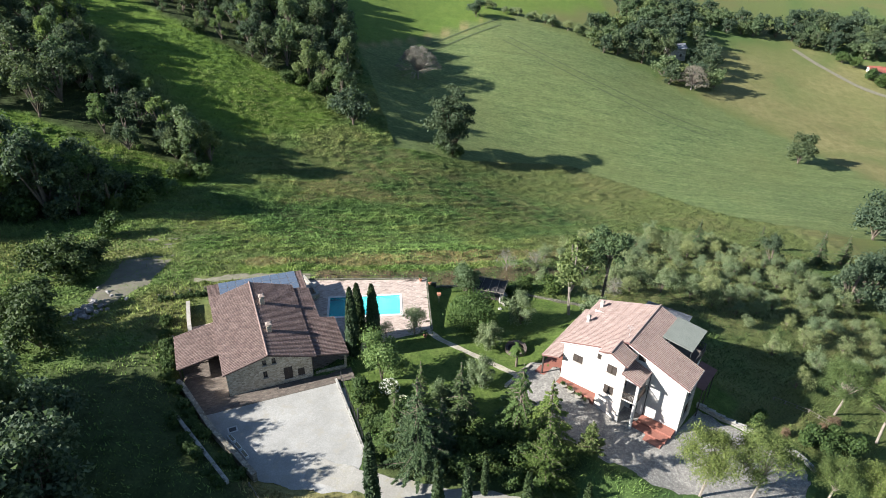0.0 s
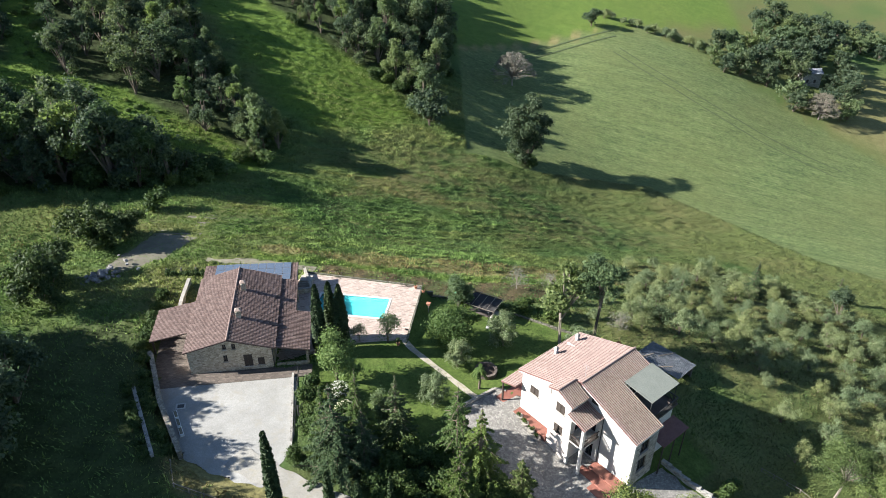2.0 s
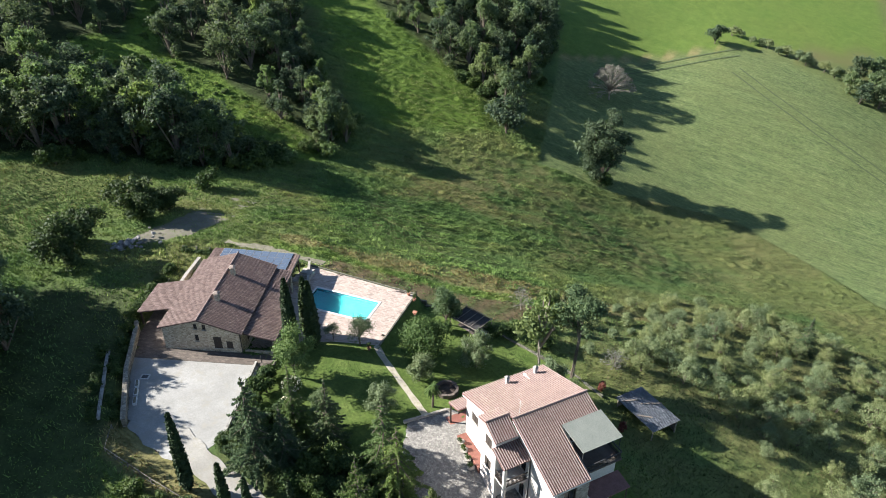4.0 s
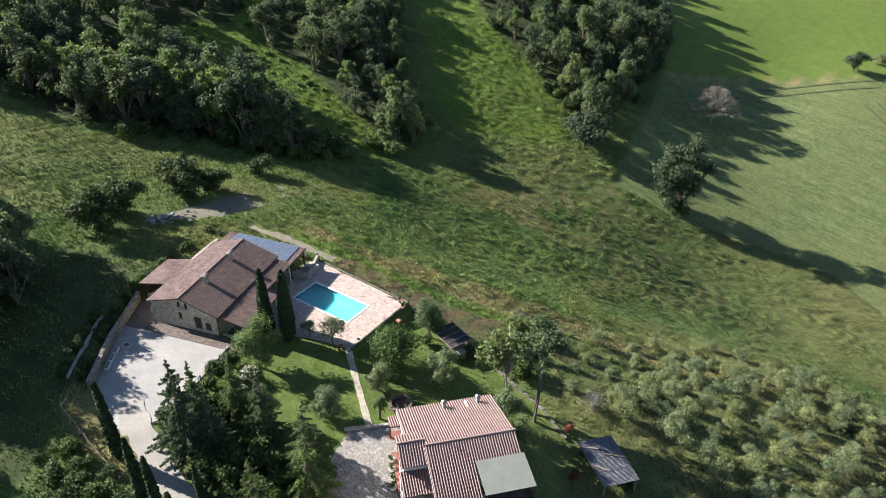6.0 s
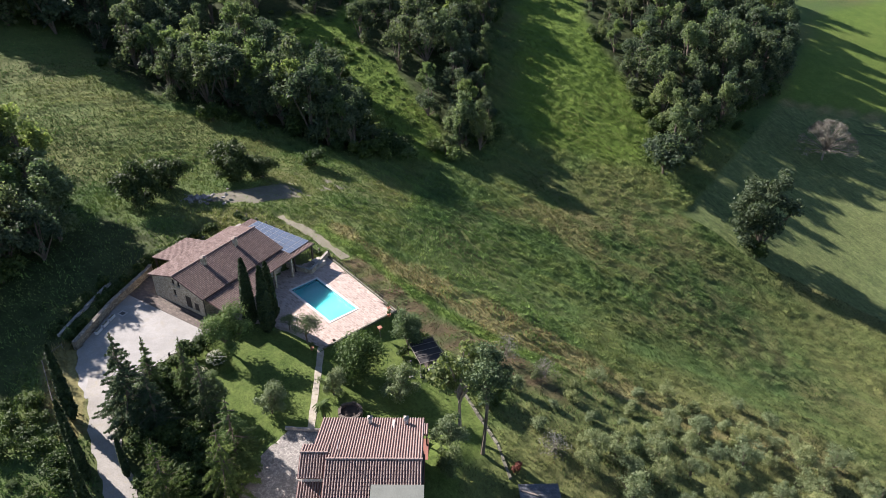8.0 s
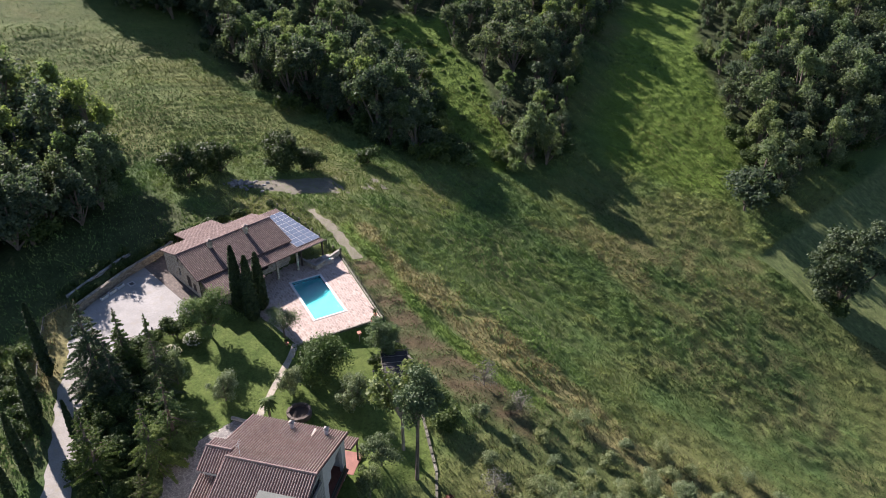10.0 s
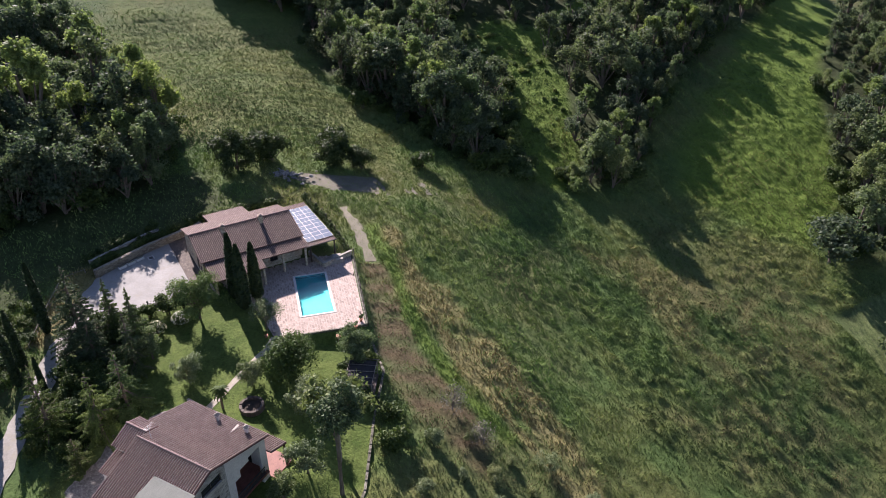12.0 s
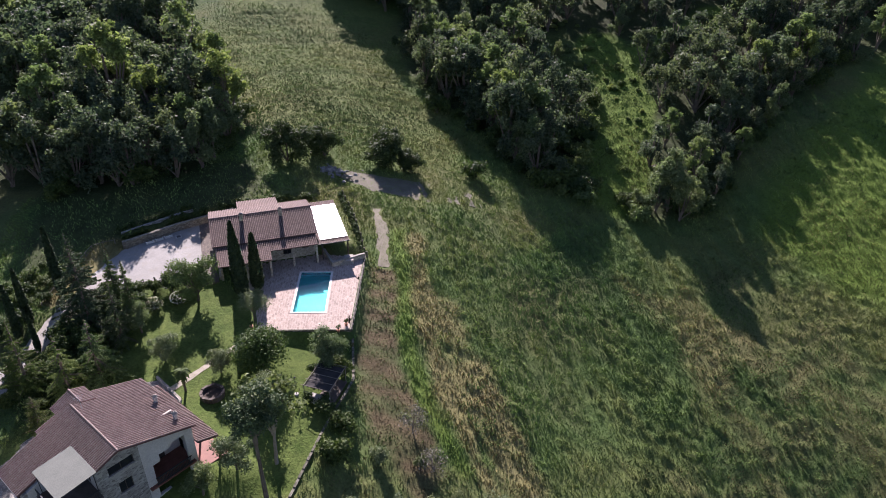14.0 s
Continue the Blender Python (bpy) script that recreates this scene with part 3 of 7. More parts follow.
WOOD_LEE = [(-86, 202), (-76, 188), (-68, 171), (-59, 163), (-51, 158.5)]  # where the slope lies in the sun
WOOD_STRIP = [(-112, 232), (-84, 207), (-68, 197.5), (-49, 190.5), (-38, 186), (-27, 178), (-24, 184), (-31, 205), (-33, 231), (-50, 268), (-90, 290)]


def ground_material():
    m, n, l, b = material("meadow", 0.95)
    b.inputs["Specular IOR Level"].default_value = 0.15
    a1, a2 = n.new("ShaderNodeVertexColor"), n.new("ShaderNodeVertexColor")
    a1.layer_name, a2.layer_name = "cover_a", "cover_b"
    s1, s2 = n.new("ShaderNodeSeparateColor"), n.new("ShaderNodeSeparateColor")
    l.new(a1.outputs[0], s1.inputs[0])
    l.new(a2.outputs[0], s2.inputs[0])
    big = noise_node(n, l, 0.035, 4, 0.6)
    mid = noise_node(n, l, 0.35, 5, 0.7)
    fine = noise_node(n, l, 2.6, 4, 0.75)
    rows = noise_node(n, l, 1.6, 3, 0.7, stretch=(0.04, 1.0, 1.0, 38))
    meadow = ramp(n, l, s2.outputs[2], [(0.15, (0.050, 0.092, 0.030)), (0.5, (0.080, 0.128, 0.038)), (0.85, (0.118, 0.142, 0.047))])
    meadow = mix(n, l, ramp(n, l, big, [(0.48, (0, 0, 0)), (0.66, (1, 1, 1))]), meadow, mix(n, l, 0.6, meadow, (0.150, 0.130, 0.058)))
    crop = ramp(n, l, rows, [(0.36, (0.088, 0.128, 0.048)), (0.5, (0.118, 0.158, 0.062)), (0.64, (0.156, 0.190, 0.082))])
    crop = mix(n, l, 1.0, crop, ramp(n, l, noise_node(n, l, 0.9, 2, 0.7), [(0.38, (0.78, 0.80, 0.82)), (0.62, (1.16, 1.14, 1.10))]), "MULTIPLY")
    bands = ramp(n, l, noise_node(n, l, 0.32, 3, 0.6, stretch=(0.06, 1.0, 1.0, 38)), [(0.35, (0.84, 0.86, 0.84)), (0.65, (1.12, 1.1, 1.08))])
    crop = mix(n, l, 1.0, crop, bands, "MULTIPLY")
    crop = mix(n, l, ramp(n, l, big, [(0.35, (0, 0, 0)), (0.75, (1, 1, 1))]), crop, mix(n, l, 0.5, crop, (0.150, 0.162, 0.060)))
    straw = ramp(n, l, mid, [(0.3, (0.150, 0.135, 0.055)), (0.7, (0.270, 0.240, 0.110))])
    lawn = ramp(n, l, mid, [(0.3, (0.058, 0.098, 0.020)), (0.7, (0.120, 0.162, 0.042))])
    soil = ramp(n, l, mid, [(0.3, (0.080, 0.056, 0.036)), (0.55, (0.130, 0.090, 0.056)), (0.82, (0.095, 0.100, 0.040))])
    lush = ramp(n, l, mid, [(0.3, (0.080, 0.140, 0.020)), (0.7, (0.135, 0.200, 0.036))])
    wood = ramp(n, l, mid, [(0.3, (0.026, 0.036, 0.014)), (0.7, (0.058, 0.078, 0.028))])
    col = mix(n, l, s2.outputs[0], meadow, lush)
    col = mix(n, l, s1.outputs[0], col, crop)
    col = mix(n, l, s1.outputs[1], col, straw)
    col = mix(n, l, a1.outputs["Alpha"], col, soil)
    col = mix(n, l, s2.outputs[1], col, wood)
    col = mix(n, l, s1.outputs[2], col, lawn)
    g = ramp(n, l, fine, [(0.25, (0.45, 0.45, 0.48)), (0.75, (1.35, 1.35, 1.25))])
    col = mix(n, l, 0.85, col, g, "MULTIPLY")
    l.new(col, b.inputs["Base Color"])
    hh = mix(n, l, 0.5, fine, mid)
    bump(n, l, b, hh, 0.8, 0.35)
    return m


def tone(x, y):
    """The growth's colour from deep green (0) to yellowish (1), and how pale it is: darker to the east."""
    big = lattice(x / 24, y / 24, 21)
    hue = 0.42 * big + 0.33 * lattice(x / 6.5, y / 6.5, 22) + 0.25 * swaths(x, y)
    hue = hue + 0.22 * smooth01(x + 0.4 * (y - 130), 5, 45)
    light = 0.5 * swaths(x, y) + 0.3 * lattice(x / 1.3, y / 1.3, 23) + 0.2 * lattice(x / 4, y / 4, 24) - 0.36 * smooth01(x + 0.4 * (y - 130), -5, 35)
    light = light + 0.26 * smooth01(-x - 0.4 * (y - 130), -8, 14) * smooth01(130 - y, 0, 22) * smooth01(x, -75, -45)  # paler growth behind the farmhouse
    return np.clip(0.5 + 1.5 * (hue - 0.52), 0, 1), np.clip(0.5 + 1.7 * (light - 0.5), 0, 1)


def spread(lo, hi, step, far, ratio=1.12):
    """Grid lines: even between lo and hi, then wider and wider out to far."""
    mid = list(np.arange(lo, hi + step / 2, step))
    a, s = [], step
    x = lo
    while x > -far:
        s *= ratio
        x -= s
        a.append(x)
    c, s, x = [], step, hi
    while x < far:
        s *= ratio
        x += s
        c.append(x)
    return np.array(a[::-1] + mid + c)


def build_ground():
    gx, gy = spread(-128, 90, 0.53, 2500), spread(36, 204, 0.53, 2500)
    X, Y = np.meshgrid(gx, gy)
    z = ground(X, Y)
    # swells and tufts of the unmown grass
    crop, straw, lawn, soil, lush, floor = cover(X, Y)
    z = z + growth(X, Y, crop, lawn, soil)
    # beyond the fitted land, hills close the view
    far = np.maximum(np.maximum(-210 - X, X - 300), np.maximum(-50 - Y, Y - 470))
    z = z + np.where(far > 0, 0.10 * np.clip(far, 0, 900), 0)
    me = grid_mesh("ground", gx, gy, z, ground_material())
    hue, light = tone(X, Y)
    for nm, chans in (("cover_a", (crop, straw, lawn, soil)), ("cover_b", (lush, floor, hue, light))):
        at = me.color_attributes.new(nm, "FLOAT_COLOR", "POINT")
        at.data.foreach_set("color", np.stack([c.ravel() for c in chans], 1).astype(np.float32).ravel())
    tagged(new("ground", me), "sloping meadow, crop field and lawn on hilly land", "ground", kind="structure")


def growth(x, y, crop, lawn, soil):
    """How high the growth stands over the bare ground."""
    calm = np.minimum(1, lawn + np.maximum(smooth01(inside(x, y, YARD), -1.6, 0), smooth01(inside(x, y, TERRACE), -1.6, 0)) + smooth01(inside(x, y, VILLA_YARD), -1, 1) + smooth01(-along(x, y, DRIVE), -4, -2))
    calm = np.minimum(1, calm + smooth01(inside(x, y, GRAVEL_END), -0.6, 0.6) * smooth01(94 - y, 0, 6) + smooth01(-along(x, y, FIELD_TRACK) + 0.5 * ragged(x, y, 1.1, 0.4), -1.5, -0.5))
    calm = np.minimum(1, calm + smooth01(inside(x, y, BACK_COURT), -1.2, -0.2))
    calm = np.minimum(1, calm + 0.35 * smooth01(inside(x, y, VILLA_SLOPE), -2, 1))
    near = smooth01(np.minimum(np.minimum(x + 140, 104 - x), np.minimum(y - 22, 218 - y)), 0, 12)
    return (1 - calm) * near * (1 - 0.85 * crop) * (1 - 0.35 * soil) * weeds(x, y)


def build_grass():
    """Tall unmown grass and weeds: leaning blades, thickest on the clumps, thinner further off."""
    rng = np.random.default_rng(17)
    n = 1500000
    x, y = rng.uniform(-190, 85, n), rng.uniform(6, 215, n)
    crop, straw, lawn, soil, lush, floor = cover(x, y)
    bare = np.maximum(smooth01(inside(x, y, YARD), -0.6, 0), np.maximum(smooth01(inside(x, y, TERRACE), -0.9, -0.4), smooth01(inside(x, y, VILLA_YARD), -0.8, 0)))
    bare = np.maximum(bare, np.maximum(smooth01(-along(x, y, DRIVE), -2.6, -2.0), smooth01(inside(x, y, BACK_COURT), -0.6, 0)))
    bare = np.maximum(bare, 0.8 * smooth01(inside(x, y, GRAVEL_END), -0.6, 1.2) * smooth01(96 - y, 0, 8))
    bare = np.maximum(bare, 0.85 * smooth01(-along(x, y, FIELD_TRACK), -1.3, -0.5))
    keep = rng.uniform(0, 1, n) > np.maximum(np.maximum(crop, lawn), np.maximum(bare, 0.9 * floor))
    keep &= (y > 40) | (x < -60) | ((y > 26) & (x > -30) & (x < 45))
    keep &= rng.uniform(0, 1, n) < np.clip(1.35 - np.hypot(x, y - 95) / 130, 0.3, 1)
    up = growth(x, y, crop, lawn, soil)
    keep &= rng.uniform(0, 1, n) < np.clip(0.55 + 1.6 * up, 0.4, 1) * (1 - 0.25 * soil)
    x, y, straw, soil, lush, up = x[keep], y[keep], straw[keep], soil[keep], lush[keep], up[keep]
    n = len(x)
    z = ground(x, y) + up
    h = rng.uniform(0.16, 0.44, n) * (1 - 0.6 * soil) * (0.75 + 0.8 * np.clip(up, 0, 0.6))
    w = rng.uniform(0.05, 0.115, n) * (1 - 0.45 * smooth01(x, 8, 24))
    a = rng.uniform(0, 2 * np.pi, n)
    lie = 6.28 * (lattice(x / 1.7, y / 1.7, 41) + 0.5 * lattice(x / 6, y / 6, 42))
    lean = rng.normal(0, 0.42, (n, 2)) + 0.5 * np.stack([np.cos(lie), np.sin(lie)], 1)
    dx, dy = np.cos(a) * w, np.sin(a) * w
    p0 = np.stack([x - dx, y - dy, z - 0.06], 1)
    p1 = np.stack([x + dx, y + dy, z - 0.06], 1)
    p2 = np.stack([x + lean[:, 0] * h, y + lean[:, 1] * h, z + h], 1)
    co = np.stack([p0, p1, p2], 1)
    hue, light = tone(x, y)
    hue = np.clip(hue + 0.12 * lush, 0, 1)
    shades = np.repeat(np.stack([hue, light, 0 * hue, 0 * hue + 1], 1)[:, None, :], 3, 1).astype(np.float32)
    dry = rng.uniform(0, 1, n) < np.clip(straw * 0.95 + soil * 0.75 + 0.10 * smooth01(hue, 0.6, 1.0), 0, 1)
    dead = dry & (soil > straw) & (soil > 0.25)
    for name, pick, mat, label in (("green_grass", ~dry, GRASS, "tall green unmown grass of the meadow"), ("dry_grass", dry & ~dead, DRY_GRASS, "tall dry straw coloured grass of the meadow"), ("dead_weeds", dead, DEAD_WEEDS, "low dead rust brown weeds on the strip below the terrace")):
        q = co[pick].reshape(-1, 3)
        me = quick_mesh(name, q, np.arange(len(q)).reshape(-1, 3), mat)
        me.color_attributes.new("tone", "FLOAT_COLOR", "POINT").data.foreach_set("color", shades[pick].ravel())
        tagged(new(name, me), label, "grass", kind="stuff")


VILLA_SLOPE = [(33, 57), (44, 56), (53, 63), (51, 74), (40, 79), (30, 84), (23, 82), (24, 75)]
FIELD_TRACK = [(-36.5, 83.6), (-30.0, 85.6), (-24.5, 86.4), (-20.0, 87.2)]
GRAVEL_END = [(-46.0, 75.0), (-42.6, 82.0), (-42.3, 90.2), (-46.6, 105.0), (-50.5, 99.0), (-49.8, 87.7), (-49.2, 76.8)]
build_ground()
build_grass()

# ---- building kit: everything in the house's own axes ----
def tile_mesh(name, mat, pitch, length):
    """One barrel tile: x across, y down the slope, z out; its lower end stands a little proud."""
    r, n = pitch * 0.30, 4
    co = []
    for y, s, lift in ((0.0, 0.86, 0.0), (length, 1.0, 0.028)):
        for k in range(n + 1):
            a = math.pi * k / n
            co.append((r * s * math.cos(a), y, lift + r * s * math.sin(a) * 1.15))
    q = [(k, k + 1, n + 2 + k, n + 1 + k) for k in range(n)]
    me = quick_mesh(name, np.array(co), np.array(q), mat)
    return me


def slope(house, origin, along_v, down_v, mats, pitch=0.26, row=0.36, loose=0, thick=0.14, name="roof"):
    """A tiled roof slope: a slab, barrel tiles in rows on it (the first `loose` of them single objects), from one ridge corner."""
    o, a, d = Vector(origin), Vector(along_v), Vector(down_v)
    W, L = a.length, d.length
    a, d = a.normalized(), d.normalized()
    nrm = a.cross(d)
    if nrm.z < 0:
        nrm = -nrm
    m = Matrix((a, d, nrm)).transposed().to_4x4()
    m.translation = o
    bm = bmesh.new()
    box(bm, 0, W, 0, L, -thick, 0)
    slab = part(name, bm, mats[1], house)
    slab.matrix_basis = m
    cols, rows = max(1, round(W / pitch)), max(1, round(L / row))
    px, ry = W / cols, L / rows
    proto = tile_mesh("roof_tile", mats[0], px, ry * 1.12)
    v0 = np.empty(len(proto.vertices) * 3)
    proto.vertices.foreach_get("co", v0)
    v0 = v0.reshape(-1, 3)
    faces = np.array([tuple(p.vertices) for p in proto.polygons])
    rng = np.random.default_rng(int(W * 100 + L * 10))
    cos, qs, made = [], [], 0
    for j in range(rows):
        for i in range(cols):
            off = np.array([(i + 0.5) * px + rng.normal(0, 0.006), j * ry - 0.04 + rng.normal(0, 0.012), 0.004 + abs(rng.normal(0, 0.004))])
            if made < loose and j >= rows // 4:
                t = new("roof_tile", proto)
                t.parent = slab
                t.location = off
                made += 1
                continue
            cos.append(v0 + off)
            qs.append(faces + len(v0) * (len(cos) - 1))
    if cos:
        rest = part("roof_tiles", quick_mesh("roof_tiles", np.concatenate(cos), np.concatenate(qs), mats[0]), None, slab)
        rest["kind"] = "stuff"
    return slab


def ridge_caps(house, p, q, mat, r=0.13, step=0.42):
    p, q = Vector(p), Vector(q)
    n = max(1, round((q - p).length / step))
    d = (q - p).normalized()
    me = tile_mesh("ridge_tile", mat, r / 0.30, (q - p).length / n * 1.08)
    side = d.cross(Vector((0, 0, 1))).normalized()
    up = side.cross(d)
    for k in range(n):
        m = Matrix((side, d, up)).transposed().to_4x4()
        m.translation = p + (q - p) * k / n
        t = new("ridge_tile", me)
        t.parent = house
        t.matrix_basis = m


def wall(house, name, p, q, z0, tops, mat, openings=(), thick=0.35, label=""):
    """A wall from p to q (outer face on the right hand of p to q); tops: (distance, height) along its top; openings: (x0, x1, z0, z1)."""
    p, q = Vector((*p, 0)), Vector((*q, 0))
    L = (q - p).length
    d = (q - p).normalized()
    back = Vector((-d.y, d.x, 0)) * thick
    xs = sorted({0.0, L, *(t[0] for t in tops if 0 < t[0] < L), *(x for o in openings for x in o[:2])})

    def top(x):
        return float(np.interp(x, [t[0] for t in tops], [t[1] for t in tops]))

    levels = sorted({z0, *(z for o in openings for z in o[2:])})
    for (xa, ha), (xb, hb) in zip(tops, tops[1:]):
        xs += [xa + (xb - xa) * (z - ha) / (hb - ha) for z in levels if (ha - z) * (hb - z) < 0]
    xs = sorted(x for x in xs if 0 <= x <= L)
    bm = bmesh.new()
    for a, b in zip(xs, xs[1:]):
        if b - a < 1e-4:
            continue
        A, B = p + d * a, p + d * b
        poly = [A, B, B + back, A + back]
        for i, lo_z in enumerate(levels):
            last = i == len(levels) - 1
            hi_z = None if last else levels[i + 1]
            if not last and any(o[0] < (a + b) / 2 < o[1] and o[2] < (lo_z + hi_z) / 2 < o[3] for o in openings):
                continue
            ta, tb = top(a), top(b)
            if lo_z >= max(ta, tb) - 1e-4 or lo_z >= top((a + b) / 2):
                continue
            ha, hb = (max(ta, lo_z), max(tb, lo_z)) if last else (min(hi_z, max(ta, lo_z)), min(hi_z, max(tb, lo_z)))
            lo = [bm.verts.new((v.x, v.y, lo_z)) for v in poly]
            hi = [bm.verts.new((v.x, v.y, h)) for v, h in zip(poly, (ha, hb, hb, ha))]
            for f in ((lo[3], lo[2], lo[1], lo[0]), hi, (lo[0], lo[1], hi[1], hi[0]), (lo[1], lo[2], hi[2], hi[1]), (lo[2], lo[3], hi[3], hi[2]), (lo[3], lo[0], hi[0], hi[3])):
                bm.faces.new(f)
    bmesh.ops.remove_doubles(bm, verts=bm.verts[:], dist=1e-4)
    bmesh.ops.dissolve_degenerate(bm, dist=1e-5, edges=bm.edges[:])
    bm.verts.index_update()
    seen = {}
    for f in bm.faces:
        seen.setdefault(frozenset(v.index for v in f.verts), []).append(f)
    bmesh.ops.delete(bm, geom=[f for fs in seen.values() if len(fs) > 1 for f in fs], context="FACES_ONLY")
    return part(name, bm, mat, house, label)


def facing(p, q):
    """Axes of a wall from p to q: x along, y outwards, z up."""
    p, q = Vector((*p, 0)), Vector((*q, 0))
    d = (q - p).normalized()
    m = Matrix((d, Vector((d.y, -d.x, 0)), Vector((0, 0, 1)))).transposed().to_4x4()
    m.translation = p
    return m


def window(house, axes, x0, x1, z0, z1, shutters=None, sill=STONE_SLAB, frame_mat=WOOD_DARK, name="window", deep=0.16):
    """A window: frame, pane, sill, and closed or open louvred shutters."""
    w = part(name, boxed(x0, x1, -deep - 0.03, -deep, z0, z1), PANE, house)
    w.matrix_basis = axes
    bm = bmesh.new()
    t = 0.07
    for a, b, c, e in ((x0, x0 + t, z0, z1), (x1 - t, x1, z0, z1), (x0 + t, x1 - t, z0, z0 + t), (x0 + t, x1 - t, z1 - t, z1), ((x0 + x1) / 2 - 0.03, (x0 + x1) / 2 + 0.03, z0 + t, z1 - t)):
        box(bm, a, b, -deep + 0.003, -deep + 0.06, c, e)
    part("frame", bm, frame_mat, w)
    if sill:
        part("sill", boxed(x0 - 0.1, x1 + 0.1, -0.05, 0.10, z0 - 0.09, z0 - 0.003, 0.01), sill, w)
    if shutters:
        mid = (x0 + x1) / 2
        for a, b in ((x0, mid - 0.015), (mid + 0.015, x1)) if shutters == "closed" else ((x0 - (x1 - x0) / 2, x0 - 0.02), (x1 + 0.02, x1 + (x1 - x0) / 2)):
            y = 0.0 if shutters == "closed" else 0.04
            bm = bmesh.new()
            for c in ((a, a + 0.06, z0, z1), (b - 0.06, b, z0, z1), (a + 0.06, b - 0.06, z0, z0 + 0.07), (a + 0.06, b - 0.06, z1 - 0.07, z1)):
                box(bm, c[0], c[1], y - 0.03, y + 0.02, c[2], c[3])
            k = max(3, int((z1 - z0) / 0.11))
            for i in range(k):
                zc = z0 + 0.07 + (z1 - z0 - 0.14) * (i + 0.5) / k
                v = box(bm, a + 0.06, b - 0.06, y - 0.025, y + 0.012, zc - 0.04, zc + 0.03)
                for s in v[4:]:
                    s.co.y -= 0.015
            part("shutter", bm, WOOD_DARK, w)
    return w


def chimney(house, x, y, z0, z1, s, mat, cap, pots=True):
    c = part("chimney", boxed(x - s / 2, x + s / 2, y - s / 2, y + s / 2, z0, z1, 0.015), mat, house)
    part("chimney_band", boxed(x - s / 2 - 0.05, x + s / 2 + 0.05, y - s / 2 - 0.05, y + s / 2 + 0.05, z1 + 0.002, z1 + 0.07, 0.012), mat, c)
    bm = bmesh.new()
    for dx in (-1, 1):
        for dy in (-1, 1):
            box(bm, x + dx * s * 0.36 - 0.05, x + dx * s * 0.36 + 0.05, y + dy * s * 0.36 - 0.05, y + dy * s * 0.36 + 0.05, z1 + 0.07, z1 + 0.25)
    part("chimney_vent", bm, mat, c)
    bm = bmesh.new()
    t = s / 2 + 0.10
    base = [bm.verts.new((x + a * t, y + b * t, z1 + 0.25)) for a, b in ((-1, -1), (1, -1), (1, 1), (-1, 1))]
    r = [bm.verts.new((x - 0.3 * t, y, z1 + 0.45)), bm.verts.new((x + 0.3 * t, y, z1 + 0.45))]
    for f in ((base[0], base[1], r[1], r[0]), (base[2], base[3], r[0], r[1]), (base[1], base[2], r[1]), (base[3], base[0], r[0]), base[::-1]):
        bm.faces.new(f)
    part("chimney_cap", bm, cap, c)
    return c


def post(parent, x, y, z0, z1, s, mat, name="post", label=""):
    return part(name, boxed(x - s / 2, x + s / 2, y - s / 2, y + s / 2, z0, z1, min(0.02, s * 0.12)), mat, parent, label)


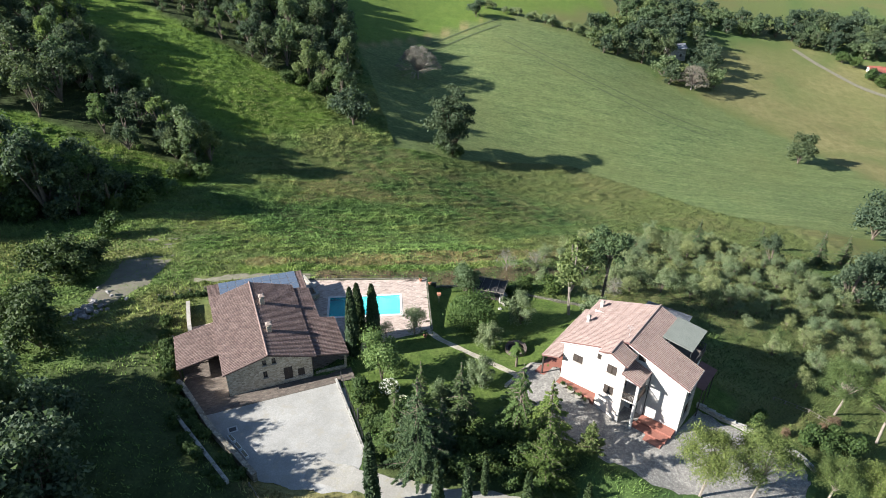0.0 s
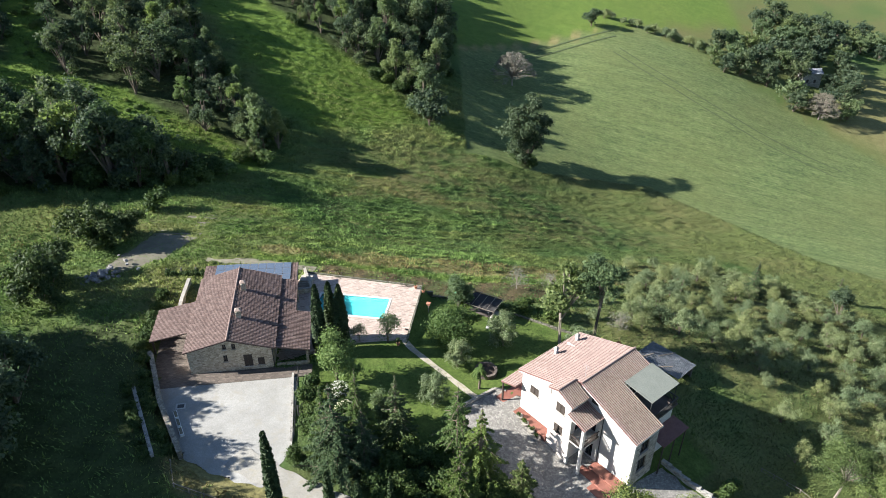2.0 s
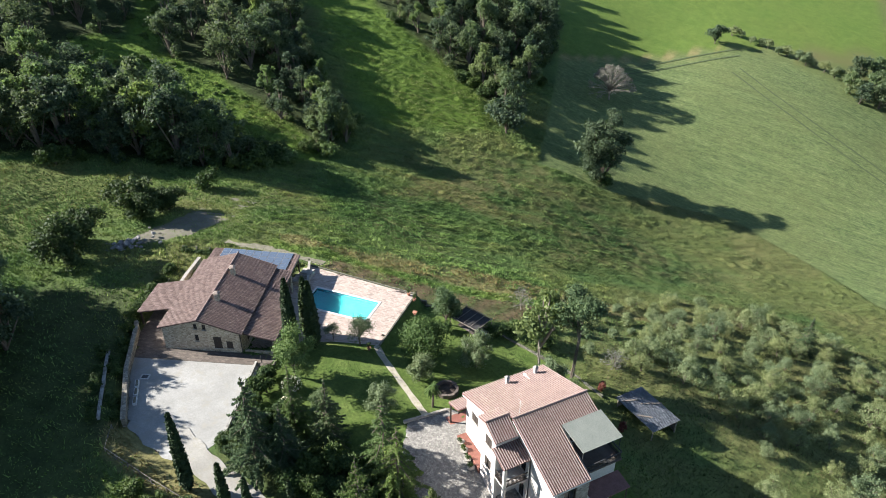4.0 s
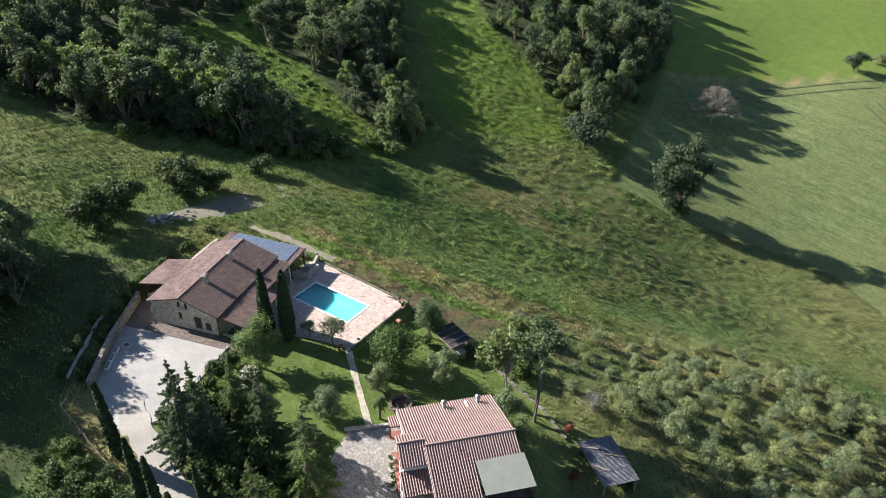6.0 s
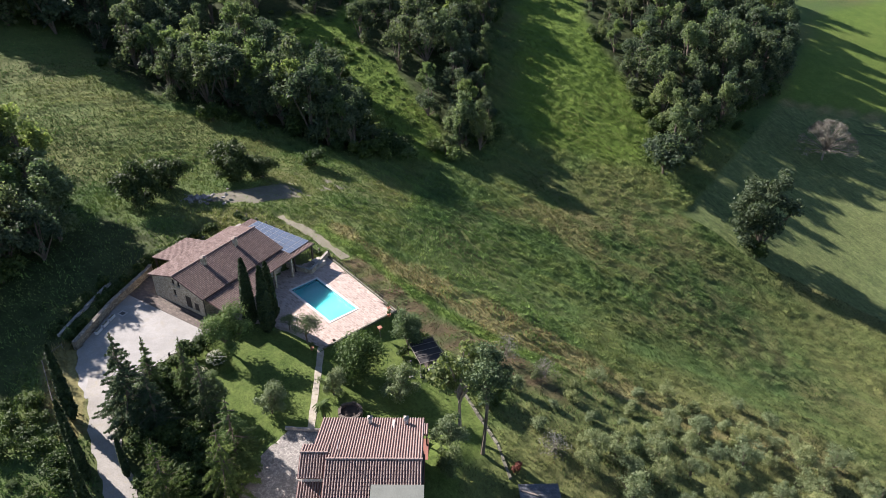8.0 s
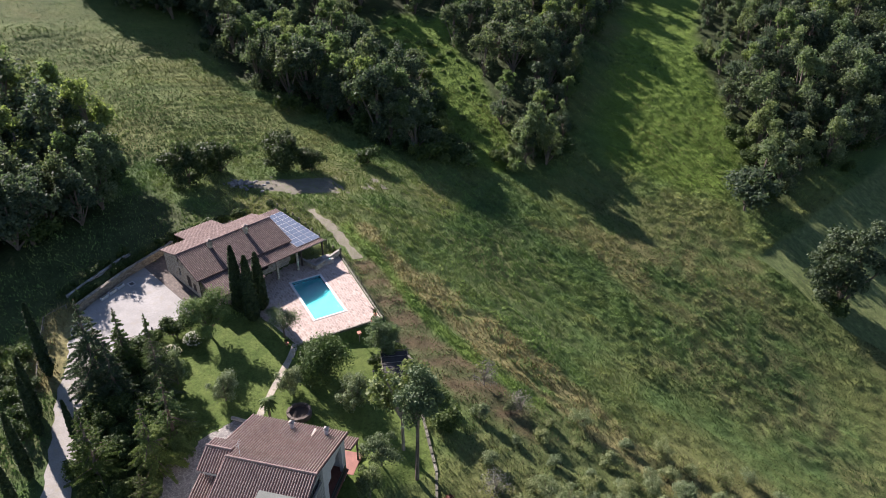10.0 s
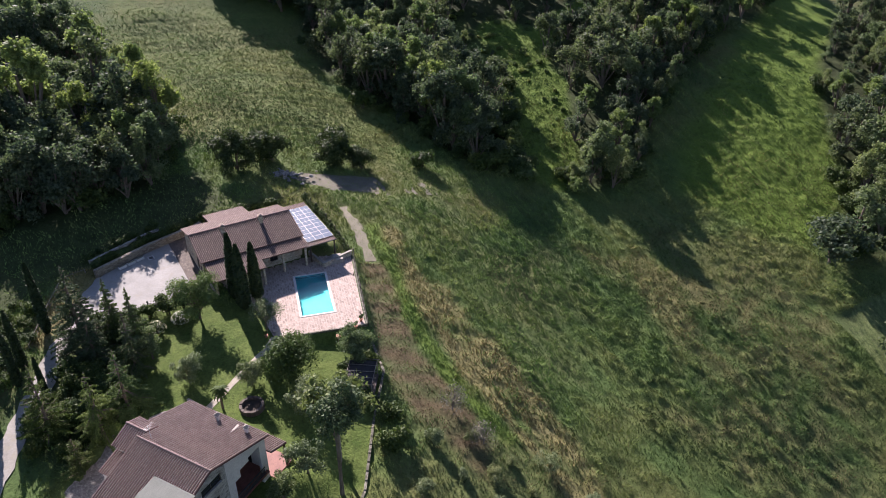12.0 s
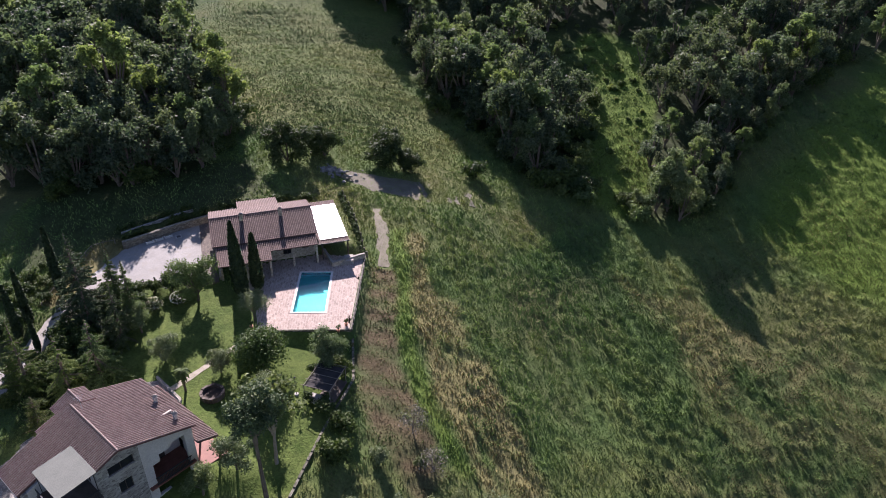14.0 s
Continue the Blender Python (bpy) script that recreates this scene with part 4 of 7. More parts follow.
# ---- the stone farmhouse ----
def build_farm():
    F = thing("farmhouse", Matrix.Translation((-19.47, 60.73, 0)) @ pose(0, 0, 0, 0, 0, FARM_TURN), "long stone farmhouse with a brown clay tile roof beside a pool", "house")
    g0, ridge = 0.6, 6.01
    rz = lambda u: ridge - 0.19 - (0.284 if u < 0 else 0.325) * abs(u)
    S, E, N, Wv = 0.35, 4.95, 15.2, -4.95
    open_s = [(4.2, 4.66, 4.35, 5.15), (5.3, 5.76, 4.3, 5.15), (4.12, 4.6, 2.45, 3.45), (6.5, 7.52, 1.5, 3.3), (8.12, 8.92, 1.6, 2.7)]
    wall(F, "wall", (Wv, S), (E, S), g0, [(0, rz(Wv)), (-Wv, rz(0)), (E - Wv, rz(E))], STONE, open_s, label="rubble stone gable wall with small windows")
    ax = facing((Wv, S), (E, S))
    for k, o in enumerate(open_s):
        window(F, ax, *o, shutters="closed" if k >= 3 else None)
    wall(F, "wall", (E, N), (Wv, N), g0, [(0, rz(E)), (E, rz(0)), (E - Wv, rz(Wv))], STONE, [(4.2, 5.4, 1.0, 3.0)])
    window(F, facing((E, N), (Wv, N)), 4.2, 5.4, 1.0, 3.0, sill=None, name="door")
    open_e = [(2.0, 3.0, 0.9, 3.0), (5.0, 6.2, 1.6, 2.9), (9.4, 10.6, 0.9, 3.0), (12.3, 13.3, 1.6, 2.9)]
    wall(F, "wall", (E, S + 0.353), (E, N - 0.353), 0.0, [(0, rz(E)), (N - S - 0.706, rz(E))], STONE, open_e)
    for k, o in enumerate(open_e):
        window(F, facing((E, S + 0.353), (E, N - 0.353)), *o, shutters="closed" if k % 2 else None, sill=None if o[2] < 1 else STONE_SLAB, name="door" if o[2] < 1 else "window")
    wall(F, "wall", (Wv, N - 0.353), (Wv, S + 0.353), g0, [(0, rz(Wv)), (N - S - 0.706, rz(Wv))], STONE)
    mats = (TILE_FARM, PAN_FARM)
    slope(F, (0, 0, ridge), (0, 15.5, 0), (-5.3, 0, -1.51), mats, loose=0)
    slope(F, (0, 15.5, ridge), (0, -15.5, 0), (5.5, 0, -1.78), mats, loose=300)
    slope(F, (5.30, 15.1, 4.02), (0, -7.0, 0), (2.3, 0, -0.58), mats, name="portico_roof")
    slope(F, (5.30, 8.1, 4.02), (0, -7.65, 0), (4.2, 0, -0.89), mats, name="portico_roof")
    ridge_caps(F, (0, 0, ridge + 0.03), (0, 15.5, ridge + 0.03), TILE_FARM)
    for v in (0.9, 4.4, 7.8):
        p = post(F, 9.1, v, 0.0, 3.0, 0.3, STONE, "pillar", "square rubble stone pillar")
    for v in (11.4, 14.9):
        post(F, 7.3, v, 0.0, 3.38, 0.3, STONE, "pillar", "square rubble stone pillar")
    part("beam", boxed(9.0, 9.2, 0.6, 8.0, 2.9, 3.07), WOOD_DARK, F)
    part("beam", boxed(7.2, 7.4, 8.3, 15.0, 3.26, 3.42), WOOD_DARK, F)
    for v in np.arange(1.0, 15.0, 0.9):
        u1 = 9.3 if v < 8 else 7.45
        bm = bmesh.new()
        z0, sl = 3.80, -0.212 if v < 8 else -0.252
        box(bm, 5.0, u1, v - 0.05, v + 0.05, -0.07, 0.0)
        for w in bm.verts:
            w.co.z += z0 + sl * (w.co.x - 5.0) + 0.03
        part("rafter", bm, WOOD_DARK, F)
    wall(F, "portico_wall", (5.35, 0.45), (9.0, 0.45), 0.3, [(0, 1.3), (3.65, 1.3)], STONE, thick=0.25)
    chimney(F, 0.98, 10.6, 5.2, 6.75, 0.56, STONE, PAVER)
    chimney(F, 0.94, 4.75, 5.2, 6.65, 0.56, STONE, PAVER)
    # lean-to on the uphill side
    slope(F, (-5.0, 4.5, 4.18), (0, 6.5, 0), (-5.3, 0, -1.05), mats, name="lean_to_roof")
    for v in (4.8, 7.7, 10.7):
        post(F, -10.0, v, 0.6, 3.1, 0.22, WOOD_DARK)
    wall(F, "lean_to_wall", (-5.3, 10.9), (-10.2, 10.9), 0.6, [(0, 3.95), (4.9, 2.98)], STONE, thick=0.25)
    part("beam", boxed(-10.1, -9.9, 4.6, 10.8, 2.96, 3.11), WOOD_DARK, F)
    # canopy with solar panels behind the far gable
    def cz(u):
        return 3.72 - 0.036 * (u + 5.4)
    slope(F, (-5.4, 15.25, cz(-5.4)), (0, 4.7, 0), (12.8, 0, cz(7.4) - cz(-5.4)), mats, name="canopy_roof")
    for i in range(9):
        for j in range(3):
            u0, v0 = -3.9 + i * 1.16, 15.62 + j * 1.42
            bm = bmesh.new()
            box(bm, u0 + 0.015, u0 + 1.14, v0 + 0.015, v0 + 1.40, 0.14, 0.18)
            for w in bm.verts:
                w.co.z += cz(w.co.x)
            p = part("solar_panel", bm, ALU, F, "blue solar panel in an aluminium frame")
            bm = bmesh.new()
            for y in (0, 1):
                b = v0 + 0.05 + y * 0.67
                box(bm, u0 + 0.05, u0 + 1.105, b, b + 0.645, 0.182, 0.187)
            for w in bm.verts:
                w.co.z += cz(w.co.x)
            part("solar_cell", bm, SOLAR, p)
    for u, v in ((-5.2, 19.7), (-1.0, 19.7), (3.2, 19.7), (7.1, 19.7), (7.1, 15.8)):
        post(F, u, v, 0.3, cz(u) - 0.15, 0.2, WOOD_DARK)
    part("gutter", boxed(7.40, 7.52, 15.2, 20.0, cz(7.4) - 0.10, cz(7.4) + 0.02), IRON, F)
    bm = bmesh.new()
    tube(bm, [(5.02, 0.45, 0.9), (5.02, 0.45, 3.9)], [0.05, 0.05], 8)
    part("downpipe", bm, IRON, F)
    return F


# ---- the white villa ----
def balustrade(house, p, q, z, h, mat, gap=0.16):
    p, q = Vector(p), Vector(q)
    d = (q - p).normalized()
    n = max(2, round((q - p).length / gap))
    rail = bmesh.new()
    s = Vector((-d.y, d.x)) * 0.05
    for z0, z1 in ((z + 0.02, z + 0.10), (z + h - 0.08, z + h)):
        prism(rail, [tuple(v) for v in (p + s, p - s, q - s, q + s)], z0, z1)
    r = part("railing", rail, mat, house)
    bm = bmesh.new()
    tube(bm, [(0, 0, z + 0.10), (0, 0, z + h * 0.3), (0, 0, z + h * 0.62), (0, 0, z + h - 0.08)], [0.03, 0.055, 0.028, 0.035], 6)
    me = bpy.data.meshes.new("baluster")
    bm.to_mesh(me)
    bm.free()
    me.materials.append(mat)
    for k in range(1, n):
        b = new("baluster", me)
        b.parent = r
        b.location = (*(p + (q - p) * k / n), 0)


def build_villa():
    V = thing("villa", Matrix.Translation((22.08, 61.93, 0)) @ pose(0, 0, 0, 0, 0, VILLA_TURN), "white plastered two storey villa with pale clay tile roofs", "house")
    ridge, k = 8.02, 0.342
    mats = (TILE_VILLA, PAN_VILLA)
    low = -2.4

    def rz(u):
        return ridge - 0.20 - (0.368 if u > 0 else k) * abs(u)

    Wu, Eu = -7.35, 7.35
    # street side: three stepped faces
    p, q = (Wu, -1.35), (-2.1, -1.35)
    o = [(1.35, 2.62, 3.08, 4.16), (4.35, 4.85, 5.0, 5.75)]
    wall(V, "wall", p, q, low, [(0, rz(Wu)), (5.25, rz(-2.1))], PLASTER, o, label="white plastered wall with brown shutters")
    window(V, facing(p, q), *o[0], shutters="closed")
    window(V, facing(p, q), *o[1], shutters="closed", sill=None)
    p, q = (-2.1, -2.4), (0.75, -2.4)
    o = [(0.87, 2.07, 4.65, 5.88), (0.87, 2.07, 1.55, 2.76)]
    wall(V, "wall", p, q, low, [(0, 7.06), (1.15, 7.62), (2.85, 6.80)], PLASTER_PINK, o, label="warm plastered projecting wall")
    for w in o:
        window(V, facing(p, q), *w, shutters="closed")
    wall(V, "wall", (-2.1, -1.347), (-2.1, -2.047), low, [(0, 7.0), (0.7, 7.0)], PLASTER)
    p, q = (0.75, -2.047), (0.75, 0.347)
    o = [(0.8, 1.7, 2.1, 4.2)]
    wall(V, "wall", p, q, low, [(0, 6.75), (2.39, 6.75)], PLASTER, o)
    window(V, facing(p, q), *o[0], sill=None, name="door")
    p, q = (0.753, 0.35), (Eu, 0.35)
    o = [(0.5, 1.4, 5.95, 6.9), (0.6, 1.5, -1.85, 0.3), (0.6, 1.5, 2.1, 4.2)]
    wall(V, "wall", p, q, low, [(0, rz(0.75)), (6.6, rz(Eu))], PLASTER, o, label="tall white plastered gable wall")
    window(V, facing(p, q), *o[0], shutters="closed", sill=None)
    window(V, facing(p, q), *o[1], sill=None, name="door")
    window(V, facing(p, q), *o[2], sill=None, name="door")
    # downhill side
    p, q = (Eu, 0.703), (Eu, 4.4)
    o = [(0.75, 2.2, 2.2, 4.2), (0.75, 2.2, -0.6, 1.4)]
    wall(V, "wall", p, q, low, [(0, rz(Eu)), (3.7, rz(Eu))], STONE_GREY, o, label="grey stone faced wall")
    for w in o:
        window(V, facing(p, q), *w)
    wall(V, "wall", (Eu - 0.353, 4.4), (2.4, 4.4), low, [(0, rz(Eu)), (4.6, rz(2.4))], PLASTER, [(2.0, 3.2, 4.2, 6.2)])
    window(V, facing((Eu - 0.353, 4.4), (2.4, 4.4)), 2.0, 3.2, 4.2, 6.2, sill=None, name="door")
    wall(V, "wall", (2.4, 4.403), (2.4, 8.15), low, [(0, rz(2.4)), (3.75, rz(2.4))], PLASTER, [(1.0, 2.6, 4.2, 6.2)])
    window(V, facing((2.4, 4.403), (2.4, 8.15)), 1.0, 2.6, 4.2, 6.2, sill=None, name="door")
    # garden side: stone panel, then white with a loggia
    p, q = (2.4, 8.5), (-1.86, 8.5)
    o = [(1.15, 3.65, 5.35, 6.35), (1.72, 3.05, 2.5, 3.9)]
    wall(V, "wall", p, q, low, [(0, rz(2.4)), (2.4, rz(0)), (4.26, rz(-1.86))], STONE_GREY, o, label="grey stone faced gable wall")
    for w in o:
        window(V, facing(p, q), *w)
    p, q = (-1.863, 8.5), (Wu, 8.5)
    o = [(0.9, 1.7, -0.9, 3.4), (1.7, 3.0, -0.9, 4.3), (3.0, 4.6, -0.9, 4.75)]
    wall(V, "wall", p, q, low, [(0, rz(-1.86)), (5.49, rz(Wu))], PLASTER, o, label="white plastered wall with a stepped loggia opening")
    part("loggia_back", boxed(-7.0, -1.9, 5.6, 5.8, low, 6.0), PLASTER_PINK, V)
    part("loggia_floor", boxed(-7.0, -1.9, 5.803, 8.9, 0.72, 0.90), RED_TILE, V)
    part("loggia_door", boxed(-5.2, -3.4, 5.803, 5.86, 0.91, 3.1), WOOD_DARK, V)
    balustrade(V, (-6.6, 8.75), (-2.6, 8.75), 0.9, 0.95, IRON)
    wall(V, "wall", (Wu, 8.147), (Wu, -0.997), low, [(0, rz(Wu)), (9.144, rz(Wu))], PLASTER, [(1.5, 2.7, 0.2, 2.3), (5.0, 6.2, 0.9, 2.3)])
    ax = facing((Wu, 8.147), (Wu, -0.997))
    window(V, ax, 1.5, 2.7, 0.2, 2.3, sill=None, name="door")
    window(V, ax, 5.0, 6.2, 0.9, 2.3, shutters="closed")
    # roofs
    slope(V, (0, -0.05, ridge), (0, 8.9, 0), (-7.8, 0, -2.67), mats, loose=150)
    slope(V, (-2.42, -1.7, ridge - 2.42 * k), (0, 1.646, 0), (-5.38, 0, -1.84), mats)
    slope(V, (-0.95, -2.72, 7.82), (0, 2.66, 0), (-1.46, 0, -0.5), mats)
    slope(V, (-0.95, -0.10, 7.82), (0, -2.62, 0), (2.16, 0, -1.02), mats)
    slope(V, (0, 4.2, ridge), (0, -4.4, 0), (7.77, 0, -2.86), mats, loose=150)
    slope(V, (0, 8.85, ridge), (0, -4.645, 0), (2.35, 0, -0.865), mats)
    slope(V, (0.72, 0.28, 5.78), (0, -3.1, 0), (2.4, 0, -0.76), mats, name="porch_roof")
    ridge_caps(V, (0, -0.2, ridge + 0.03), (0, 8.85, ridge + 0.03), TILE_VILLA)
    ridge_caps(V, (-0.95, -2.72, 7.85), (-0.95, -0.1, 7.85), TILE_VILLA)
    part("fascia", boxed(7.70, 7.80, -0.15, 4.2, 4.98, 5.10), WHITE_PAINT, V)
    for u0, u1, v in ((0.1, 7.7, -0.22), (-7.7, -2.5, -1.72)):
        bm = bmesh.new()
        box(bm, u0, u1, v, v + 0.07, -0.24, -0.145)
        for w in bm.verts:
            w.co.z += ridge - (0.368 if u0 > 0 else k) * abs(w.co.x)
        part("verge_board", bm, WHITE_PAINT, V)
    for v in (7.0, 3.3):
        s = 0.34
        c = chimney(V, -6.7, v, 5.3, 6.35, s, PLASTER, STONE_SLAB)
    # porch: pillars, balcony
    for u in (1.0, 2.75):
        post(V, u, -2.45, -2.1, 5.05 + 0.3 * (2.75 - u), 0.32, PLASTER, "pillar", "white plastered square pillar")
    part("balcony_floor", boxed(0.76, 2.95, -2.6, 0.34, 1.86, 2.02), CONCRETE, V)
    balustrade(V, (1.16, -2.5), (2.6, -2.5), 2.02, 0.95, WOOD_DARK)
    balustrade(V, (2.85, -2.3), (2.85, 0.2), 2.02, 0.95, WOOD_DARK)
    part("beam", boxed(0.8, 3.0, -2.55, -2.35, 4.86, 5.04), PLASTER, V)
    bm = bmesh.new()
    tube(bm, [(3.1, 0.28, -2.0), (3.1, 0.28, 4.9)], [0.05, 0.05], 8)
    part("downpipe", bm, IRON, V)
    # roof terrace with awning, lower canopies
    part("terrace_block", boxed(2.403, 6.2, 4.403, 8.5, low, 4.0), PLASTER, V)
    part("terrace_floor", boxed(2.41, 6.4, 4.41, 9.1, 4.004, 4.18), FLAG_DARK, V)
    balustrade(V, (6.3, 4.5), (6.3, 9.0), 4.18, 0.95, IRON)
    balustrade(V, (2.5, 9.0), (6.2, 9.0), 4.18, 0.95, IRON)
    bm = bmesh.new()
    box(bm, 2.3, 6.0, 4.22, 9.05, 0, 0.06)
    for w in bm.verts:
        w.co.z += 7.28 - 0.105 * (w.co.x - 2.3)
    aw = part("awning", bm, AWNING, V, "flat pale grey awning over the roof terrace")
    for a, b in ((2.6, 4.4), (2.6, 8.9), (5.85, 4.4), (5.85, 8.9)):
        post(aw, a, b, 4.18, 7.26 - 0.105 * (a - 2.3), 0.07, IRON, "pole")
    bm = bmesh.new()
    box(bm, 6.2, 8.3, 4.5, 9.0, 0, 0.10)
    for w in bm.verts:
        w.co.z += 2.25 - 0.14 * (w.co.x - 6.2)
    can = part("lower_canopy", bm, PAN_VILLA, V, "dark canopy over the lower terrace")
    for b in (4.7, 6.8, 8.8):
        post(can, 8.1, b, -3.4, 1.97, 0.12, WOOD_DARK, "pole")
    # west lean-to over a red tiled porch
    slope(V, (-7.36, 9.2, 3.45), (0, -11.6, 0), (-2.35, 0, -0.85), mats, name="veranda_roof")
    for v in (-2.2, 1.6, 5.4, 9.0):
        post(V, -9.5, v, -1.0, 2.5, 0.18, WOOD_DARK)
    part("beam", boxed(-9.58, -9.42, -2.35, 9.15, 2.40, 2.52), WOOD_DARK, V)
    part("porch_floor", boxed(-10.4, -7.36, -2.4, 9.2, -1.6, -0.42, 0.02), RED_TILE, V)
    part("wall_apron", boxed(-7.3, -2.15, -2.55, -1.36, -1.6, -0.36, 0.02), RED_TILE, V, "raised red tiled strip along the wall")
    # red tiled steps before the gable wall
    for j, (u0, u1, v0, z1) in enumerate(((3.0, 7.2, -1.0, -1.72), (2.4, 7.0, -2.1, -1.90), (2.2, 6.8, -3.1, -2.06))):
        part("entrance_step", boxed(u0, u1, v0, v0 + (1.34 if j == 0 else 1.09), -3.2, z1, 0.02), RED_TILE, V)
    bm = bmesh.new()
    tube(bm, [(-0.55, 1.0, 7.7), (-0.55, 1.0, 9.6)], [0.025, 0.02], 6)
    for z, s in ((9.5, 0.5), (9.3, 0.4), (9.1, 0.3)):
        tube(bm, [(-0.55 - s, 1.0, z), (-0.55 + s, 1.0, z)], [0.012, 0.012], 4)
    part("antenna", bm, ALU, V, "thin metal roof antenna")
    return V


FARMHOUSE, VILLA = build_farm(), build_villa()

# ---- plants ----
def leaf_sprays(centres, normals, size, rng, droop=0.0, slim=1.0):
    """Leaf sprays: one pointed blade each, lying roughly across its normal."""
    n = len(centres)
    nrm = normals + rng.normal(0, 0.7, (n, 3))
    nrm /= np.linalg.norm(nrm, axis=1, keepdims=True) + 1e-9
    ref = rng.normal(0, 1, (n, 3))
    a = np.cross(nrm, ref)
    a /= np.linalg.norm(a, axis=1, keepdims=True) + 1e-9
    b = np.cross(nrm, a)
    s = size * rng.uniform(0.6, 1.35, (n, 1))
    a, b = a * s, b * s * slim
    lift = nrm * s * 0.4
    co = np.stack([centres - a - b * 0.6, centres + a * 0.9 - b * 0.7 - lift, centres + a * rng.uniform(-0.5, 0.5, (n, 1)) + b * 1.2 + lift * 0.4], 1).reshape(-1, 3)
    return co, np.arange(3 * n).reshape(-1, 3)


def clump_leaves(clumps, count, size, rng, slim=1.0):
    """So many leaf sprays over a set of ellipsoid clumps (x, y, z, rx, ry, rz): most on the outside, some within."""
    areas = np.array([rx * ry + (rx + ry) * rz for *_, rx, ry, rz in clumps])
    cs, ns = [], []
    for (x, y, z, rx, ry, rz), part_of in zip(clumps, areas / areas.sum()):
        k = max(5, int(count * part_of))
        d = rng.normal(0, 1, (k, 3))
        d /= np.linalg.norm(d, axis=1, keepdims=True)
        d[:, 2] = np.where(d[:, 2] < -0.55, -d[:, 2], d[:, 2])
        r = np.abs(rng.normal(0.72, 0.23, (k, 1)))
        cs.append(np.array([x, y, z]) + d * r * np.array([rx, ry, rz]))
        ns.append(d + np.array([0, 0, 0.25]))
    return leaf_sprays(np.concatenate(cs), np.concatenate(ns), size, rng, slim=slim)


def trunk_mesh(name, lines, mat):
    bm = bmesh.new()
    for pts, radii in lines:
        tube(bm, pts, radii, 6)
    me = bpy.data.meshes.new(name)
    bm.to_mesh(me)
    bm.free()
    me.materials.append(mat)
    return me


def broadleaf(seed, h, r, leaf, mat, bark=None, low=0.25, clumps=16, count=2000, flat=1.0, lobes=0):
    """A round-headed tree: trunk, limbs to every clump, many leaf sprays."""
    if leaf < 0.2:
        leaf, count = leaf * 0.72, int(count * 1.8)
    rng = np.random.default_rng(seed)
    stout = 0.5 if low > 0.35 else 1.0
    cl = []
    mid = h * (low + (1 - low) * 0.5)
    heads = []
    for i in range(lobes):
        a, f = 2 * math.pi * (i + rng.uniform(-0.3, 0.3)) / max(1, lobes - 1), 0.0 if i == 0 else rng.uniform(0.42, 0.68)
        heads.append((math.cos(a) * f * r, math.sin(a) * f * r, h * (0.80 if i == 0 else rng.uniform(low + 0.10, 0.74)), rng.uniform(0.26, 0.42) * r))
    for i in range(clumps):
        d = rng.normal(0, 1, 3)
        d /= np.linalg.norm(d)
        q = rng.uniform(0.25, 0.95)
        if lobes and rng.uniform() < 0.85:
            # limbs that end in heads of their own, with gaps between
            hx, hy, hz, hr = heads[rng.integers(lobes)]
            s = rng.uniform(0.17, 0.33) * r
            q = rng.uniform(0.3, 1.0)
            cl.append((hx + d[0] * q * hr, hy + d[1] * q * hr, min(h - 0.6 * s, hz + d[2] * q * hr * 1.25), s, s, s * rng.uniform(0.8, 1.2)))
            continue
        s = rng.uniform(0.26, 0.52) * r * (16 / clumps) ** 0.35
        cl.append((d[0] * q * r, d[1] * q * r, mid + d[2] * q * h * (1 - low) * 0.52 * flat, s, s, s * rng.uniform(0.7, 1.0)))
    co, q = clump_leaves(cl, count, leaf, rng)
    top = (rng.normal(0, 0.1 * r), rng.normal(0, 0.1 * r), mid + 0.1 * h)
    lines = [([(0, 0, -0.4), (0.03 * h, 0, h * low), top], [0.035 * h * stout, 0.026 * h * stout, 0.010 * h * stout])]
    for x, y, z, *_ in cl[:: max(1, clumps // 8)]:
        lines.append(([(0.02 * h, 0, h * low * rng.uniform(0.7, 1.2)), (x * 0.5, y * 0.5, (z + h * low) / 2 + 0.1), (x, y, z)], [0.014 * h, 0.010 * h, 0.004 * h]))
    return trunk_mesh("trunk", lines, bark or BARK), quick_mesh("crown", co, q, mat)


def umbrella_pine(seed, h, r, leaf=0.095, clumps=46, count=15500):
    """A round headed pine: a bare trunk that forks, tufts of needles on the outside of a dome."""
    rng = np.random.default_rng(seed)
    cl = []
    for i in range(clumps):
        d = rng.normal(0, 1, 3)
        d /= np.linalg.norm(d)
        d[2] = abs(d[2]) if rng.uniform() < 0.7 else d[2]
        q = rng.uniform(0.45, 0.86)
        s = rng.uniform(0.20, 0.36) * r
        cl.append((d[0] * q * r, d[1] * q * r, h * 0.62 + d[2] * q * 0.36 * h, s, s, s * 0.8))
    co, q = clump_leaves(cl, count, leaf, rng, slim=0.5)
    lean = rng.uniform(-0.05, 0.05, 2) * h
    lines = [([(0, 0, -0.4), (lean[0] * 0.4, lean[1], h * 0.3), (lean[0], lean[1], h * 0.68)], [0.017 * h, 0.014 * h, 0.007 * h])]
    for x, y, z, *_ in cl[::2]:
        lines.append(([(lean[0] * 0.6, lean[1], h * rng.uniform(0.36, 0.5)), (x * 0.6, y * 0.6, z - 0.06 * h), (x, y, z)], [0.008 * h, 0.006 * h, 0.003 * h]))
    return trunk_mesh("trunk", lines, BARK_PALE), quick_mesh("crown", co, q, LEAF_PINE)


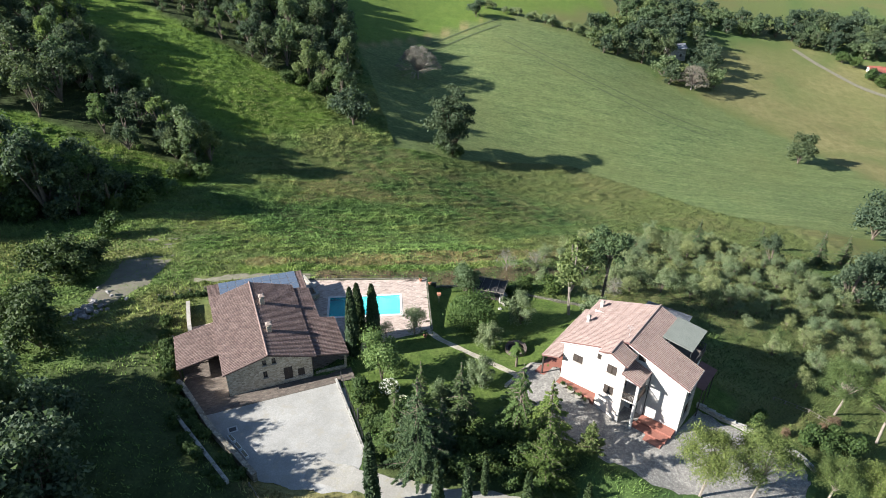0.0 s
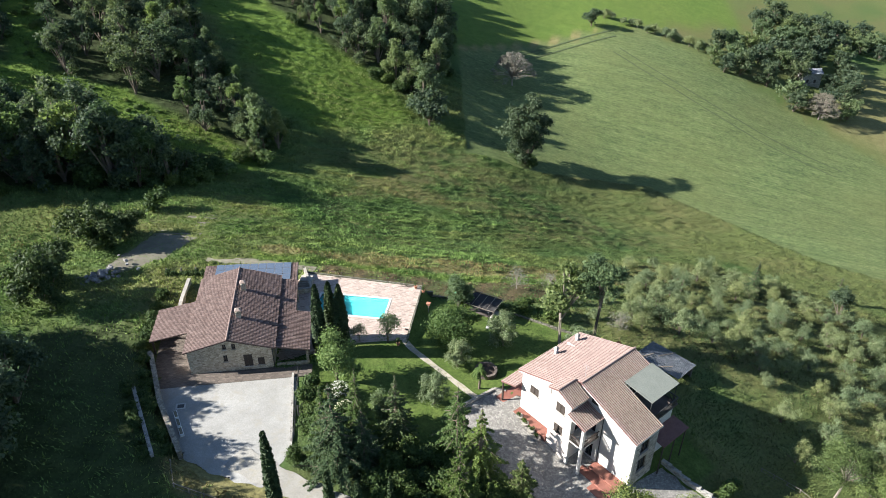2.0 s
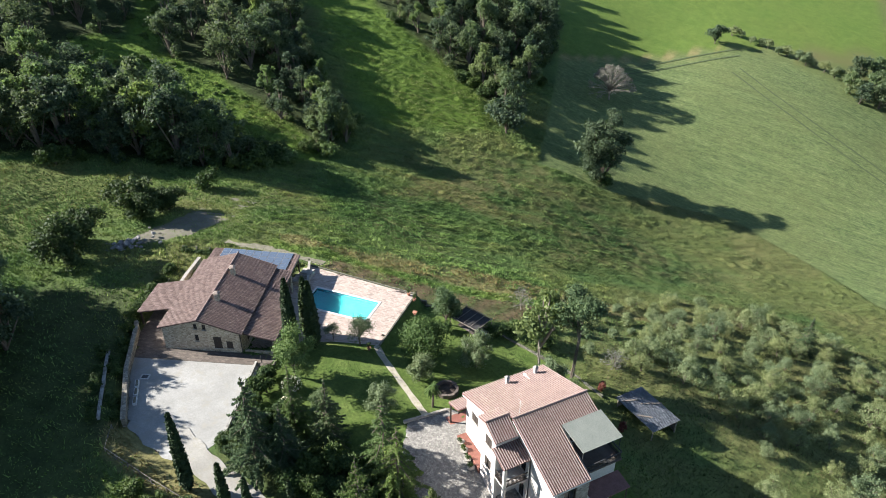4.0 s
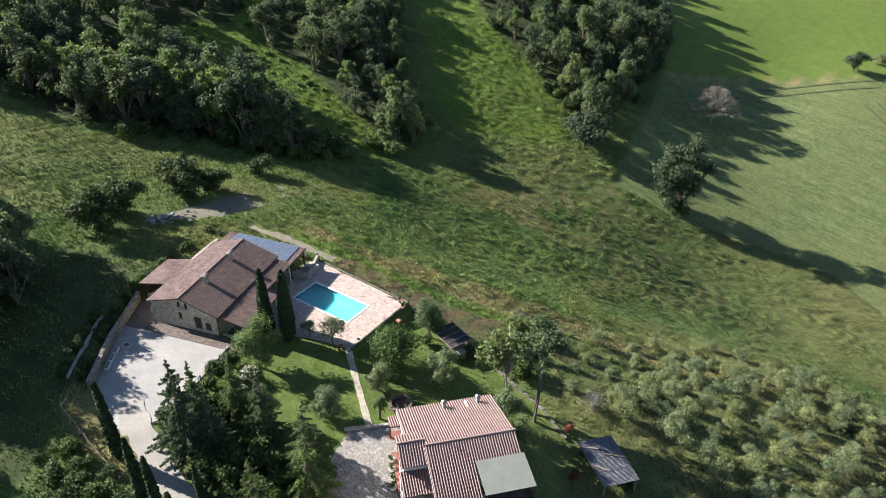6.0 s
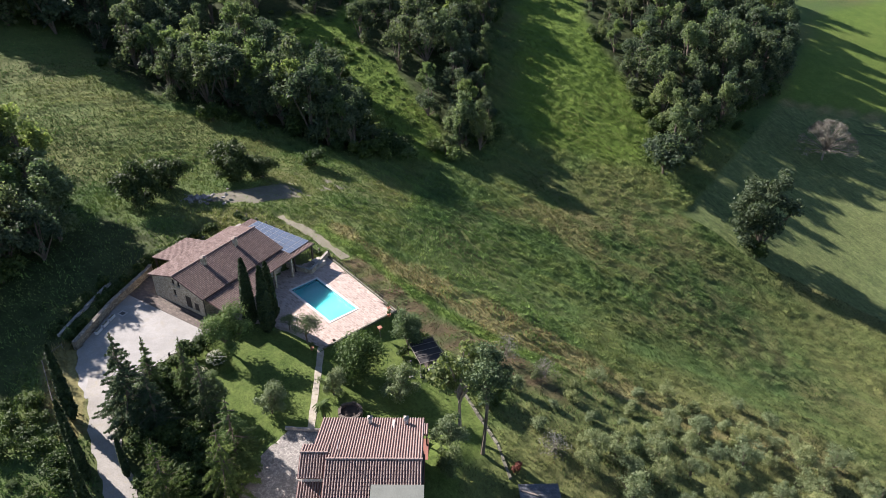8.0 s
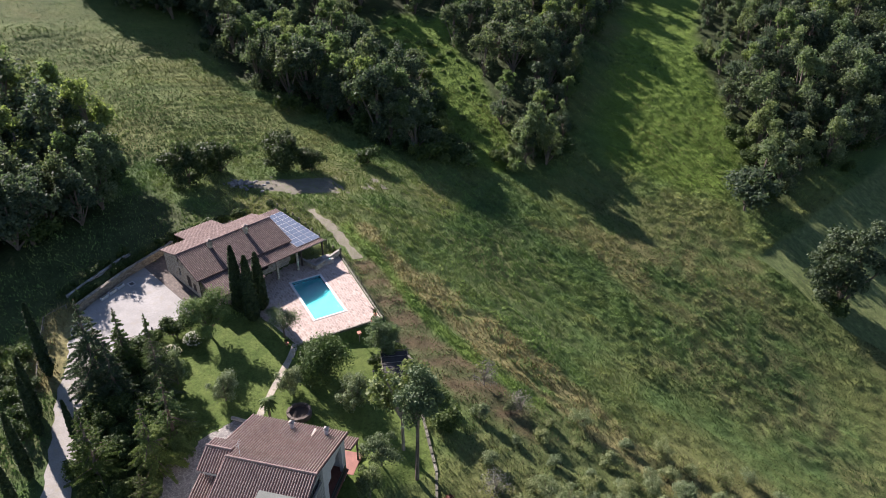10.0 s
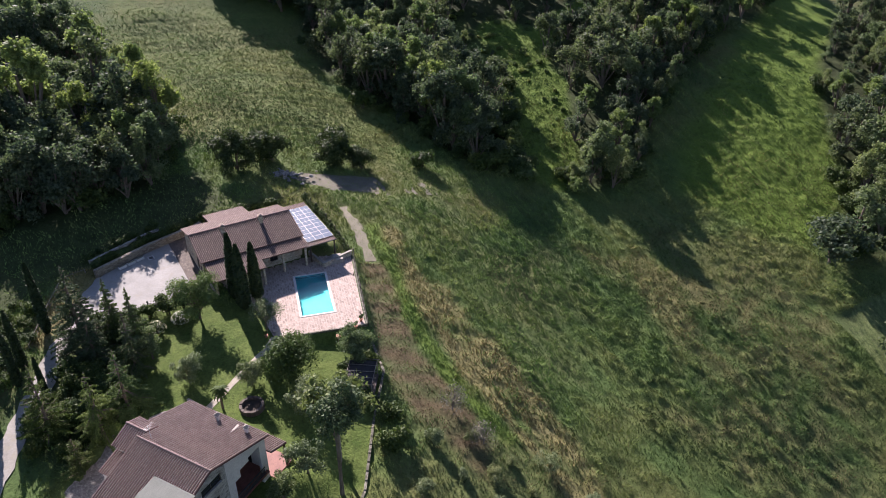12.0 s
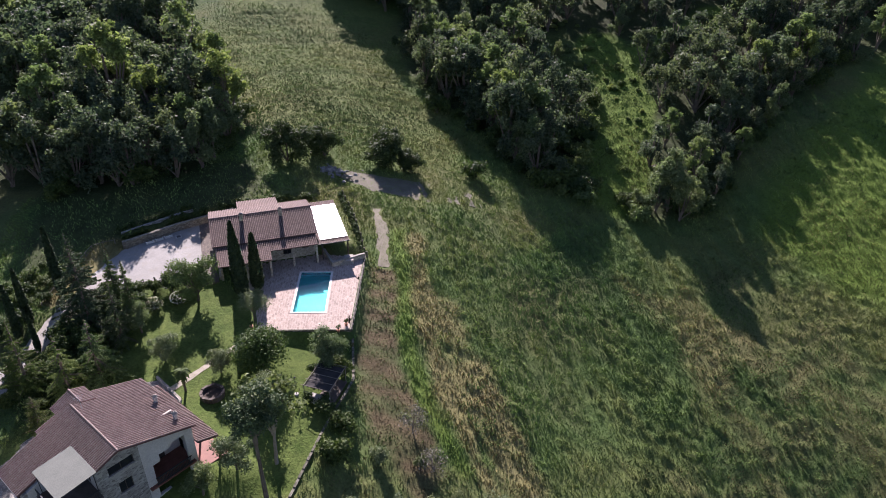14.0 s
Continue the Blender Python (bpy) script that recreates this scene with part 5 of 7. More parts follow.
def conifer(seed, h, r, mat, leaf=0.22, levels=16, droop=0.25, sparse=0.0):
    """A spire of whorled, drooping branches."""
    rng = np.random.default_rng(seed)
    cs, ns, lines = [], [], [([(0, 0, -0.3), (0, 0, h * 0.5), (0, 0, h * 0.98)], [0.022 * h, 0.014 * h, 0.003 * h])]
    for k in range(levels):
        f = k / (levels - 1)
        z, reach = h * (0.08 + 0.88 * f), r * (1 - f) ** 0.95 + 0.08
        for j in range(max(4, int(9 * (1 - 0.5 * f)))):
            a = rng.uniform(0, 6.28)
            L = reach * rng.uniform(0.65, 1.1)
            tip = np.array([math.cos(a) * L, math.sin(a) * L, z - droop * L + rng.normal(0, 0.1)])
            if j < 3:
                lines.append(([(0, 0, z), tuple(tip * (0.5, 0.5, 1) + (0, 0, 0.5 * droop * L)), tuple(tip)], [0.05, 0.035, 0.012]))
            m = max(6, int(L / leaf * 14.0 * (1 - sparse)))
            t = rng.uniform(0.15, 1.0, (m, 1)) ** 0.8
            side = np.array([-math.sin(a), math.cos(a), 0])
            p = np.array([0, 0, z]) * (1 - t) + tip * t + side * rng.normal(0, 0.10 * L + 0.05, (m, 1)) * (1.1 - t)
            p[:, 2] -= np.abs(rng.normal(0, 0.07, m))
            cs.append(p)
            ns.append(np.tile([math.cos(a) * 0.35, math.sin(a) * 0.35, 1.0], (m, 1)))
    co, q = leaf_sprays(np.concatenate(cs), np.concatenate(ns), leaf * 0.8, rng, slim=0.38)
    return trunk_mesh("trunk", lines, BARK), quick_mesh("crown", co, q, mat)


def cypress(seed, h, r):
    rng = np.random.default_rng(seed)
    n = int(h * r * 620)
    f = rng.uniform(0, 1, n)
    prof = r * np.minimum(1, (f / 0.12) ** 0.6) * (1 - f**2.2) ** 0.75 + 0.04
    a = rng.uniform(0, 6.28, n)
    q = rng.uniform(0.7, 1.05, n) + 0.10 * np.sin(5 * a + 9 * f)
    p = np.stack([np.cos(a) * prof * q, np.sin(a) * prof * q, 0.25 + f * h * 0.97], 1)
    nn = np.stack([np.cos(a), np.sin(a), np.full(n, 0.5)], 1)
    co, qd = leaf_sprays(p, nn, 0.16, rng, slim=1.3)
    return trunk_mesh("trunk", [([(0, 0, -0.3), (0, 0, h * 0.9)], [0.10 + 0.05 * r, 0.03])], BARK), quick_mesh("crown", co, qd, LEAF_CYPRESS)


def bush(seed, h, r, leaf, mat, clumps=9, count=1400):
    if leaf < 0.16:
        leaf, count = leaf * 0.75, int(count * 1.6)
    rng = np.random.default_rng(seed)
    cl = []
    for i in range(clumps):
        a, q = rng.uniform(0, 6.28), rng.uniform(0.1, 0.65)
        s = rng.uniform(0.35, 0.55) * r
        cl.append((math.cos(a) * q * r, math.sin(a) * q * r, rng.uniform(0.3, 0.7) * h, s, s, min(s, 0.36 * h)))
    co, q = clump_leaves(cl, count, leaf, rng)
    lines = [([(0, 0, -0.2), (x * 0.4, y * 0.4, z * 0.6), (x, y, z)], [0.06, 0.04, 0.015]) for x, y, z, *_ in cl[::3]]
    return trunk_mesh("stem", lines, BARK), quick_mesh("crown", co, q, mat)


PLANTS, RNG = {}, random.Random(11)


def plant(kind, make, x, y, size=1.0, turn=None, label="", category="tree", group="", name="tree", z=None):
    """Puts a plant of that kind on the ground: the first one is built, the others are copies that share its meshes."""
    m = Matrix.Translation((x, y, gz(x, y) if z is None else z)) @ pose(0, 0, 0, 0, 0, RNG.uniform(0, 360) if turn is None else turn) @ Matrix.Diagonal((size * RNG.uniform(0.93, 1.07), size * RNG.uniform(0.93, 1.07), size, 1))
    if kind not in PLANTS:
        e = thing(name, m, label, category, group)
        a, b = make()
        part(a.name.split(".")[0], a, None, e)
        part("crown", b, None, e)
        PLANTS[kind] = e
        return e
    src = PLANTS[kind]
    keep = src.matrix_basis.copy()
    src.matrix_basis = Matrix.Identity(4)
    ob = copy_thing(src, m)
    src.matrix_basis = keep
    ob.name = name
    return tagged(ob, label, category, group)


def scatter(poly, gap, seed, keep=None, limit=400):
    """Places at random in a polygon, none nearer than gap to another."""
    rng = random.Random(seed)
    xs, ys = [p[0] for p in poly], [p[1] for p in poly]
    out, cells = [], {}
    for _ in range(9000):
        x, y = rng.uniform(min(xs), max(xs)), rng.uniform(min(ys), max(ys))
        if inside(np.array([x]), np.array([y]), poly)[0] < 0 or (keep and not keep(x, y)):
            continue
        i, j = int(x // gap), int(y // gap)
        if any((x - a) ** 2 + (y - b) ** 2 < gap * gap for u in (i - 1, i, i + 1) for v in (j - 1, j, j + 1) for a, b in cells.get((u, v), ())):
            continue
        cells.setdefault((i, j), []).append((x, y))
        out.append((x, y))
        if len(out) >= limit:
            break
    return out

# ---- yard, terrace and pool ----
def sheet(name, poly, lift, mat, label, category, kind="structure", step=0.35, wobble=1.0):
    """A surface that follows the ground inside a polygon, with a ragged edge."""
    xs, ys = [p[0] for p in poly], [p[1] for p in poly]
    gx, gy = np.arange(min(xs) - 0.5, max(xs) + 0.5, step), np.arange(min(ys) - 0.5, max(ys) + 0.5, step)
    X, Y = np.meshgrid(gx, gy)
    rng = np.random.default_rng(len(name))
    X, Y = X + rng.uniform(-0.2, 0.2, X.shape) * step, Y + rng.uniform(-0.2, 0.2, X.shape) * step
    Z = ground(X, Y) + lift
    ok = inside(X, Y, poly) > 0
    # the corners just outside are drawn in to the edge
    best, BX, BY = np.full(X.shape, 1e9), X.copy(), Y.copy()
    for (ax, ay), (bx, by) in zip(poly, list(poly[1:]) + [poly[0]]):
        u = np.clip(((X - ax) * (bx - ax) + (Y - ay) * (by - ay)) / ((bx - ax) ** 2 + (by - ay) ** 2), 0, 1)
        ex, ey = ax + u * (bx - ax), ay + u * (by - ay)
        d = np.hypot(X - ex, Y - ey)
        near = d < best
        best, BX, BY = np.where(near, d, best), np.where(near, ex, BX), np.where(near, ey, BY)
    snap = ~ok & (best < 1.5 * step)
    wob = 0.12 * np.sin(X * 2.3 + 1.3 * np.sin(Y * 1.9)) * wobble
    X, Y = np.where(snap, BX + wob, X), np.where(snap, BY + wob, Y)
    Z = ground(X, Y) + lift
    some = ok
    ok = ok | snap
    idx = np.arange(X.size).reshape(X.shape)
    cell = ok[:-1, :-1] & ok[1:, :-1] & ok[:-1, 1:] & ok[1:, 1:]
    cell &= some[:-1, :-1] | some[1:, :-1] | some[:-1, 1:] | some[1:, 1:]
    q = np.stack([idx[:-1, :-1][cell], idx[:-1, 1:][cell], idx[1:, 1:][cell], idx[1:, :-1][cell]], 1)
    used, q = np.unique(q, return_inverse=True)
    co = np.stack([X, Y, Z], -1).reshape(-1, 3)[used]
    return tagged(new(name, quick_mesh(name, co, q.reshape(-1, 4), mat, True)), label, category, kind=kind)


def ribbon(name, line, width, lift, mat, label, category, step=0.8):
    """A road or path along a line, draped over the ground."""
    pts = [Vector(p) for p in line]
    out = []
    for a, b in zip(pts, pts[1:]):
        n = max(1, int((b - a).length / step))
        out += [a.lerp(b, k / n) for k in range(n)]
    out.append(pts[-1])
    for _ in range(6):
        out = [out[0]] + [(a + 2 * b + c) / 4 for a, b, c in zip(out, out[1:], out[2:])] + [out[-1]]
    rows, across = [], 7
    for i, p in enumerate(out):
        d = (out[min(i + 1, len(out) - 1)] - out[max(i - 1, 0)]).normalized()
        s = Vector((-d.y, d.x))
        w = width * (1 + 0.10 * math.sin(i * 1.7) + 0.06 * math.sin(i * 0.6))
        rows.append([p + s * w * (k / (across - 1) - 0.5) for k in range(across)])
    co = np.array([(v.x, v.y, 0.0) for r in rows for v in r])
    co[:, 2] = ground(co[:, 0], co[:, 1]) + lift
    q = [(i * across + k, i * across + k + 1, (i + 1) * across + k + 1, (i + 1) * across + k) for i in range(len(rows) - 1) for k in range(across - 1)]
    me = quick_mesh(name, co, np.array(q)[:, ::-1], mat, True)
    return tagged(new(name, me), label, category, kind="structure")


GRAVEL_YARD = [(-28.9, 58.7), (-24.4, 53.3), (-18.2, 47.5), (-15.0, 46.5), (-11.0, 46.0), (-8.2, 46.1), (-7.5, 51.4), (-11.7, 62.6), tuple(farm(8.6, -1.2)[:2]), tuple(farm(5.2, -1.0)[:2]), tuple(farm(-8.9, -1.0)[:2])]
sheet("gravel_yard", GRAVEL_YARD, 0.03, GRAVEL, "pale gravel parking yard before the farmhouse", "yard")
ribbon("gravel_drive", [(-13.0, 49.0), (-8.0, 47.6), (-3.0, 46.6), (1.0, 46.0), (6.0, 45.9), (12.0, 45.0), (22.0, 44.2), (34.0, 45.5)], 2.9, 0.10, DRIVE_GRAVEL, "pale gravel drive with worn edges", "road")
ribbon("garden_path", [(-1.3, 72.9), (2.5, 70.4), (6.5, 67.8), (10.6, 65.2)], 0.8, 0.04, PATH_STONE, "narrow pale concrete garden path across the lawn", "path")
sheet("gravel_patch", GRAVEL_END, 0.09, GRAVEL_GREY, "grey gravel track end overgrown with weeds", "track")
ribbon("field_track", FIELD_TRACK, 2.4, 0.07, DIRT, "pale dirt track along the garden fence", "track")
TRAMLINE = surface("pressed_crop", (0.055, 0.080, 0.026), (0.085, 0.115, 0.038), 0.6, 0.95, 8, 0.02)
for line in (((-12.8, 245.3), (1.7, 266.5), (18.1, 287.3)), ((-12.1, 240.6), (3.3, 261.6), (19.5, 281.8)), ((21.1, 270.3), (32.8, 259.1), (52.1, 244.9), (71.9, 233.7), (93.7, 225.7)), ((19.3, 265.4), (30.9, 254.6), (50.1, 240.5), (69.6, 229.0), (91.0, 220.6))):
    ribbon("wheel_track", list(line), 0.7, 0.12, TRAMLINE, "dark wheel track pressed into the crop field", "track", 2.0)
sheet("villa_yard", VILLA_YARD, 0.06, COBBLE, "grey cobbled forecourt of the villa", "yard")


def flag_meshes(mat, sx, sy, seed, count=10, name="flagstone", h=0.03):
    rng = random.Random(seed)
    out = []
    for _ in range(count):
        bm = bmesh.new()
        n = rng.choice((4, 5, 5, 6))
        pts = []
        for k in range(n):
            a = 2 * math.pi * (k + 0.5) / n + rng.uniform(-0.22, 0.22)
            c, s = math.cos(a), math.sin(a)
            f = 1 / max(abs(c), abs(s)) ** 0.8
            pts.append((c * f * sx * 0.47 * rng.uniform(0.88, 1.02), s * f * sy * 0.47 * rng.uniform(0.88, 1.02)))
        prism(bm, pts, 0.0, h * rng.uniform(0.7, 1.2))
        me = bpy.data.meshes.new(name)
        bm.to_mesh(me)
        bm.free()
        me.materials.append(mat)
        out.append(me)
    return out


def lay_flags(owner, poly, hole, z, mat, sx, sy, turn, seed, loose, name="flagstone", follow=None):
    """Irregular flags in courses inside a polygon: the first ones single objects, the rest one mesh."""
    rng = random.Random(seed)
    protos = flag_meshes(mat, sx, sy, seed, name=name, h=0.016)
    c, s = math.cos(radians(turn)), math.sin(radians(turn))
    cx, cy = sum(p[0] for p in poly) / len(poly), sum(p[1] for p in poly) / len(poly)
    spots = []
    for j in range(-80, 81):
        for i in range(-80, 81):
            a, b = (i + (0.5 if j % 2 else 0.0) + rng.uniform(-0.14, 0.14)) * sx, (j + rng.uniform(-0.12, 0.12)) * sy
            spots.append((cx + a * c - b * s, cy + a * s + b * c))
    P = np.array(spots)
    ok = inside(P[:, 0], P[:, 1], poly) > 0.3 * min(sx, sy)
    if hole:
        ok &= inside(P[:, 0], P[:, 1], hole) < -0.25 * max(sx, sy)
    P = P[ok]
    heights = [z] * len(P) if follow is None else list(ground(P[:, 0], P[:, 1]) + follow)
    cos, qs, total = [], [], 0
    for k, ((x, y), h) in enumerate(zip(P, heights)):
        me = protos[rng.randrange(len(protos))]
        m = Matrix.Translation((x, y, h)) @ pose(0, 0, 0, 0, 0, turn + rng.choice((0, 180)) + rng.uniform(-5, 5))
        if k % max(1, len(P) // max(1, loose)) == 0 and loose:
            o = new(name, me)
            o.parent = owner
            o.matrix_basis = m
            continue
        base = total
        for v in me.vertices:
            cos.append(m @ v.co)
        for p in me.polygons:
            qs.append([base + i for i in p.vertices])
        total += len(me.vertices)
    rest = part(name + "s", mesh_of(name + "s", cos, qs, mat), None, owner)
    rest["kind"] = "stuff"


def build_terrace():
    bm = bmesh.new()
    A, B, C, D, E, G = TERRACE
    sw, se, ne, nw = POOL
    for f in ((C, B, A, sw, nw), (D, C, nw, ne), (E, D, ne, se), (A, G, E, se, sw)):
        prism(bm, list(f), -0.30, 0.08)
    me = bpy.data.meshes.new("terrace")
    bm.to_mesh(me)
    bm.free()
    me.materials.append(PAVER_BED)
    t = tagged(new("terrace", me), "pool terrace paved with pinkish irregular flagstones", "terrace", kind="structure")
    lay_flags(t, TERRACE, POOL, 0.082, PAVER, 0.78, 0.34, POOL_TURN, 5, 290)
    return t


build_terrace()


def build_pool():
    P = thing("swimming_pool", Matrix.Translation((-10.54, 78.19, 0)) @ pose(0, 0, 0, 0, 0, POOL_TURN), "rectangular swimming pool with turquoise water and white coping", "pool")
    L, W = 5.2, 2.39
    bm = bmesh.new()
    box(bm, -L + 0.004, L - 0.004, -W + 0.004, W - 0.004, -1.9, -0.75)
    for a in ((-L + 0.004, L - 0.004, W - 0.14, W - 0.004), (-L + 0.004, L - 0.004, -W + 0.004, -W + 0.14), (-L + 0.004, -L + 0.14, -W + 0.14, W - 0.14), (L - 0.14, L - 0.004, -W + 0.14, W - 0.14)):
        box(bm, *a, -0.75, 0.07)
    part("basin", bm, POOL_TILE, P, "turquoise lined basin")
    part("water", boxed(-L + 0.15, L - 0.15, -W + 0.15, W - 0.15, -0.745, -0.05), WATER, P, "clear pool water").visible_shadow = False
    for x0, x1, y0, y1, n, lengthwise in ((-L - 0.03, L + 0.03, W - 0.22, W + 0.10, 16, True), (-L - 0.03, L + 0.03, -W - 0.10, -W + 0.22, 16, True), (-L - 0.03, -L + 0.27, -W + 0.225, W - 0.225, 7, False), (L - 0.27, L + 0.03, -W + 0.225, W - 0.225, 7, False)):
        for k in range(n):
            a, b = k / n, (k + 1) / n
            if lengthwise:
                c = boxed(x0 + (x1 - x0) * a + 0.004, x0 + (x1 - x0) * b - 0.004, y0, y1, 0.07, 0.135, 0.012)
            else:
                c = boxed(x0, x1, y0 + (y1 - y0) * a + 0.004, y0 + (y1 - y0) * b - 0.004, 0.07, 0.135, 0.012)
            part("coping_stone", c, COPING, P)


build_pool()


def flag_strip(name, poly, z, mat, label, loose, sx=0.62, sy=0.36):
    bm = bmesh.new()
    prism(bm, poly, z - 0.5, z)
    me = bpy.data.meshes.new(name)
    bm.to_mesh(me)
    bm.free()
    me.materials.append(FLAG_BED if mat is FLAG_DARK else PAVER_BED)
    t = tagged(new(name, me), label, "pavement", kind="structure")
    lay_flags(t, poly, None, z + 0.002, mat, sx, sy, FARM_TURN, len(name), loose)


def farm_poly(*uv):
    return [tuple(farm(u, v)[:2]) for u, v in uv]


flag_strip("front_pavement", farm_poly((-9.2, -1.75), (9.6, -1.75), (9.6, 0.33), (5.3, 0.33), (-5.2, 0.33), (-8.4, 0.33)), 0.945, FLAG_DARK, "brown flagstone strip along the farmhouse wall", 130)
flag_strip("side_court", farm_poly((-9.6, 0.36), (-4.97, 0.36), (-4.97, 10.6), (-10.0, 10.6)), 0.945, FLAG_DARK, "brown flagstone court under the lean-to", 120)
flag_strip("back_court", farm_poly((-8.2, 11.2), (-4.97, 11.2), (-4.97, 15.2), (-8.2, 15.2)), 0.945, PAVER, "pinkish flagstone court behind the lean-to", 60)


def stone_wall(name, line, h, thick, mat, label, cope=True, lift=0.0, base=None, category="wall"):
    """A garden wall along a line on the ground, with coping slabs."""
    w = thing(name, Matrix.Identity(4), label, category)
    bm = bmesh.new()
    capped = []
    for (ax, ay), (bx, by) in zip(line, line[1:]):
        d = Vector((bx - ax, by - ay))
        n = max(1, round(d.length / 1.2))
        s = Vector((-d.y, d.x)).normalized() * thick / 2
        for k in range(n):
            p, q = Vector((ax, ay)) + d * k / n, Vector((ax, ay)) + d * (k + 1) / n
            z = (gz(*p) + gz(*q)) / 2 + lift if base is None else base
            prism(bm, [tuple(v) for v in (p - s, q - s, q + s, p + s)], z - 0.8, z + h)
            capped.append((p, q, z + h, s))
    body = part("wall_body", bm, mat, w)
    if cope:
        for p, q, z, s in capped:
            bm = bmesh.new()
            e = (q - p).normalized() * 0.008
            prism(bm, [tuple(v) for v in (p + e - s * 1.25, q - e - s * 1.25, q - e + s * 1.25, p + e + s * 1.25)], z + 0.002, z + 0.07 + RNG0.uniform(0, 0.02))
            part("coping_slab", bm, mat if mat in (STONE_GREY, STONE_MOSS, STONE_YARD) else STONE_SLAB, w)
    return w


RNG0 = random.Random(3)
stone_wall("retaining_wall", [tuple(farm(-10.5, 4.0)[:2]), (-30.0, 60.0), (-24.5, 53.3), (-18.2, 47.2)], 1.15, 0.45, STONE_YARD, "stone retaining wall along the gravel yard", base=0.9)
stone_wall("lane_wall", [(-28.6, 54.4), (-24.6, 50.2), (-20.6, 46.0)], 0.40, 0.32, STONE_GREY, "low broken grey stone wall along the lane", lift=0.1)
stone_wall("garden_wall", [(-12.2, 62.3), (-9.9, 57.0), (-7.6, 51.6)], 0.26, 0.22, STONE_GREY, "low grey stone wall between gravel yard and garden")
stone_wall("boundary_wall", [(-1.9, 85.4), (5.0, 86.6), (13.2, 84.6), (22.6, 82.8), (27.0, 81.0)], 0.40, 0.30, STONE_MOSS, "low mossy dry stone boundary wall of the garden", cope=False)
stone_wall("terrace_kerb", [(-20.2, 84.2), (-2.2, 85.1), (-0.9, 73.0)], 0.14, 0.20, STONE_MOSS, "low stone kerb of the pool terrace", cope=False, base=0.08)
stone_wall("step_wall", [tuple(farm(4.9, 16.3)[:2]), tuple(farm(9.2, 16.9)[:2]), (-19.0, 82.3), (-20.3, 84.2)], 0.75, 0.3, STONE, "stone wall holding up the upper lawn", base=0.08)
stone_wall("court_wall", farm_poly((-8.4, 11.1), (-8.4, 15.6), (-8.2, 20.0)), 0.9, 0.4, STONE, "stone wall of the court behind the farmhouse", base=0.9)
stone_wall("bed_wall", farm_poly((-10.6, 11.4), (-10.8, 16.5)), 0.6, 0.3, STONE, "low stone wall of an overgrown bed", base=0.9)
stone_wall("villa_garden_wall", [(31.9, 62.5), (34.9, 60.7), (39.6, 58.6), (42.6, 56.5), (43.6, 54.4)], 0.60, 0.35, STONE_GREY, "low stone wall below the villa")
stone_wall("forecourt_wall", [(8.4, 63.2), (11.8, 67.4), (13.3, 67.4)], 0.30, 0.25, CONCRETE, "low pale wall at the edge of the cobbled forecourt")


def build_steps():
    s = thing("garden_steps", Matrix.Translation(farm(8.2, 18.2)) @ pose(0, 0, 0, 0, 0, FARM_TURN - 10), "stone steps from the pool terrace to the upper lawn", "steps")
    for k in range(4):
        part("step", boxed(-0.9, 0.9, -0.4 + 0.34 * k, 2.0, 0.08 + 0.17 * k, 0.08 + 0.17 * (k + 1), 0.015), STONE_SLAB, s)


build_steps()


def fence(name, line, h, gap, post_mat, label, rails=2, ps=0.09, rail=0.05, cap=None, category="fence"):
    f = thing(name, Matrix.Identity(4), label, category)
    tops = []
    for (ax, ay), (bx, by) in zip(line, line[1:]):
        n = max(1, round(math.hypot(bx - ax, by - ay) / gap))
        for k in range(n + (1 if (bx, by) == line[-1] else 0)):
            x, y = ax + (bx - ax) * k / n, ay + (by - ay) * k / n
            tops.append(Vector((x, y, gz(x, y))))
    for t in tops:
        p = part("post", boxed(-ps / 2, ps / 2, -ps / 2, ps / 2, -0.3, h, 0.01), post_mat, f)
        p.location = t
        if cap:
            part("post_cap", boxed(-ps * 0.75, ps * 0.75, -ps * 0.75, ps * 0.75, h + 0.002, h + 0.08, 0.015), cap, p)
    for a, b in zip(tops, tops[1:]):
        for r in range(rails):
            z = h * (0.92 - 0.75 * r / max(1, rails - 1) * 0.9)
            bm = bmesh.new()
            tube(bm, [a + Vector((0, 0, z)), b + Vector((0, 0, z))], [rail / 2, rail / 2], 4)
            part("rail", bm, post_mat, f)
    return f


fence("rail_fence", [(-18.4, 45.9), (-16.4, 43.3), (-9.5, 42.9), (-3.0, 42.8)], 0.95, 1.9, WOOD_GREY, "weathered wooden rail fence along the drive", 2, 0.11, 0.07)
fence("yard_fence", [(-11.6, 62.6), (-9.7, 57.6), (-7.9, 53.2)], 1.25, 1.5, IRON, "dark iron fence with posts between yard and garden", 3, 0.07, 0.025)
fence("terrace_fence", [(-20.0, 84.4), (-11.0, 84.9), (-2.2, 85.3)], 0.85, 1.8, WOOD_DARK, "dark post and rail fence of the terrace", 2, 0.08, 0.05)
fence("lawn_fence", [(-39.0, 77.3), (-33.5, 80.0), (-26.3, 82.6), (-22.4, 83.8), (-20.6, 84.5)], 1.25, 1.9, STONE_MOSS, "fence of mossy stone posts with wire behind the farmhouse", 3, 0.22, 0.02)
fence("slope_fence", [(43.5, 66.5), (47.6, 65.0), (50.5, 62.5)], 0.7, 1.4, WOOD_GREY, "leaning wooden fence on the slope", 2, 0.10, 0.06)


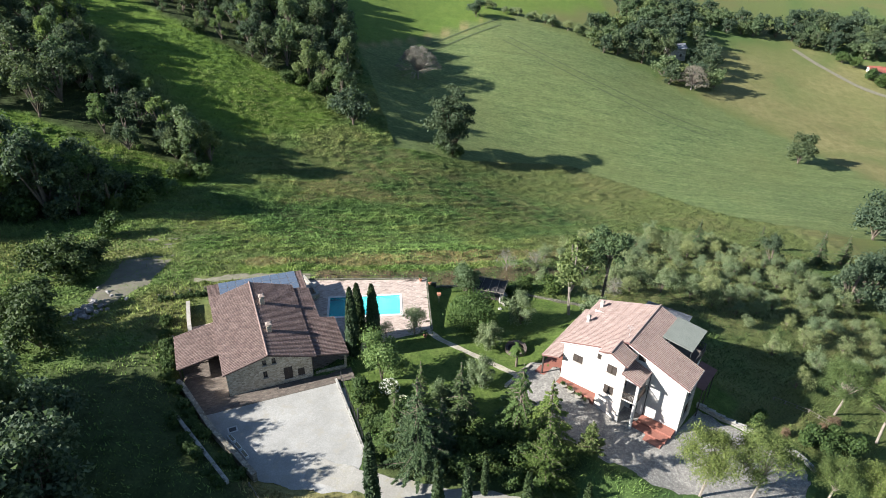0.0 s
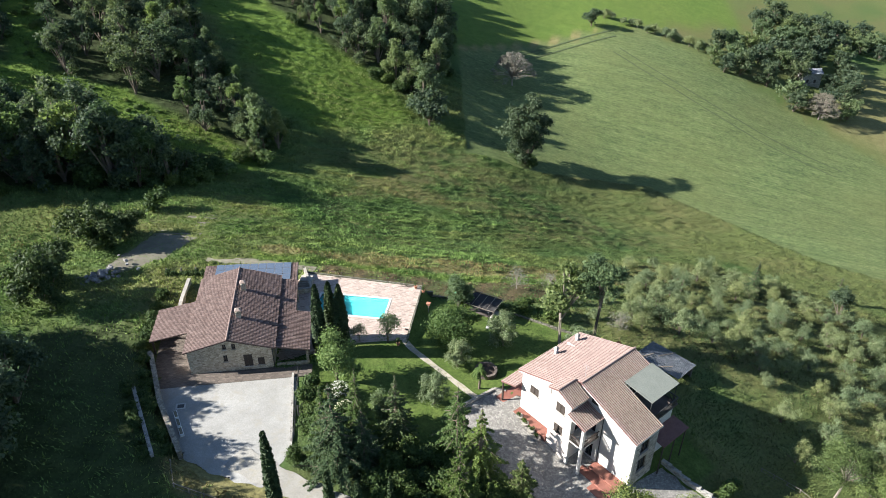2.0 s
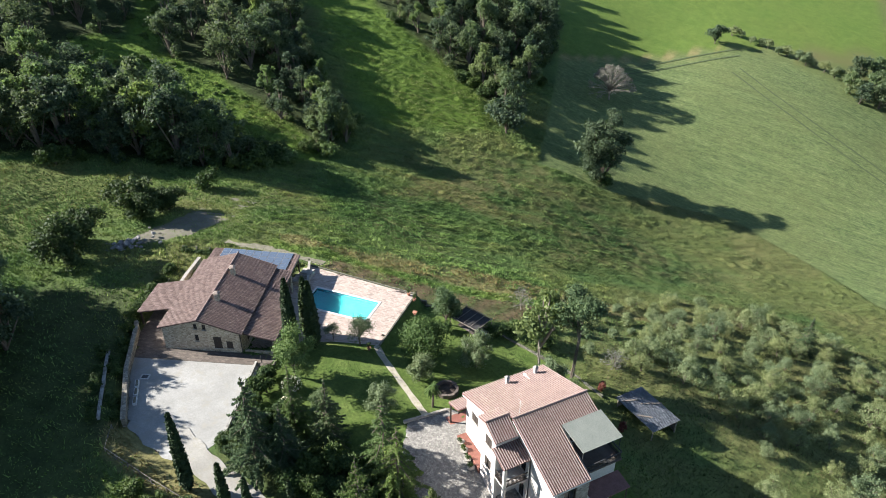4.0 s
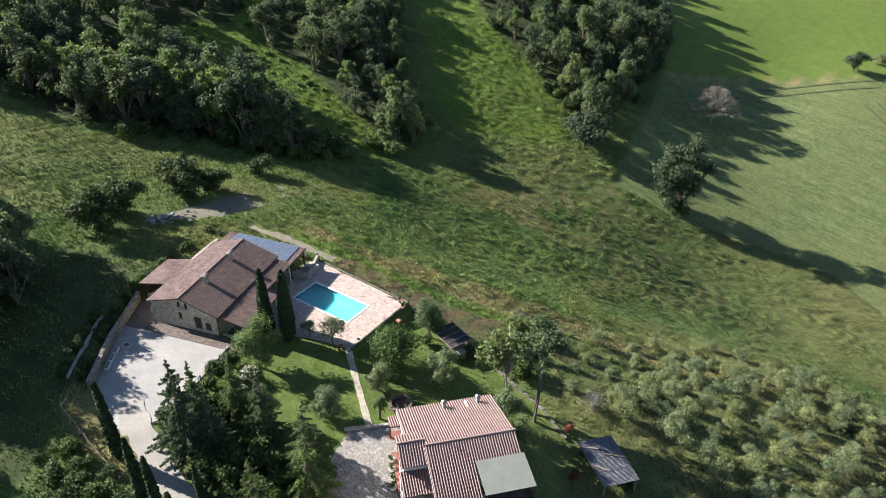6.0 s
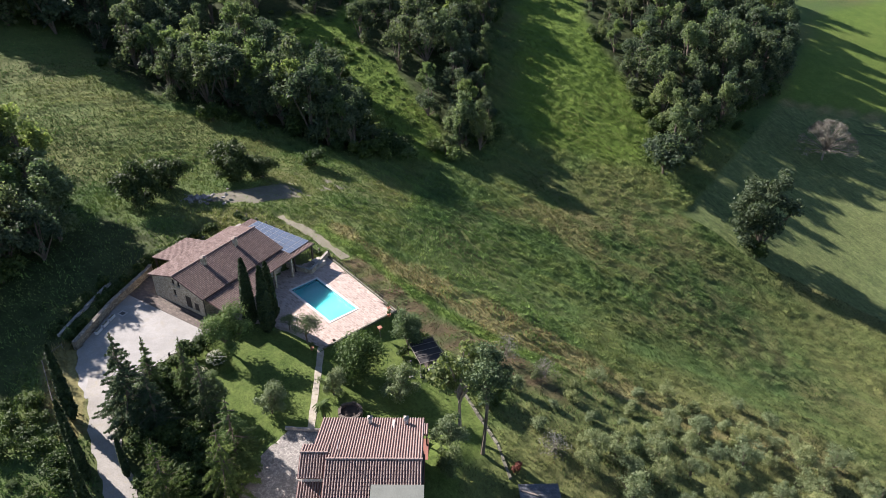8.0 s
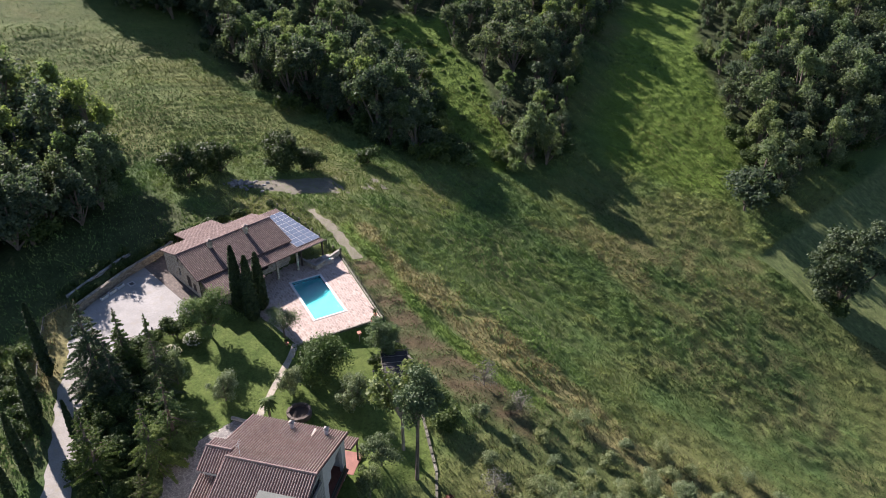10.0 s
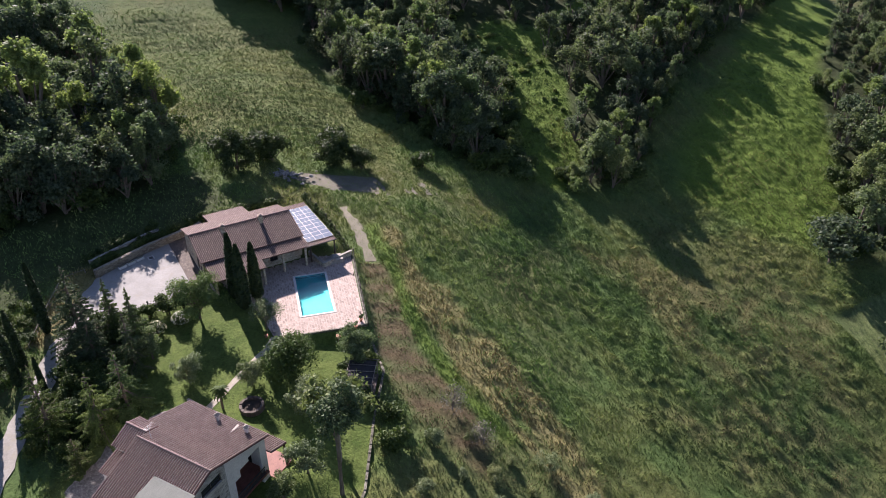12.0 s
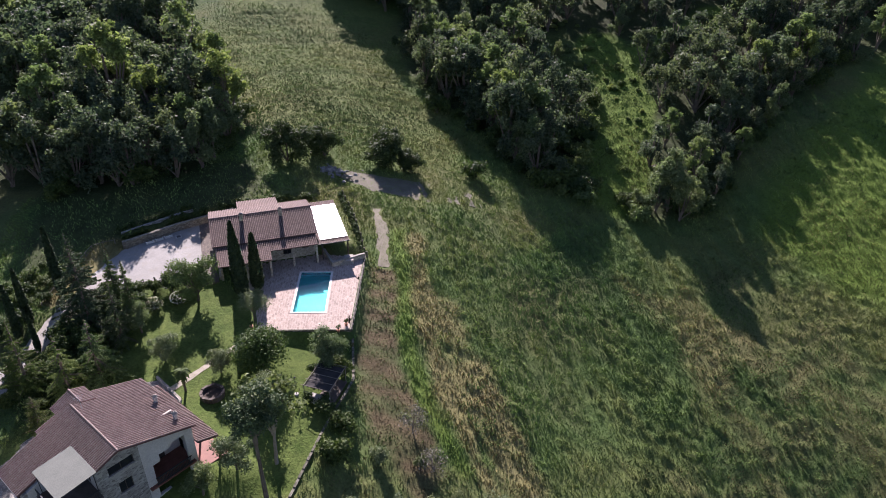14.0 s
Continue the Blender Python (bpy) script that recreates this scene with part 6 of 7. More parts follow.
def build_pergola():
    x, y = 7.3, 83.6
    z = gz(x, y)
    P = thing("pergola", Matrix.Translation((x, y, z)) @ pose(0, 0, 0, 0, 0, -14), "metal pergola with dark shade cloth over a paved corner", "pergola")
    for a in (-2.2, 2.2):
        for b in (-1.7, 1.7):
            post(P, a, b, -0.4, 2.3, 0.07, WOOD_GREY)
    for b in (-1.7, 1.7):
        part("beam", boxed(-2.4, 2.4, b - 0.03, b + 0.03, 2.302, 2.40), WOOD_GREY, P)
    for k in range(5):
        a = -2.3 + 4.6 * k / 4
        part("crossbar", boxed(a - 0.022, a + 0.022, -2.0, 2.0, 2.403, 2.45), WOOD_GREY, P)
    bm = bmesh.new()
    bmesh.ops.create_grid(bm, x_segments=12, y_segments=8, size=1)
    for v in bm.verts:
        v.co = Vector((v.co.x * 2.2, v.co.y * 1.65, 2.29 - 0.05 * abs(math.sin(v.co.x * 9))))
    r = bmesh.ops.extrude_face_region(bm, geom=bm.faces[:])
    for v in r["geom"]:
        if isinstance(v, bmesh.types.BMVert):
            v.co.z -= 0.015
    part("shade_cloth", bm, SHADE, P, "dark shade cloth")
    part("paving", boxed(-2.3, 2.3, -1.8, 1.8, -0.5, 0.06, 0.02), FLAG_DARK, P)
    part("low_wall", boxed(2.32, 2.55, -1.8, 1.8, -0.6, 0.75, 0.03), CONCRETE, P, "pale rendered low wall")
    part("counter", boxed(1.55, 2.30, -1.2, 1.4, 0.062, 0.85, 0.03), CONCRETE, P, "pale masonry counter")


build_pergola()


def build_shed():
    S = thing("shed", Matrix.Translation((32.6, 80.6, gz(32.6, 80.6))) @ pose(0, 0, 0, 0, 0, -33), "low shed with a roof of grey corrugated sheets and tarpaulin", "shed")
    for a in (-3.0, 3.0):
        for b in (-1.9, 1.9):
            post(S, a, b, -1.2, 1.75 + 0.18 * (b < 0), 0.12, WOOD_GREY)
    part("back_wall", boxed(-3.1, 3.1, 1.95, 2.02, -1.2, 1.7), WOOD_GREY, S)
    part("side_wall", boxed(-3.12, -3.05, -1.9, 1.94, -1.2, 1.7), WOOD_GREY, S)
    for k in range(7):
        bm = bmesh.new()
        x0 = -3.3 + k * 0.94
        n = 12
        rows = [[bm.verts.new((x0 + 0.98 * i / n, y, 1.98 - 0.05 * y + 0.02 * math.cos(i * math.pi) + 0.014 * (k % 2))) for i in range(n + 1)] for y in (-2.2, 0.0, 2.2)]
        for a, b in zip(rows, rows[1:]):
            for i in range(n):
                bm.faces.new((a[i], a[i + 1], b[i + 1], b[i]))
        bmesh.ops.solidify(bm, geom=bm.faces[:], thickness=0.012)
        part("roof_sheet", bm, TARP, S)
    for x, y, w, r in ((-2.0, -1.0, 1.1, 8), (0.9, -1.3, 0.9, -12), (-0.4, 1.0, 1.3, 3)):
        bm = boxed(-w, w, -0.09, 0.09, 0, 0.04)
        p = part("batten", bm, WOOD_GREY, S)
        p.matrix_basis = Matrix.Translation((x, y, 2.045 - 0.05 * y + 0.03)) @ pose(0, 0, 0, -2.9, 0, 60 + r)


build_shed()


def build_planter():
    x, y = 10.2, 70.6
    P = thing("stone_planter", Matrix.Translation((x, y, gz(x, y))), "round stone planter ring with dark soil on the lawn", "planter")
    for k in range(18):
        a0, a1 = 2 * math.pi * (k + 0.03) / 18, 2 * math.pi * (k + 0.97) / 18
        bm = bmesh.new()
        prism(bm, [(r * math.cos(a), r * math.sin(a)) for r, a in ((1.45, a0), (1.45, a1), (1.12, a1), (1.12, a0))], -0.5, 0.55 + 0.05 * math.sin(k * 2.3))
        part("stone", bm, FLAG_DARK, P)
    bm = bmesh.new()
    bmesh.ops.create_cone(bm, cap_ends=True, segments=20, radius1=1.13, radius2=1.13, depth=0.4)
    part("soil", bm, surface("dark_soil", (0.04, 0.03, 0.022), (0.08, 0.06, 0.045), 3, 0.95), P)


build_planter()


def rock(rng, s):
    bm = bmesh.new()
    bmesh.ops.create_icosphere(bm, subdivisions=1, radius=s)
    for v in bm.verts:
        v.co *= rng.uniform(0.7, 1.2)
        v.co.z *= 0.65
    return bm


def build_rubble():
    rng = random.Random(8)
    R = thing("rubble_heap", Matrix.Translation((-47.6, 72.6, gz(-47.6, 72.6))) @ pose(0, 0, 0, 0, 0, 75), "heap of grey building rubble and blocks", "rubble")
    protos = []
    for k in range(8):
        bm = rock(rng, 0.36) if k % 2 else boxed(-0.4, 0.4, -0.2, 0.2, -0.12, 0.12, 0.03)
        me = bpy.data.meshes.new("stone")
        bm.to_mesh(me)
        bm.free()
        me.materials.append(RUBBLE)
        protos.append(me)
    for k in range(120):
        x, y = rng.gauss(0, 2.3), rng.gauss(0, 1.1)
        o = new("stone", protos[k % 8])
        o.parent = R
        top = max(0, 0.9 - 0.25 * abs(x) - 0.5 * abs(y))
        o.matrix_basis = Matrix.Translation((x, y, rng.uniform(0, top) + 0.05)) @ pose(0, 0, 0, rng.uniform(-40, 40), rng.uniform(-40, 40), rng.uniform(0, 360)) @ Matrix.Diagonal((s := rng.uniform(0.6, 1.3), s, s, 1))


build_rubble()


def build_small():
    m = thing("drain_cover", Matrix.Translation((-22.5, 54.1, 0.915)) @ pose(0, 0, 0, 0, 0, 25), "dark drain grate in a pale concrete frame", "drain")
    bm = bmesh.new()
    for a in ((-0.55, 0.55, -0.45, -0.3), (-0.55, 0.55, 0.3, 0.45), (-0.55, -0.38, -0.3, 0.3), (0.38, 0.55, -0.3, 0.3)):
        box(bm, *a, -0.05, 0.06)
    part("frame", bm, CONCRETE, m)
    part("plate", boxed(-0.38, 0.38, -0.3, 0.3, -0.05, 0.03), IRON, m)
    for k, t in enumerate((0.22, 0.32, 0.42)):
        p = Vector((-18.6, 48.4)).lerp(Vector((-28.4, 59.0)), t)
        o = thing("planter_trough", Matrix.Translation((p.x + 0.55, p.y - 0.25, 0.9)) @ pose(0, 0, 0, 0, 0, 133), "white concrete planter trough by the wall", "planter", "troughs along the wall")
        part("trough", boxed(-0.6, 0.6, -0.22, 0.22, 0, 0.4, 0.03), WHITE_PAINT, o)
        part("soil", boxed(-0.52, 0.52, -0.15, 0.15, 0.402, 0.42), DIRT, o)
    for x, y in ((-1.8, 71.9), (-1.6, 83.6), (-3.0, 84.4)):
        o = thing("flower_pot", Matrix.Translation((x, y, 0.11 if y > 73 else gz(x, y))), "terracotta flower pot with a small plant", "pot", "pots round the terrace")
        bm = bmesh.new()
        tube(bm, [(0, 0, 0), (0, 0, 0.28), (0, 0, 0.32), (0, 0, 0.42)], [0.15, 0.22, 0.26, 0.26], 10)
        part("pot", bm, TERRACOTTA, o)
        a, b = bush(77, 0.9, 0.45, 0.07, LEAF_BUSH, 5, 160)
        for me in (a, b):
            me.transform(Matrix.Translation((0, 0, 0.4)))
        part("stem", a, None, o)
        part("leaves", b, None, o)
    x, y = 8.6, 80.3
    o = thing("garden_lamp", Matrix.Translation((x, y, gz(x, y))), "thin dark garden lamp post with a pale foot", "lamp")
    bm = bmesh.new()
    tube(bm, [(0, 0, 0.1), (0, 0, 2.6)], [0.045, 0.035], 8)
    part("pole", bm, IRON, o)
    bm = bmesh.new()
    tube(bm, [(0, 0, -0.1), (0, 0, 0.14)], [0.3, 0.26], 12)
    part("foot", bm, CONCRETE, o)
    bm = bmesh.new()
    tube(bm, [(0, 0, 2.6), (0, 0, 2.7), (0, 0, 2.8)], [0.06, 0.16, 0.05], 10)
    part("lamp_head", bm, IRON, o)
    b = thing("bird_house", Matrix.Translation((-0.2, 81.2, gz(-0.2, 81.2))), "small orange bird house on a post at the terrace corner", "bird house")
    post(b, 0, 0, -0.1, 1.3, 0.07, WOOD_GREY)
    part("house", boxed(-0.22, 0.22, -0.18, 0.18, 1.302, 1.6, 0.01), TERRACOTTA, b)
    part("roof", boxed(-0.3, 0.3, -0.26, 0.26, 1.603, 1.66, 0.01), TERRACOTTA, b)
    for k in range(4):
        q = villa(-6.2 + 1.1 * k, -2.6 - 0.15 * k)
        o = thing("flower_bowl", Matrix.Translation((q.x, q.y, gz(q.x, q.y) + 0.05)), "grey stone bowl with plants by the villa wall", "planter", "bowls along the villa wall")
        bm = bmesh.new()
        tube(bm, [(0, 0, 0), (0, 0, 0.25), (0, 0, 0.38)], [0.18, 0.42, 0.45], 12)
        part("bowl", bm, STONE_SLAB, o)
        a, c = bush(80 + k, 0.7, 0.5, 0.07, LEAF_BUSH, 5, 160)
        for me in (a, c):
            me.transform(Matrix.Translation((0, 0, 0.3)))
        part("stem", a, None, o)
        part("leaves", c, None, o)



build_small()


# ---- woods ----
def near_line(x, y, line):
    return float(along(np.array([x]), np.array([y]), line)[0])


def within(x, y, poly):
    return float(inside(np.array([x]), np.array([y]), poly)[0])


def wood(poly, gap, seed, sizes, label, group, limit=300, keep=None):
    for k, (x, y) in enumerate(scatter(poly, gap, seed, keep, limit)):
        v = RNG.randrange(6)
        s = RNG.uniform(*sizes) * (1.25 if RNG.random() < 0.2 else 1.0)
        s = min(s, (0.43 * near_line(x, y, WOOD_LEE) + 1.8) / 12.5)
        s = min(s, (0.60 * near_line(x, y, YARD_SUN) - 0.6) / 12)
        if within(x, y, SUN_GAP) > 0:
            s = min(s, RNG.uniform(0.3, 0.5))
        if within(x, y, LOW_TREES) > 0:
            s = min(s, RNG.uniform(0.36, 0.58))
        off = min(near_line(x, y, CLEARING), near_line(x, y, GLADE) + 1)
        sunward = y < np.interp(-x, (60, 83, 92, 104, 118, 138), (130, 134, 136.8, 135, 137, 140))
        open_by = off < 11
        s *= 0.55 if sunward and off < 12 else 0.8 if open_by else 1.0
        pick = RNG.random()
        if pick < 0.12:
            plant(("wood_ash", v % 2), lambda: broadleaf(46 + v % 2, 15, 4.0, 0.21, LEAF_ASH, clumps=64, count=4300, low=0.08, lobes=5), x, y, s, label="tall bright green ash tree in a dense wood", group=group, name="ash_tree")
        elif pick < (0.5 if open_by else 0.36):
            plant(("wood_light", v % 3), lambda: broadleaf(40 + v % 3, 12, 4.2, 0.205, LEAF_LIGHT, clumps=64, count=4200, low=0.06, lobes=5), x, y, s, label="light green broadleaved tree in a dense wood", group=group, name="ash_tree")
        else:
            plant(("wood", v), lambda: broadleaf(20 + v, 12.5, 4.5, 0.215, LEAF_OAK, clumps=68, count=3100, low=0.05, lobes=5), x, y, s, label=label if v < 3 else label.replace("oak", "elm"), group=group, name="oak_tree" if v < 3 else "elm_tree")


def far_tree(k, x, y, s, **words):
    if k % 3 == 0:
        plant(("far_light", k % 2), lambda: broadleaf(50 + k % 2, 9, 4.4, 0.30, LEAF_LIGHT, clumps=40, count=1700, low=0.0), x, y, s, **words)
    else:
        plant(("far_dark", k % 4), lambda: broadleaf(54 + k % 4, 9.5, 4.6, 0.30, LEAF_OAK, clumps=40, count=1800, low=0.0), x, y, s, **words)


YARD_SUN = [(-19.8, 62.5), (-16.5, 58.5), (-11.2, 54.5), (-12, 49.5), (-14.5, 44.5)]  # where the yard begins to lie in the sun
LOW_TREES = [(-54, 113), (-50, 134), (-60, 136), (-80, 134), (-77, 126), (-68, 116)]  # a low stretch of the wood's edge
WOOD_FAR = [(-185, 58), (-152, 80), (-131, 86), (-112, 89), (-125, 98), (-185, 98)]
BEYOND = [(-200, 40), (-163, 52), (-147, 62), (-140, 74), (-152, 82), (-200, 70)]  # uphill of the pasture, out of view: trees added to shade it


def open_wood(x, y):
    return x > -165 and y < 235 and near_line(x, y, CLEARING) > 6.0 and near_line(x, y, GLADE) > 4.5


DENSE = [(-37, 50.5), (-52, 52.5), (-57, 44), (-52, 26), (-36, 22), (-34.5, 34), (-35.5, 44)]
wood(DENSE, 4.0, 7, (0.85, 1.1), "tall dark oak tree at the dense wood's edge", "trees of the wood by the lane", 60)
wood(WOOD_WEST, 5.6, 1, (0.85, 1.2), "dark oak tree in the dense wood by the lane", "trees of the wood by the lane", 100, lambda x, y: y > 14 and x > -130 and within(x, y, DENSE) < 0 and x < -33)
for k, (x, y) in enumerate(scatter([(-66, 14), (-130, 14), (-170, -30), (-150, -60), (-70, -60)], 7.0, 5, None, 90)):
    far_tree(k, x, y, RNG.uniform(1.2, 1.6), label="dark oak tree deep in the wood by the lane", group="trees of the wood by the lane", name="oak_tree")
for k, (x, y) in enumerate(scatter([(-58, 113), (-52, 134), (-62, 137), (-96, 133), (-94, 122), (-74, 113)], 3.4, 6, lambda x, y: near_line(x, y, CLEARING) > 7.5, 56)):
    v = k % 3
    if k % 2:
        plant(("brake", v), lambda: bush(64 + v, 2.6, 2.2, 0.19, LEAF_ASH, 9, 1500), x, y, RNG.uniform(0.8, 1.6), label="bright green undergrowth in an opening of the wood", category="bush", group="undergrowth in the wood", name="undergrowth")
    else:
        plant(("thicket", v), lambda: bush(60 + v, 3.6, 2.6, 0.19, LEAF_BUSH, 10, 1800), x, y, RNG.uniform(0.7, 1.3), label="dense green thicket at the edge of the wood", category="bush", group="thickets at the wood's edge", name="thicket")
LEE_EDGE = [(-52.5, 140), (-56, 147), (-65, 153), (-76, 161), (-87, 171), (-103, 185), (-112, 180), (-96, 165), (-80, 153), (-68, 145), (-58, 138)]
LOW_EDGE = [(-63, 110), (-58, 123), (-53, 137), (-60, 139), (-66, 125), (-72, 113), (-80, 108), (-100, 92), (-104, 84), (-79, 102)]
wood(LEE_EDGE, 4.3, 12, (0.8, 1.1), "dark oak tree at the upper edge of the wood", "trees of the wood on the slope", 46, open_wood)
wood(LOW_EDGE, 4.3, 13, (0.8, 1.15), "dark oak tree at the lower edge of the wood", "trees of the wood on the slope", 34, open_wood)
wood(WOOD_NORTH, 6.4, 2, (0.8, 1.3), "dark oak tree in the dense wood on the slope", "trees of the wood on the slope", 125, lambda x, y: open_wood(x, y) and within(x, y, LEE_EDGE) < 0 and within(x, y, LOW_EDGE) < 0)
for k, (x, y) in enumerate(scatter(BEYOND, 6.0, 15, None, 40)):
    far_tree(k, x, y, RNG.uniform(1.3, 1.7), label="tall dark oak tree added out of view to shade the pasture", group="trees uphill of the pasture", name="elm_tree")
wood(WOOD_FAR, 5.2, 14, (0.95, 1.2), "dark oak tree in the wood above the pasture", "trees of the wood on the slope", 38)
wood(WOOD_STRIP, 4.7, 3, (0.8, 1.15), "dark oak tree in the belt of trees between the fields", "trees between the fields", 120)
# the tallest along the lower edge stand in the sun
EDGE_ROW = ((-112.0, 87.5, 0.95), (-107.5, 90.5, 1.0), (-104.0, 93.5, 0.9), (-100.4, 94.4, 0.95), (-97.0, 99.0, 1.15), (-92.5, 99.0, 1.0), (-89.0, 103.5, 1.2), (-85.5, 103.0, 1.0), (-81.5, 109.0, 1.3), (-77.0, 107.0, 1.18), (-73.5, 111.5, 1.1), (-69.5, 109.5, 0.95), (-66.0, 112.0, 0.85))
for k, (x, y, s) in enumerate(EDGE_ROW):
    if k % 3 == 2:
        plant(("wood", k % 6), None, x, y, s * 1.25, label="tall dark oak tree in the row along the wood's edge", group="trees of the wood on the slope", name="oak_tree")
    else:
        plant(("wood_ash", k % 2), None, x, y, s, label="tall bright green ash tree at the wood's edge", group="trees of the wood on the slope", name="ash_tree")
for x, y, s in ((-56.5, 139.2, 1.05), (-52.6, 141.5, 0.8)):
    plant(("wood_light", 1), None, x, y, s, label="pale green tree at the point of the wood", group="trees of the wood on the slope", name="ash_tree")
# bright undergrowth in the openings
for k in range(84):
    line = (CLEARING, GLADE, ((-100, 135), (-148, 118)))[k % 3]
    i = RNG.randrange(len(line) - 1)
    t = RNG.random()
    x, y = (line[i][0] + (line[i + 1][0] - line[i][0]) * t + RNG.gauss(0, 3.4), line[i][1] + (line[i + 1][1] - line[i][1]) * t + RNG.gauss(0, 3.4))
    plant(("brake", k % 3), lambda: bush(64 + k % 3, 2.6, 2.2, 0.19, LEAF_ASH, 9, 1500), x, y, RNG.uniform(0.22, 0.6), label="bright green undergrowth in an opening of the wood", category="bush", group="undergrowth in the wood", name="undergrowth")
# undergrowth along the edges of the woods
for poly, n in ((WOOD_NORTH, 46), (WOOD_WEST, 34), (WOOD_STRIP, 24)):
    rng_e = random.Random(n)
    for k in range(n):
        i = rng_e.randrange(len(poly))
        (ax, ay), (bx, by) = poly[i], poly[(i + 1) % len(poly)]
        t = rng_e.random()
        x, y = ax + (bx - ax) * t + rng_e.gauss(0, 1.6), ay + (by - ay) * t + rng_e.gauss(0, 1.6)
        if x > -150 and 25 < y < 235:
            v = k % 3
            plant(("thicket", v), lambda: bush(60 + v, 3.6, 2.6, 0.19, LEAF_BUSH, 10, 1800), x, y, rng_e.uniform(0.6, 1.3), label="dense green thicket at the edge of the wood", category="bush", group="thickets at the wood's edge", name="thicket")

# single trees in and round the fields
plant("lone", lambda: broadleaf(101, 19, 7.0, 0.24, LEAF_ELM, clumps=64, count=13000, low=0.03), 1.0, 175.5, label="large single oak tree at the edge of the crop field", name="oak_tree")
plant("s1410", lambda: broadleaf(102, 10.7, 6.4, 0.26, LEAF_OAK, clumps=34, count=6000, low=0.04), 115.5, 212.3, label="round dark tree standing alone in the crop field", name="oak_tree")
plant("s1410", None, 107.1, 150.9, 1.2, label="big dark tree at the lower edge of the field", name="oak_tree")
plant("smalln", lambda: broadleaf(103, 6.6, 3.6, 0.22, LEAF_OAK, clumps=14, count=2400, low=0.15), 9.5, 287.3, label="small dark tree by the field track", name="oak_tree")
plant(("thicket", 0), None, -0.6, 173.4, 1.0, label="thicket at the foot of the large oak", category="bush", name="thicket")
plant(("thicket", 2), None, 2.6, 174.2, 1.0, label="thicket at the foot of the large oak", category="bush", name="thicket")
plant("smalln", None, -25.4, 175.3, 1.35, label="bushy tree at the foot of the grassy slope", name="oak_tree")


def bare_tree(seed, h, r, boughs=110, twigs=9000):
    rng = np.random.default_rng(seed)
    lines = [([(0, 0, -0.4), (0, 0, h * 0.3)], [0.03 * h, 0.024 * h])]
    for k in range(boughs):
        a, f = rng.uniform(0, 6.28), rng.uniform(0.1, 1.0) ** 0.7
        tip = (math.cos(a) * r * f, math.sin(a) * r * f, h * (1.0 - 0.68 * f * f) + rng.normal(0, 0.3))
        lines.append(([(0, 0, h * 0.26), (tip[0] * 0.5, tip[1] * 0.5, h * 0.3 + (tip[2] - h * 0.3) * 0.65), tip], [0.008 * h, 0.006 * h, 0.002 * h]))
    cl = [(l[0][2][0], l[0][2][1], l[0][2][2], 0.9, 0.9, 0.7) for l in lines[1:]]
    co, q = clump_leaves(cl, twigs, 0.2, rng, slim=0.16)
    return trunk_mesh("trunk", lines, BARK_PALE), quick_mesh("crown", co, q, LEAF_GREY)


plant("bare", lambda: bare_tree(5, 10.0, 7.4, 130, 11000), -10.4, 220.4, label="grey leafless tree on the edge of the field", name="bare_tree")
plant("bare", None, 92.5, 262.0, 0.9, label="grey leafless tree beside the clump of trees", name="bare_tree")
# trees behind the farmhouse
for x, y, s in ((-48.9, 65.0, 0.95), (-53.6, 71.0, 0.80), (-55.2, 82.6, 0.92), (-53.6, 88.0, 0.62)):
    plant(("walnut", int(x) % 2), lambda: broadleaf(110 + int(x) % 2, 8.8, 4.8, 0.2, LEAF_FRUIT, clumps=40, count=8000, low=0.04), x, y, s, label="round dark green fruit tree in rough grass", group="fruit trees behind the farmhouse", name="fruit_tree")
plant(("thicket", 0), None, -57.0, 100.4, 1.1, label="small round shrub at the end of the gravel track", category="bush", name="shrub")
plant(("thicket", 1), None, -86.5, 91.0, 1.2, label="low spreading shrub in the rough pasture", category="bush", name="shrub")

# ---- garden ----
# cypresses
for x, y, h in ((-10.7, 67.5, 11.0), (-10.3, 70.4, 9.5), (-8.2, 68.8, 10.6)):
    plant(("cypress", h), lambda: cypress(int(h * 10), h, 0.85), x, y, 1.0, label="tall slender dark cypress beside the pool", group="cypresses by the pool", name="cypress", z=0.0)
for k, (x, y, h) in enumerate(((-5.8, 44.2, 10.9), (0.6, 43.2, 9.0), (3.4, 43.4, 8.6), (9.0, 42.6, 9.4), (14.5, 42.2, 9.0), (5.3, 46.9, 5.8))):
    plant(("drive_cypress", k % 3), lambda: cypress(200 + k, 9.5, 0.52), x, y, h / 9.5, label="tall slender dark cypress along the drive", group="cypresses along the drive", name="cypress")
# conifers between the drive and the lawn
plant("fir_a", lambda: conifer(1, 12.0, 3.9, LEAF_FIR, 0.15, 24, 0.15), -1.6, 49.8, 1.10, label="broad dark spruce between drive and lawn", name="fir_tree")
plant("fir_a", None, 0.8, 51.6, 0.74, label="dark spruce between drive and lawn", name="fir_tree")
plant("fir_b", lambda: conifer(2, 11.0, 2.4, LEAF_CEDAR, 0.12, 30, 0.12), -4.2, 52.9, 0.84, label="light green feathery conifer at the lawn's edge", name="fir_tree")
plant("fir_b", None, -1.6, 56.2, 0.87, label="light green feathery conifer at the lawn's edge", name="fir_tree")
plant("fir_c", lambda: conifer(3, 9.0, 2.6, LEAF_FIR, 0.14, 20, 0.2), 2.8, 56.6, 1.05, label="dark spruce on the lawn", name="fir_tree")
plant("cedar", lambda: conifer(4, 8.0, 3.3, LEAF_CEDAR, 0.12, 15, 0.5, -0.3), 9.6, 57.0, 1.2, label="weeping cedar with drooping light branches", name="cedar_tree")
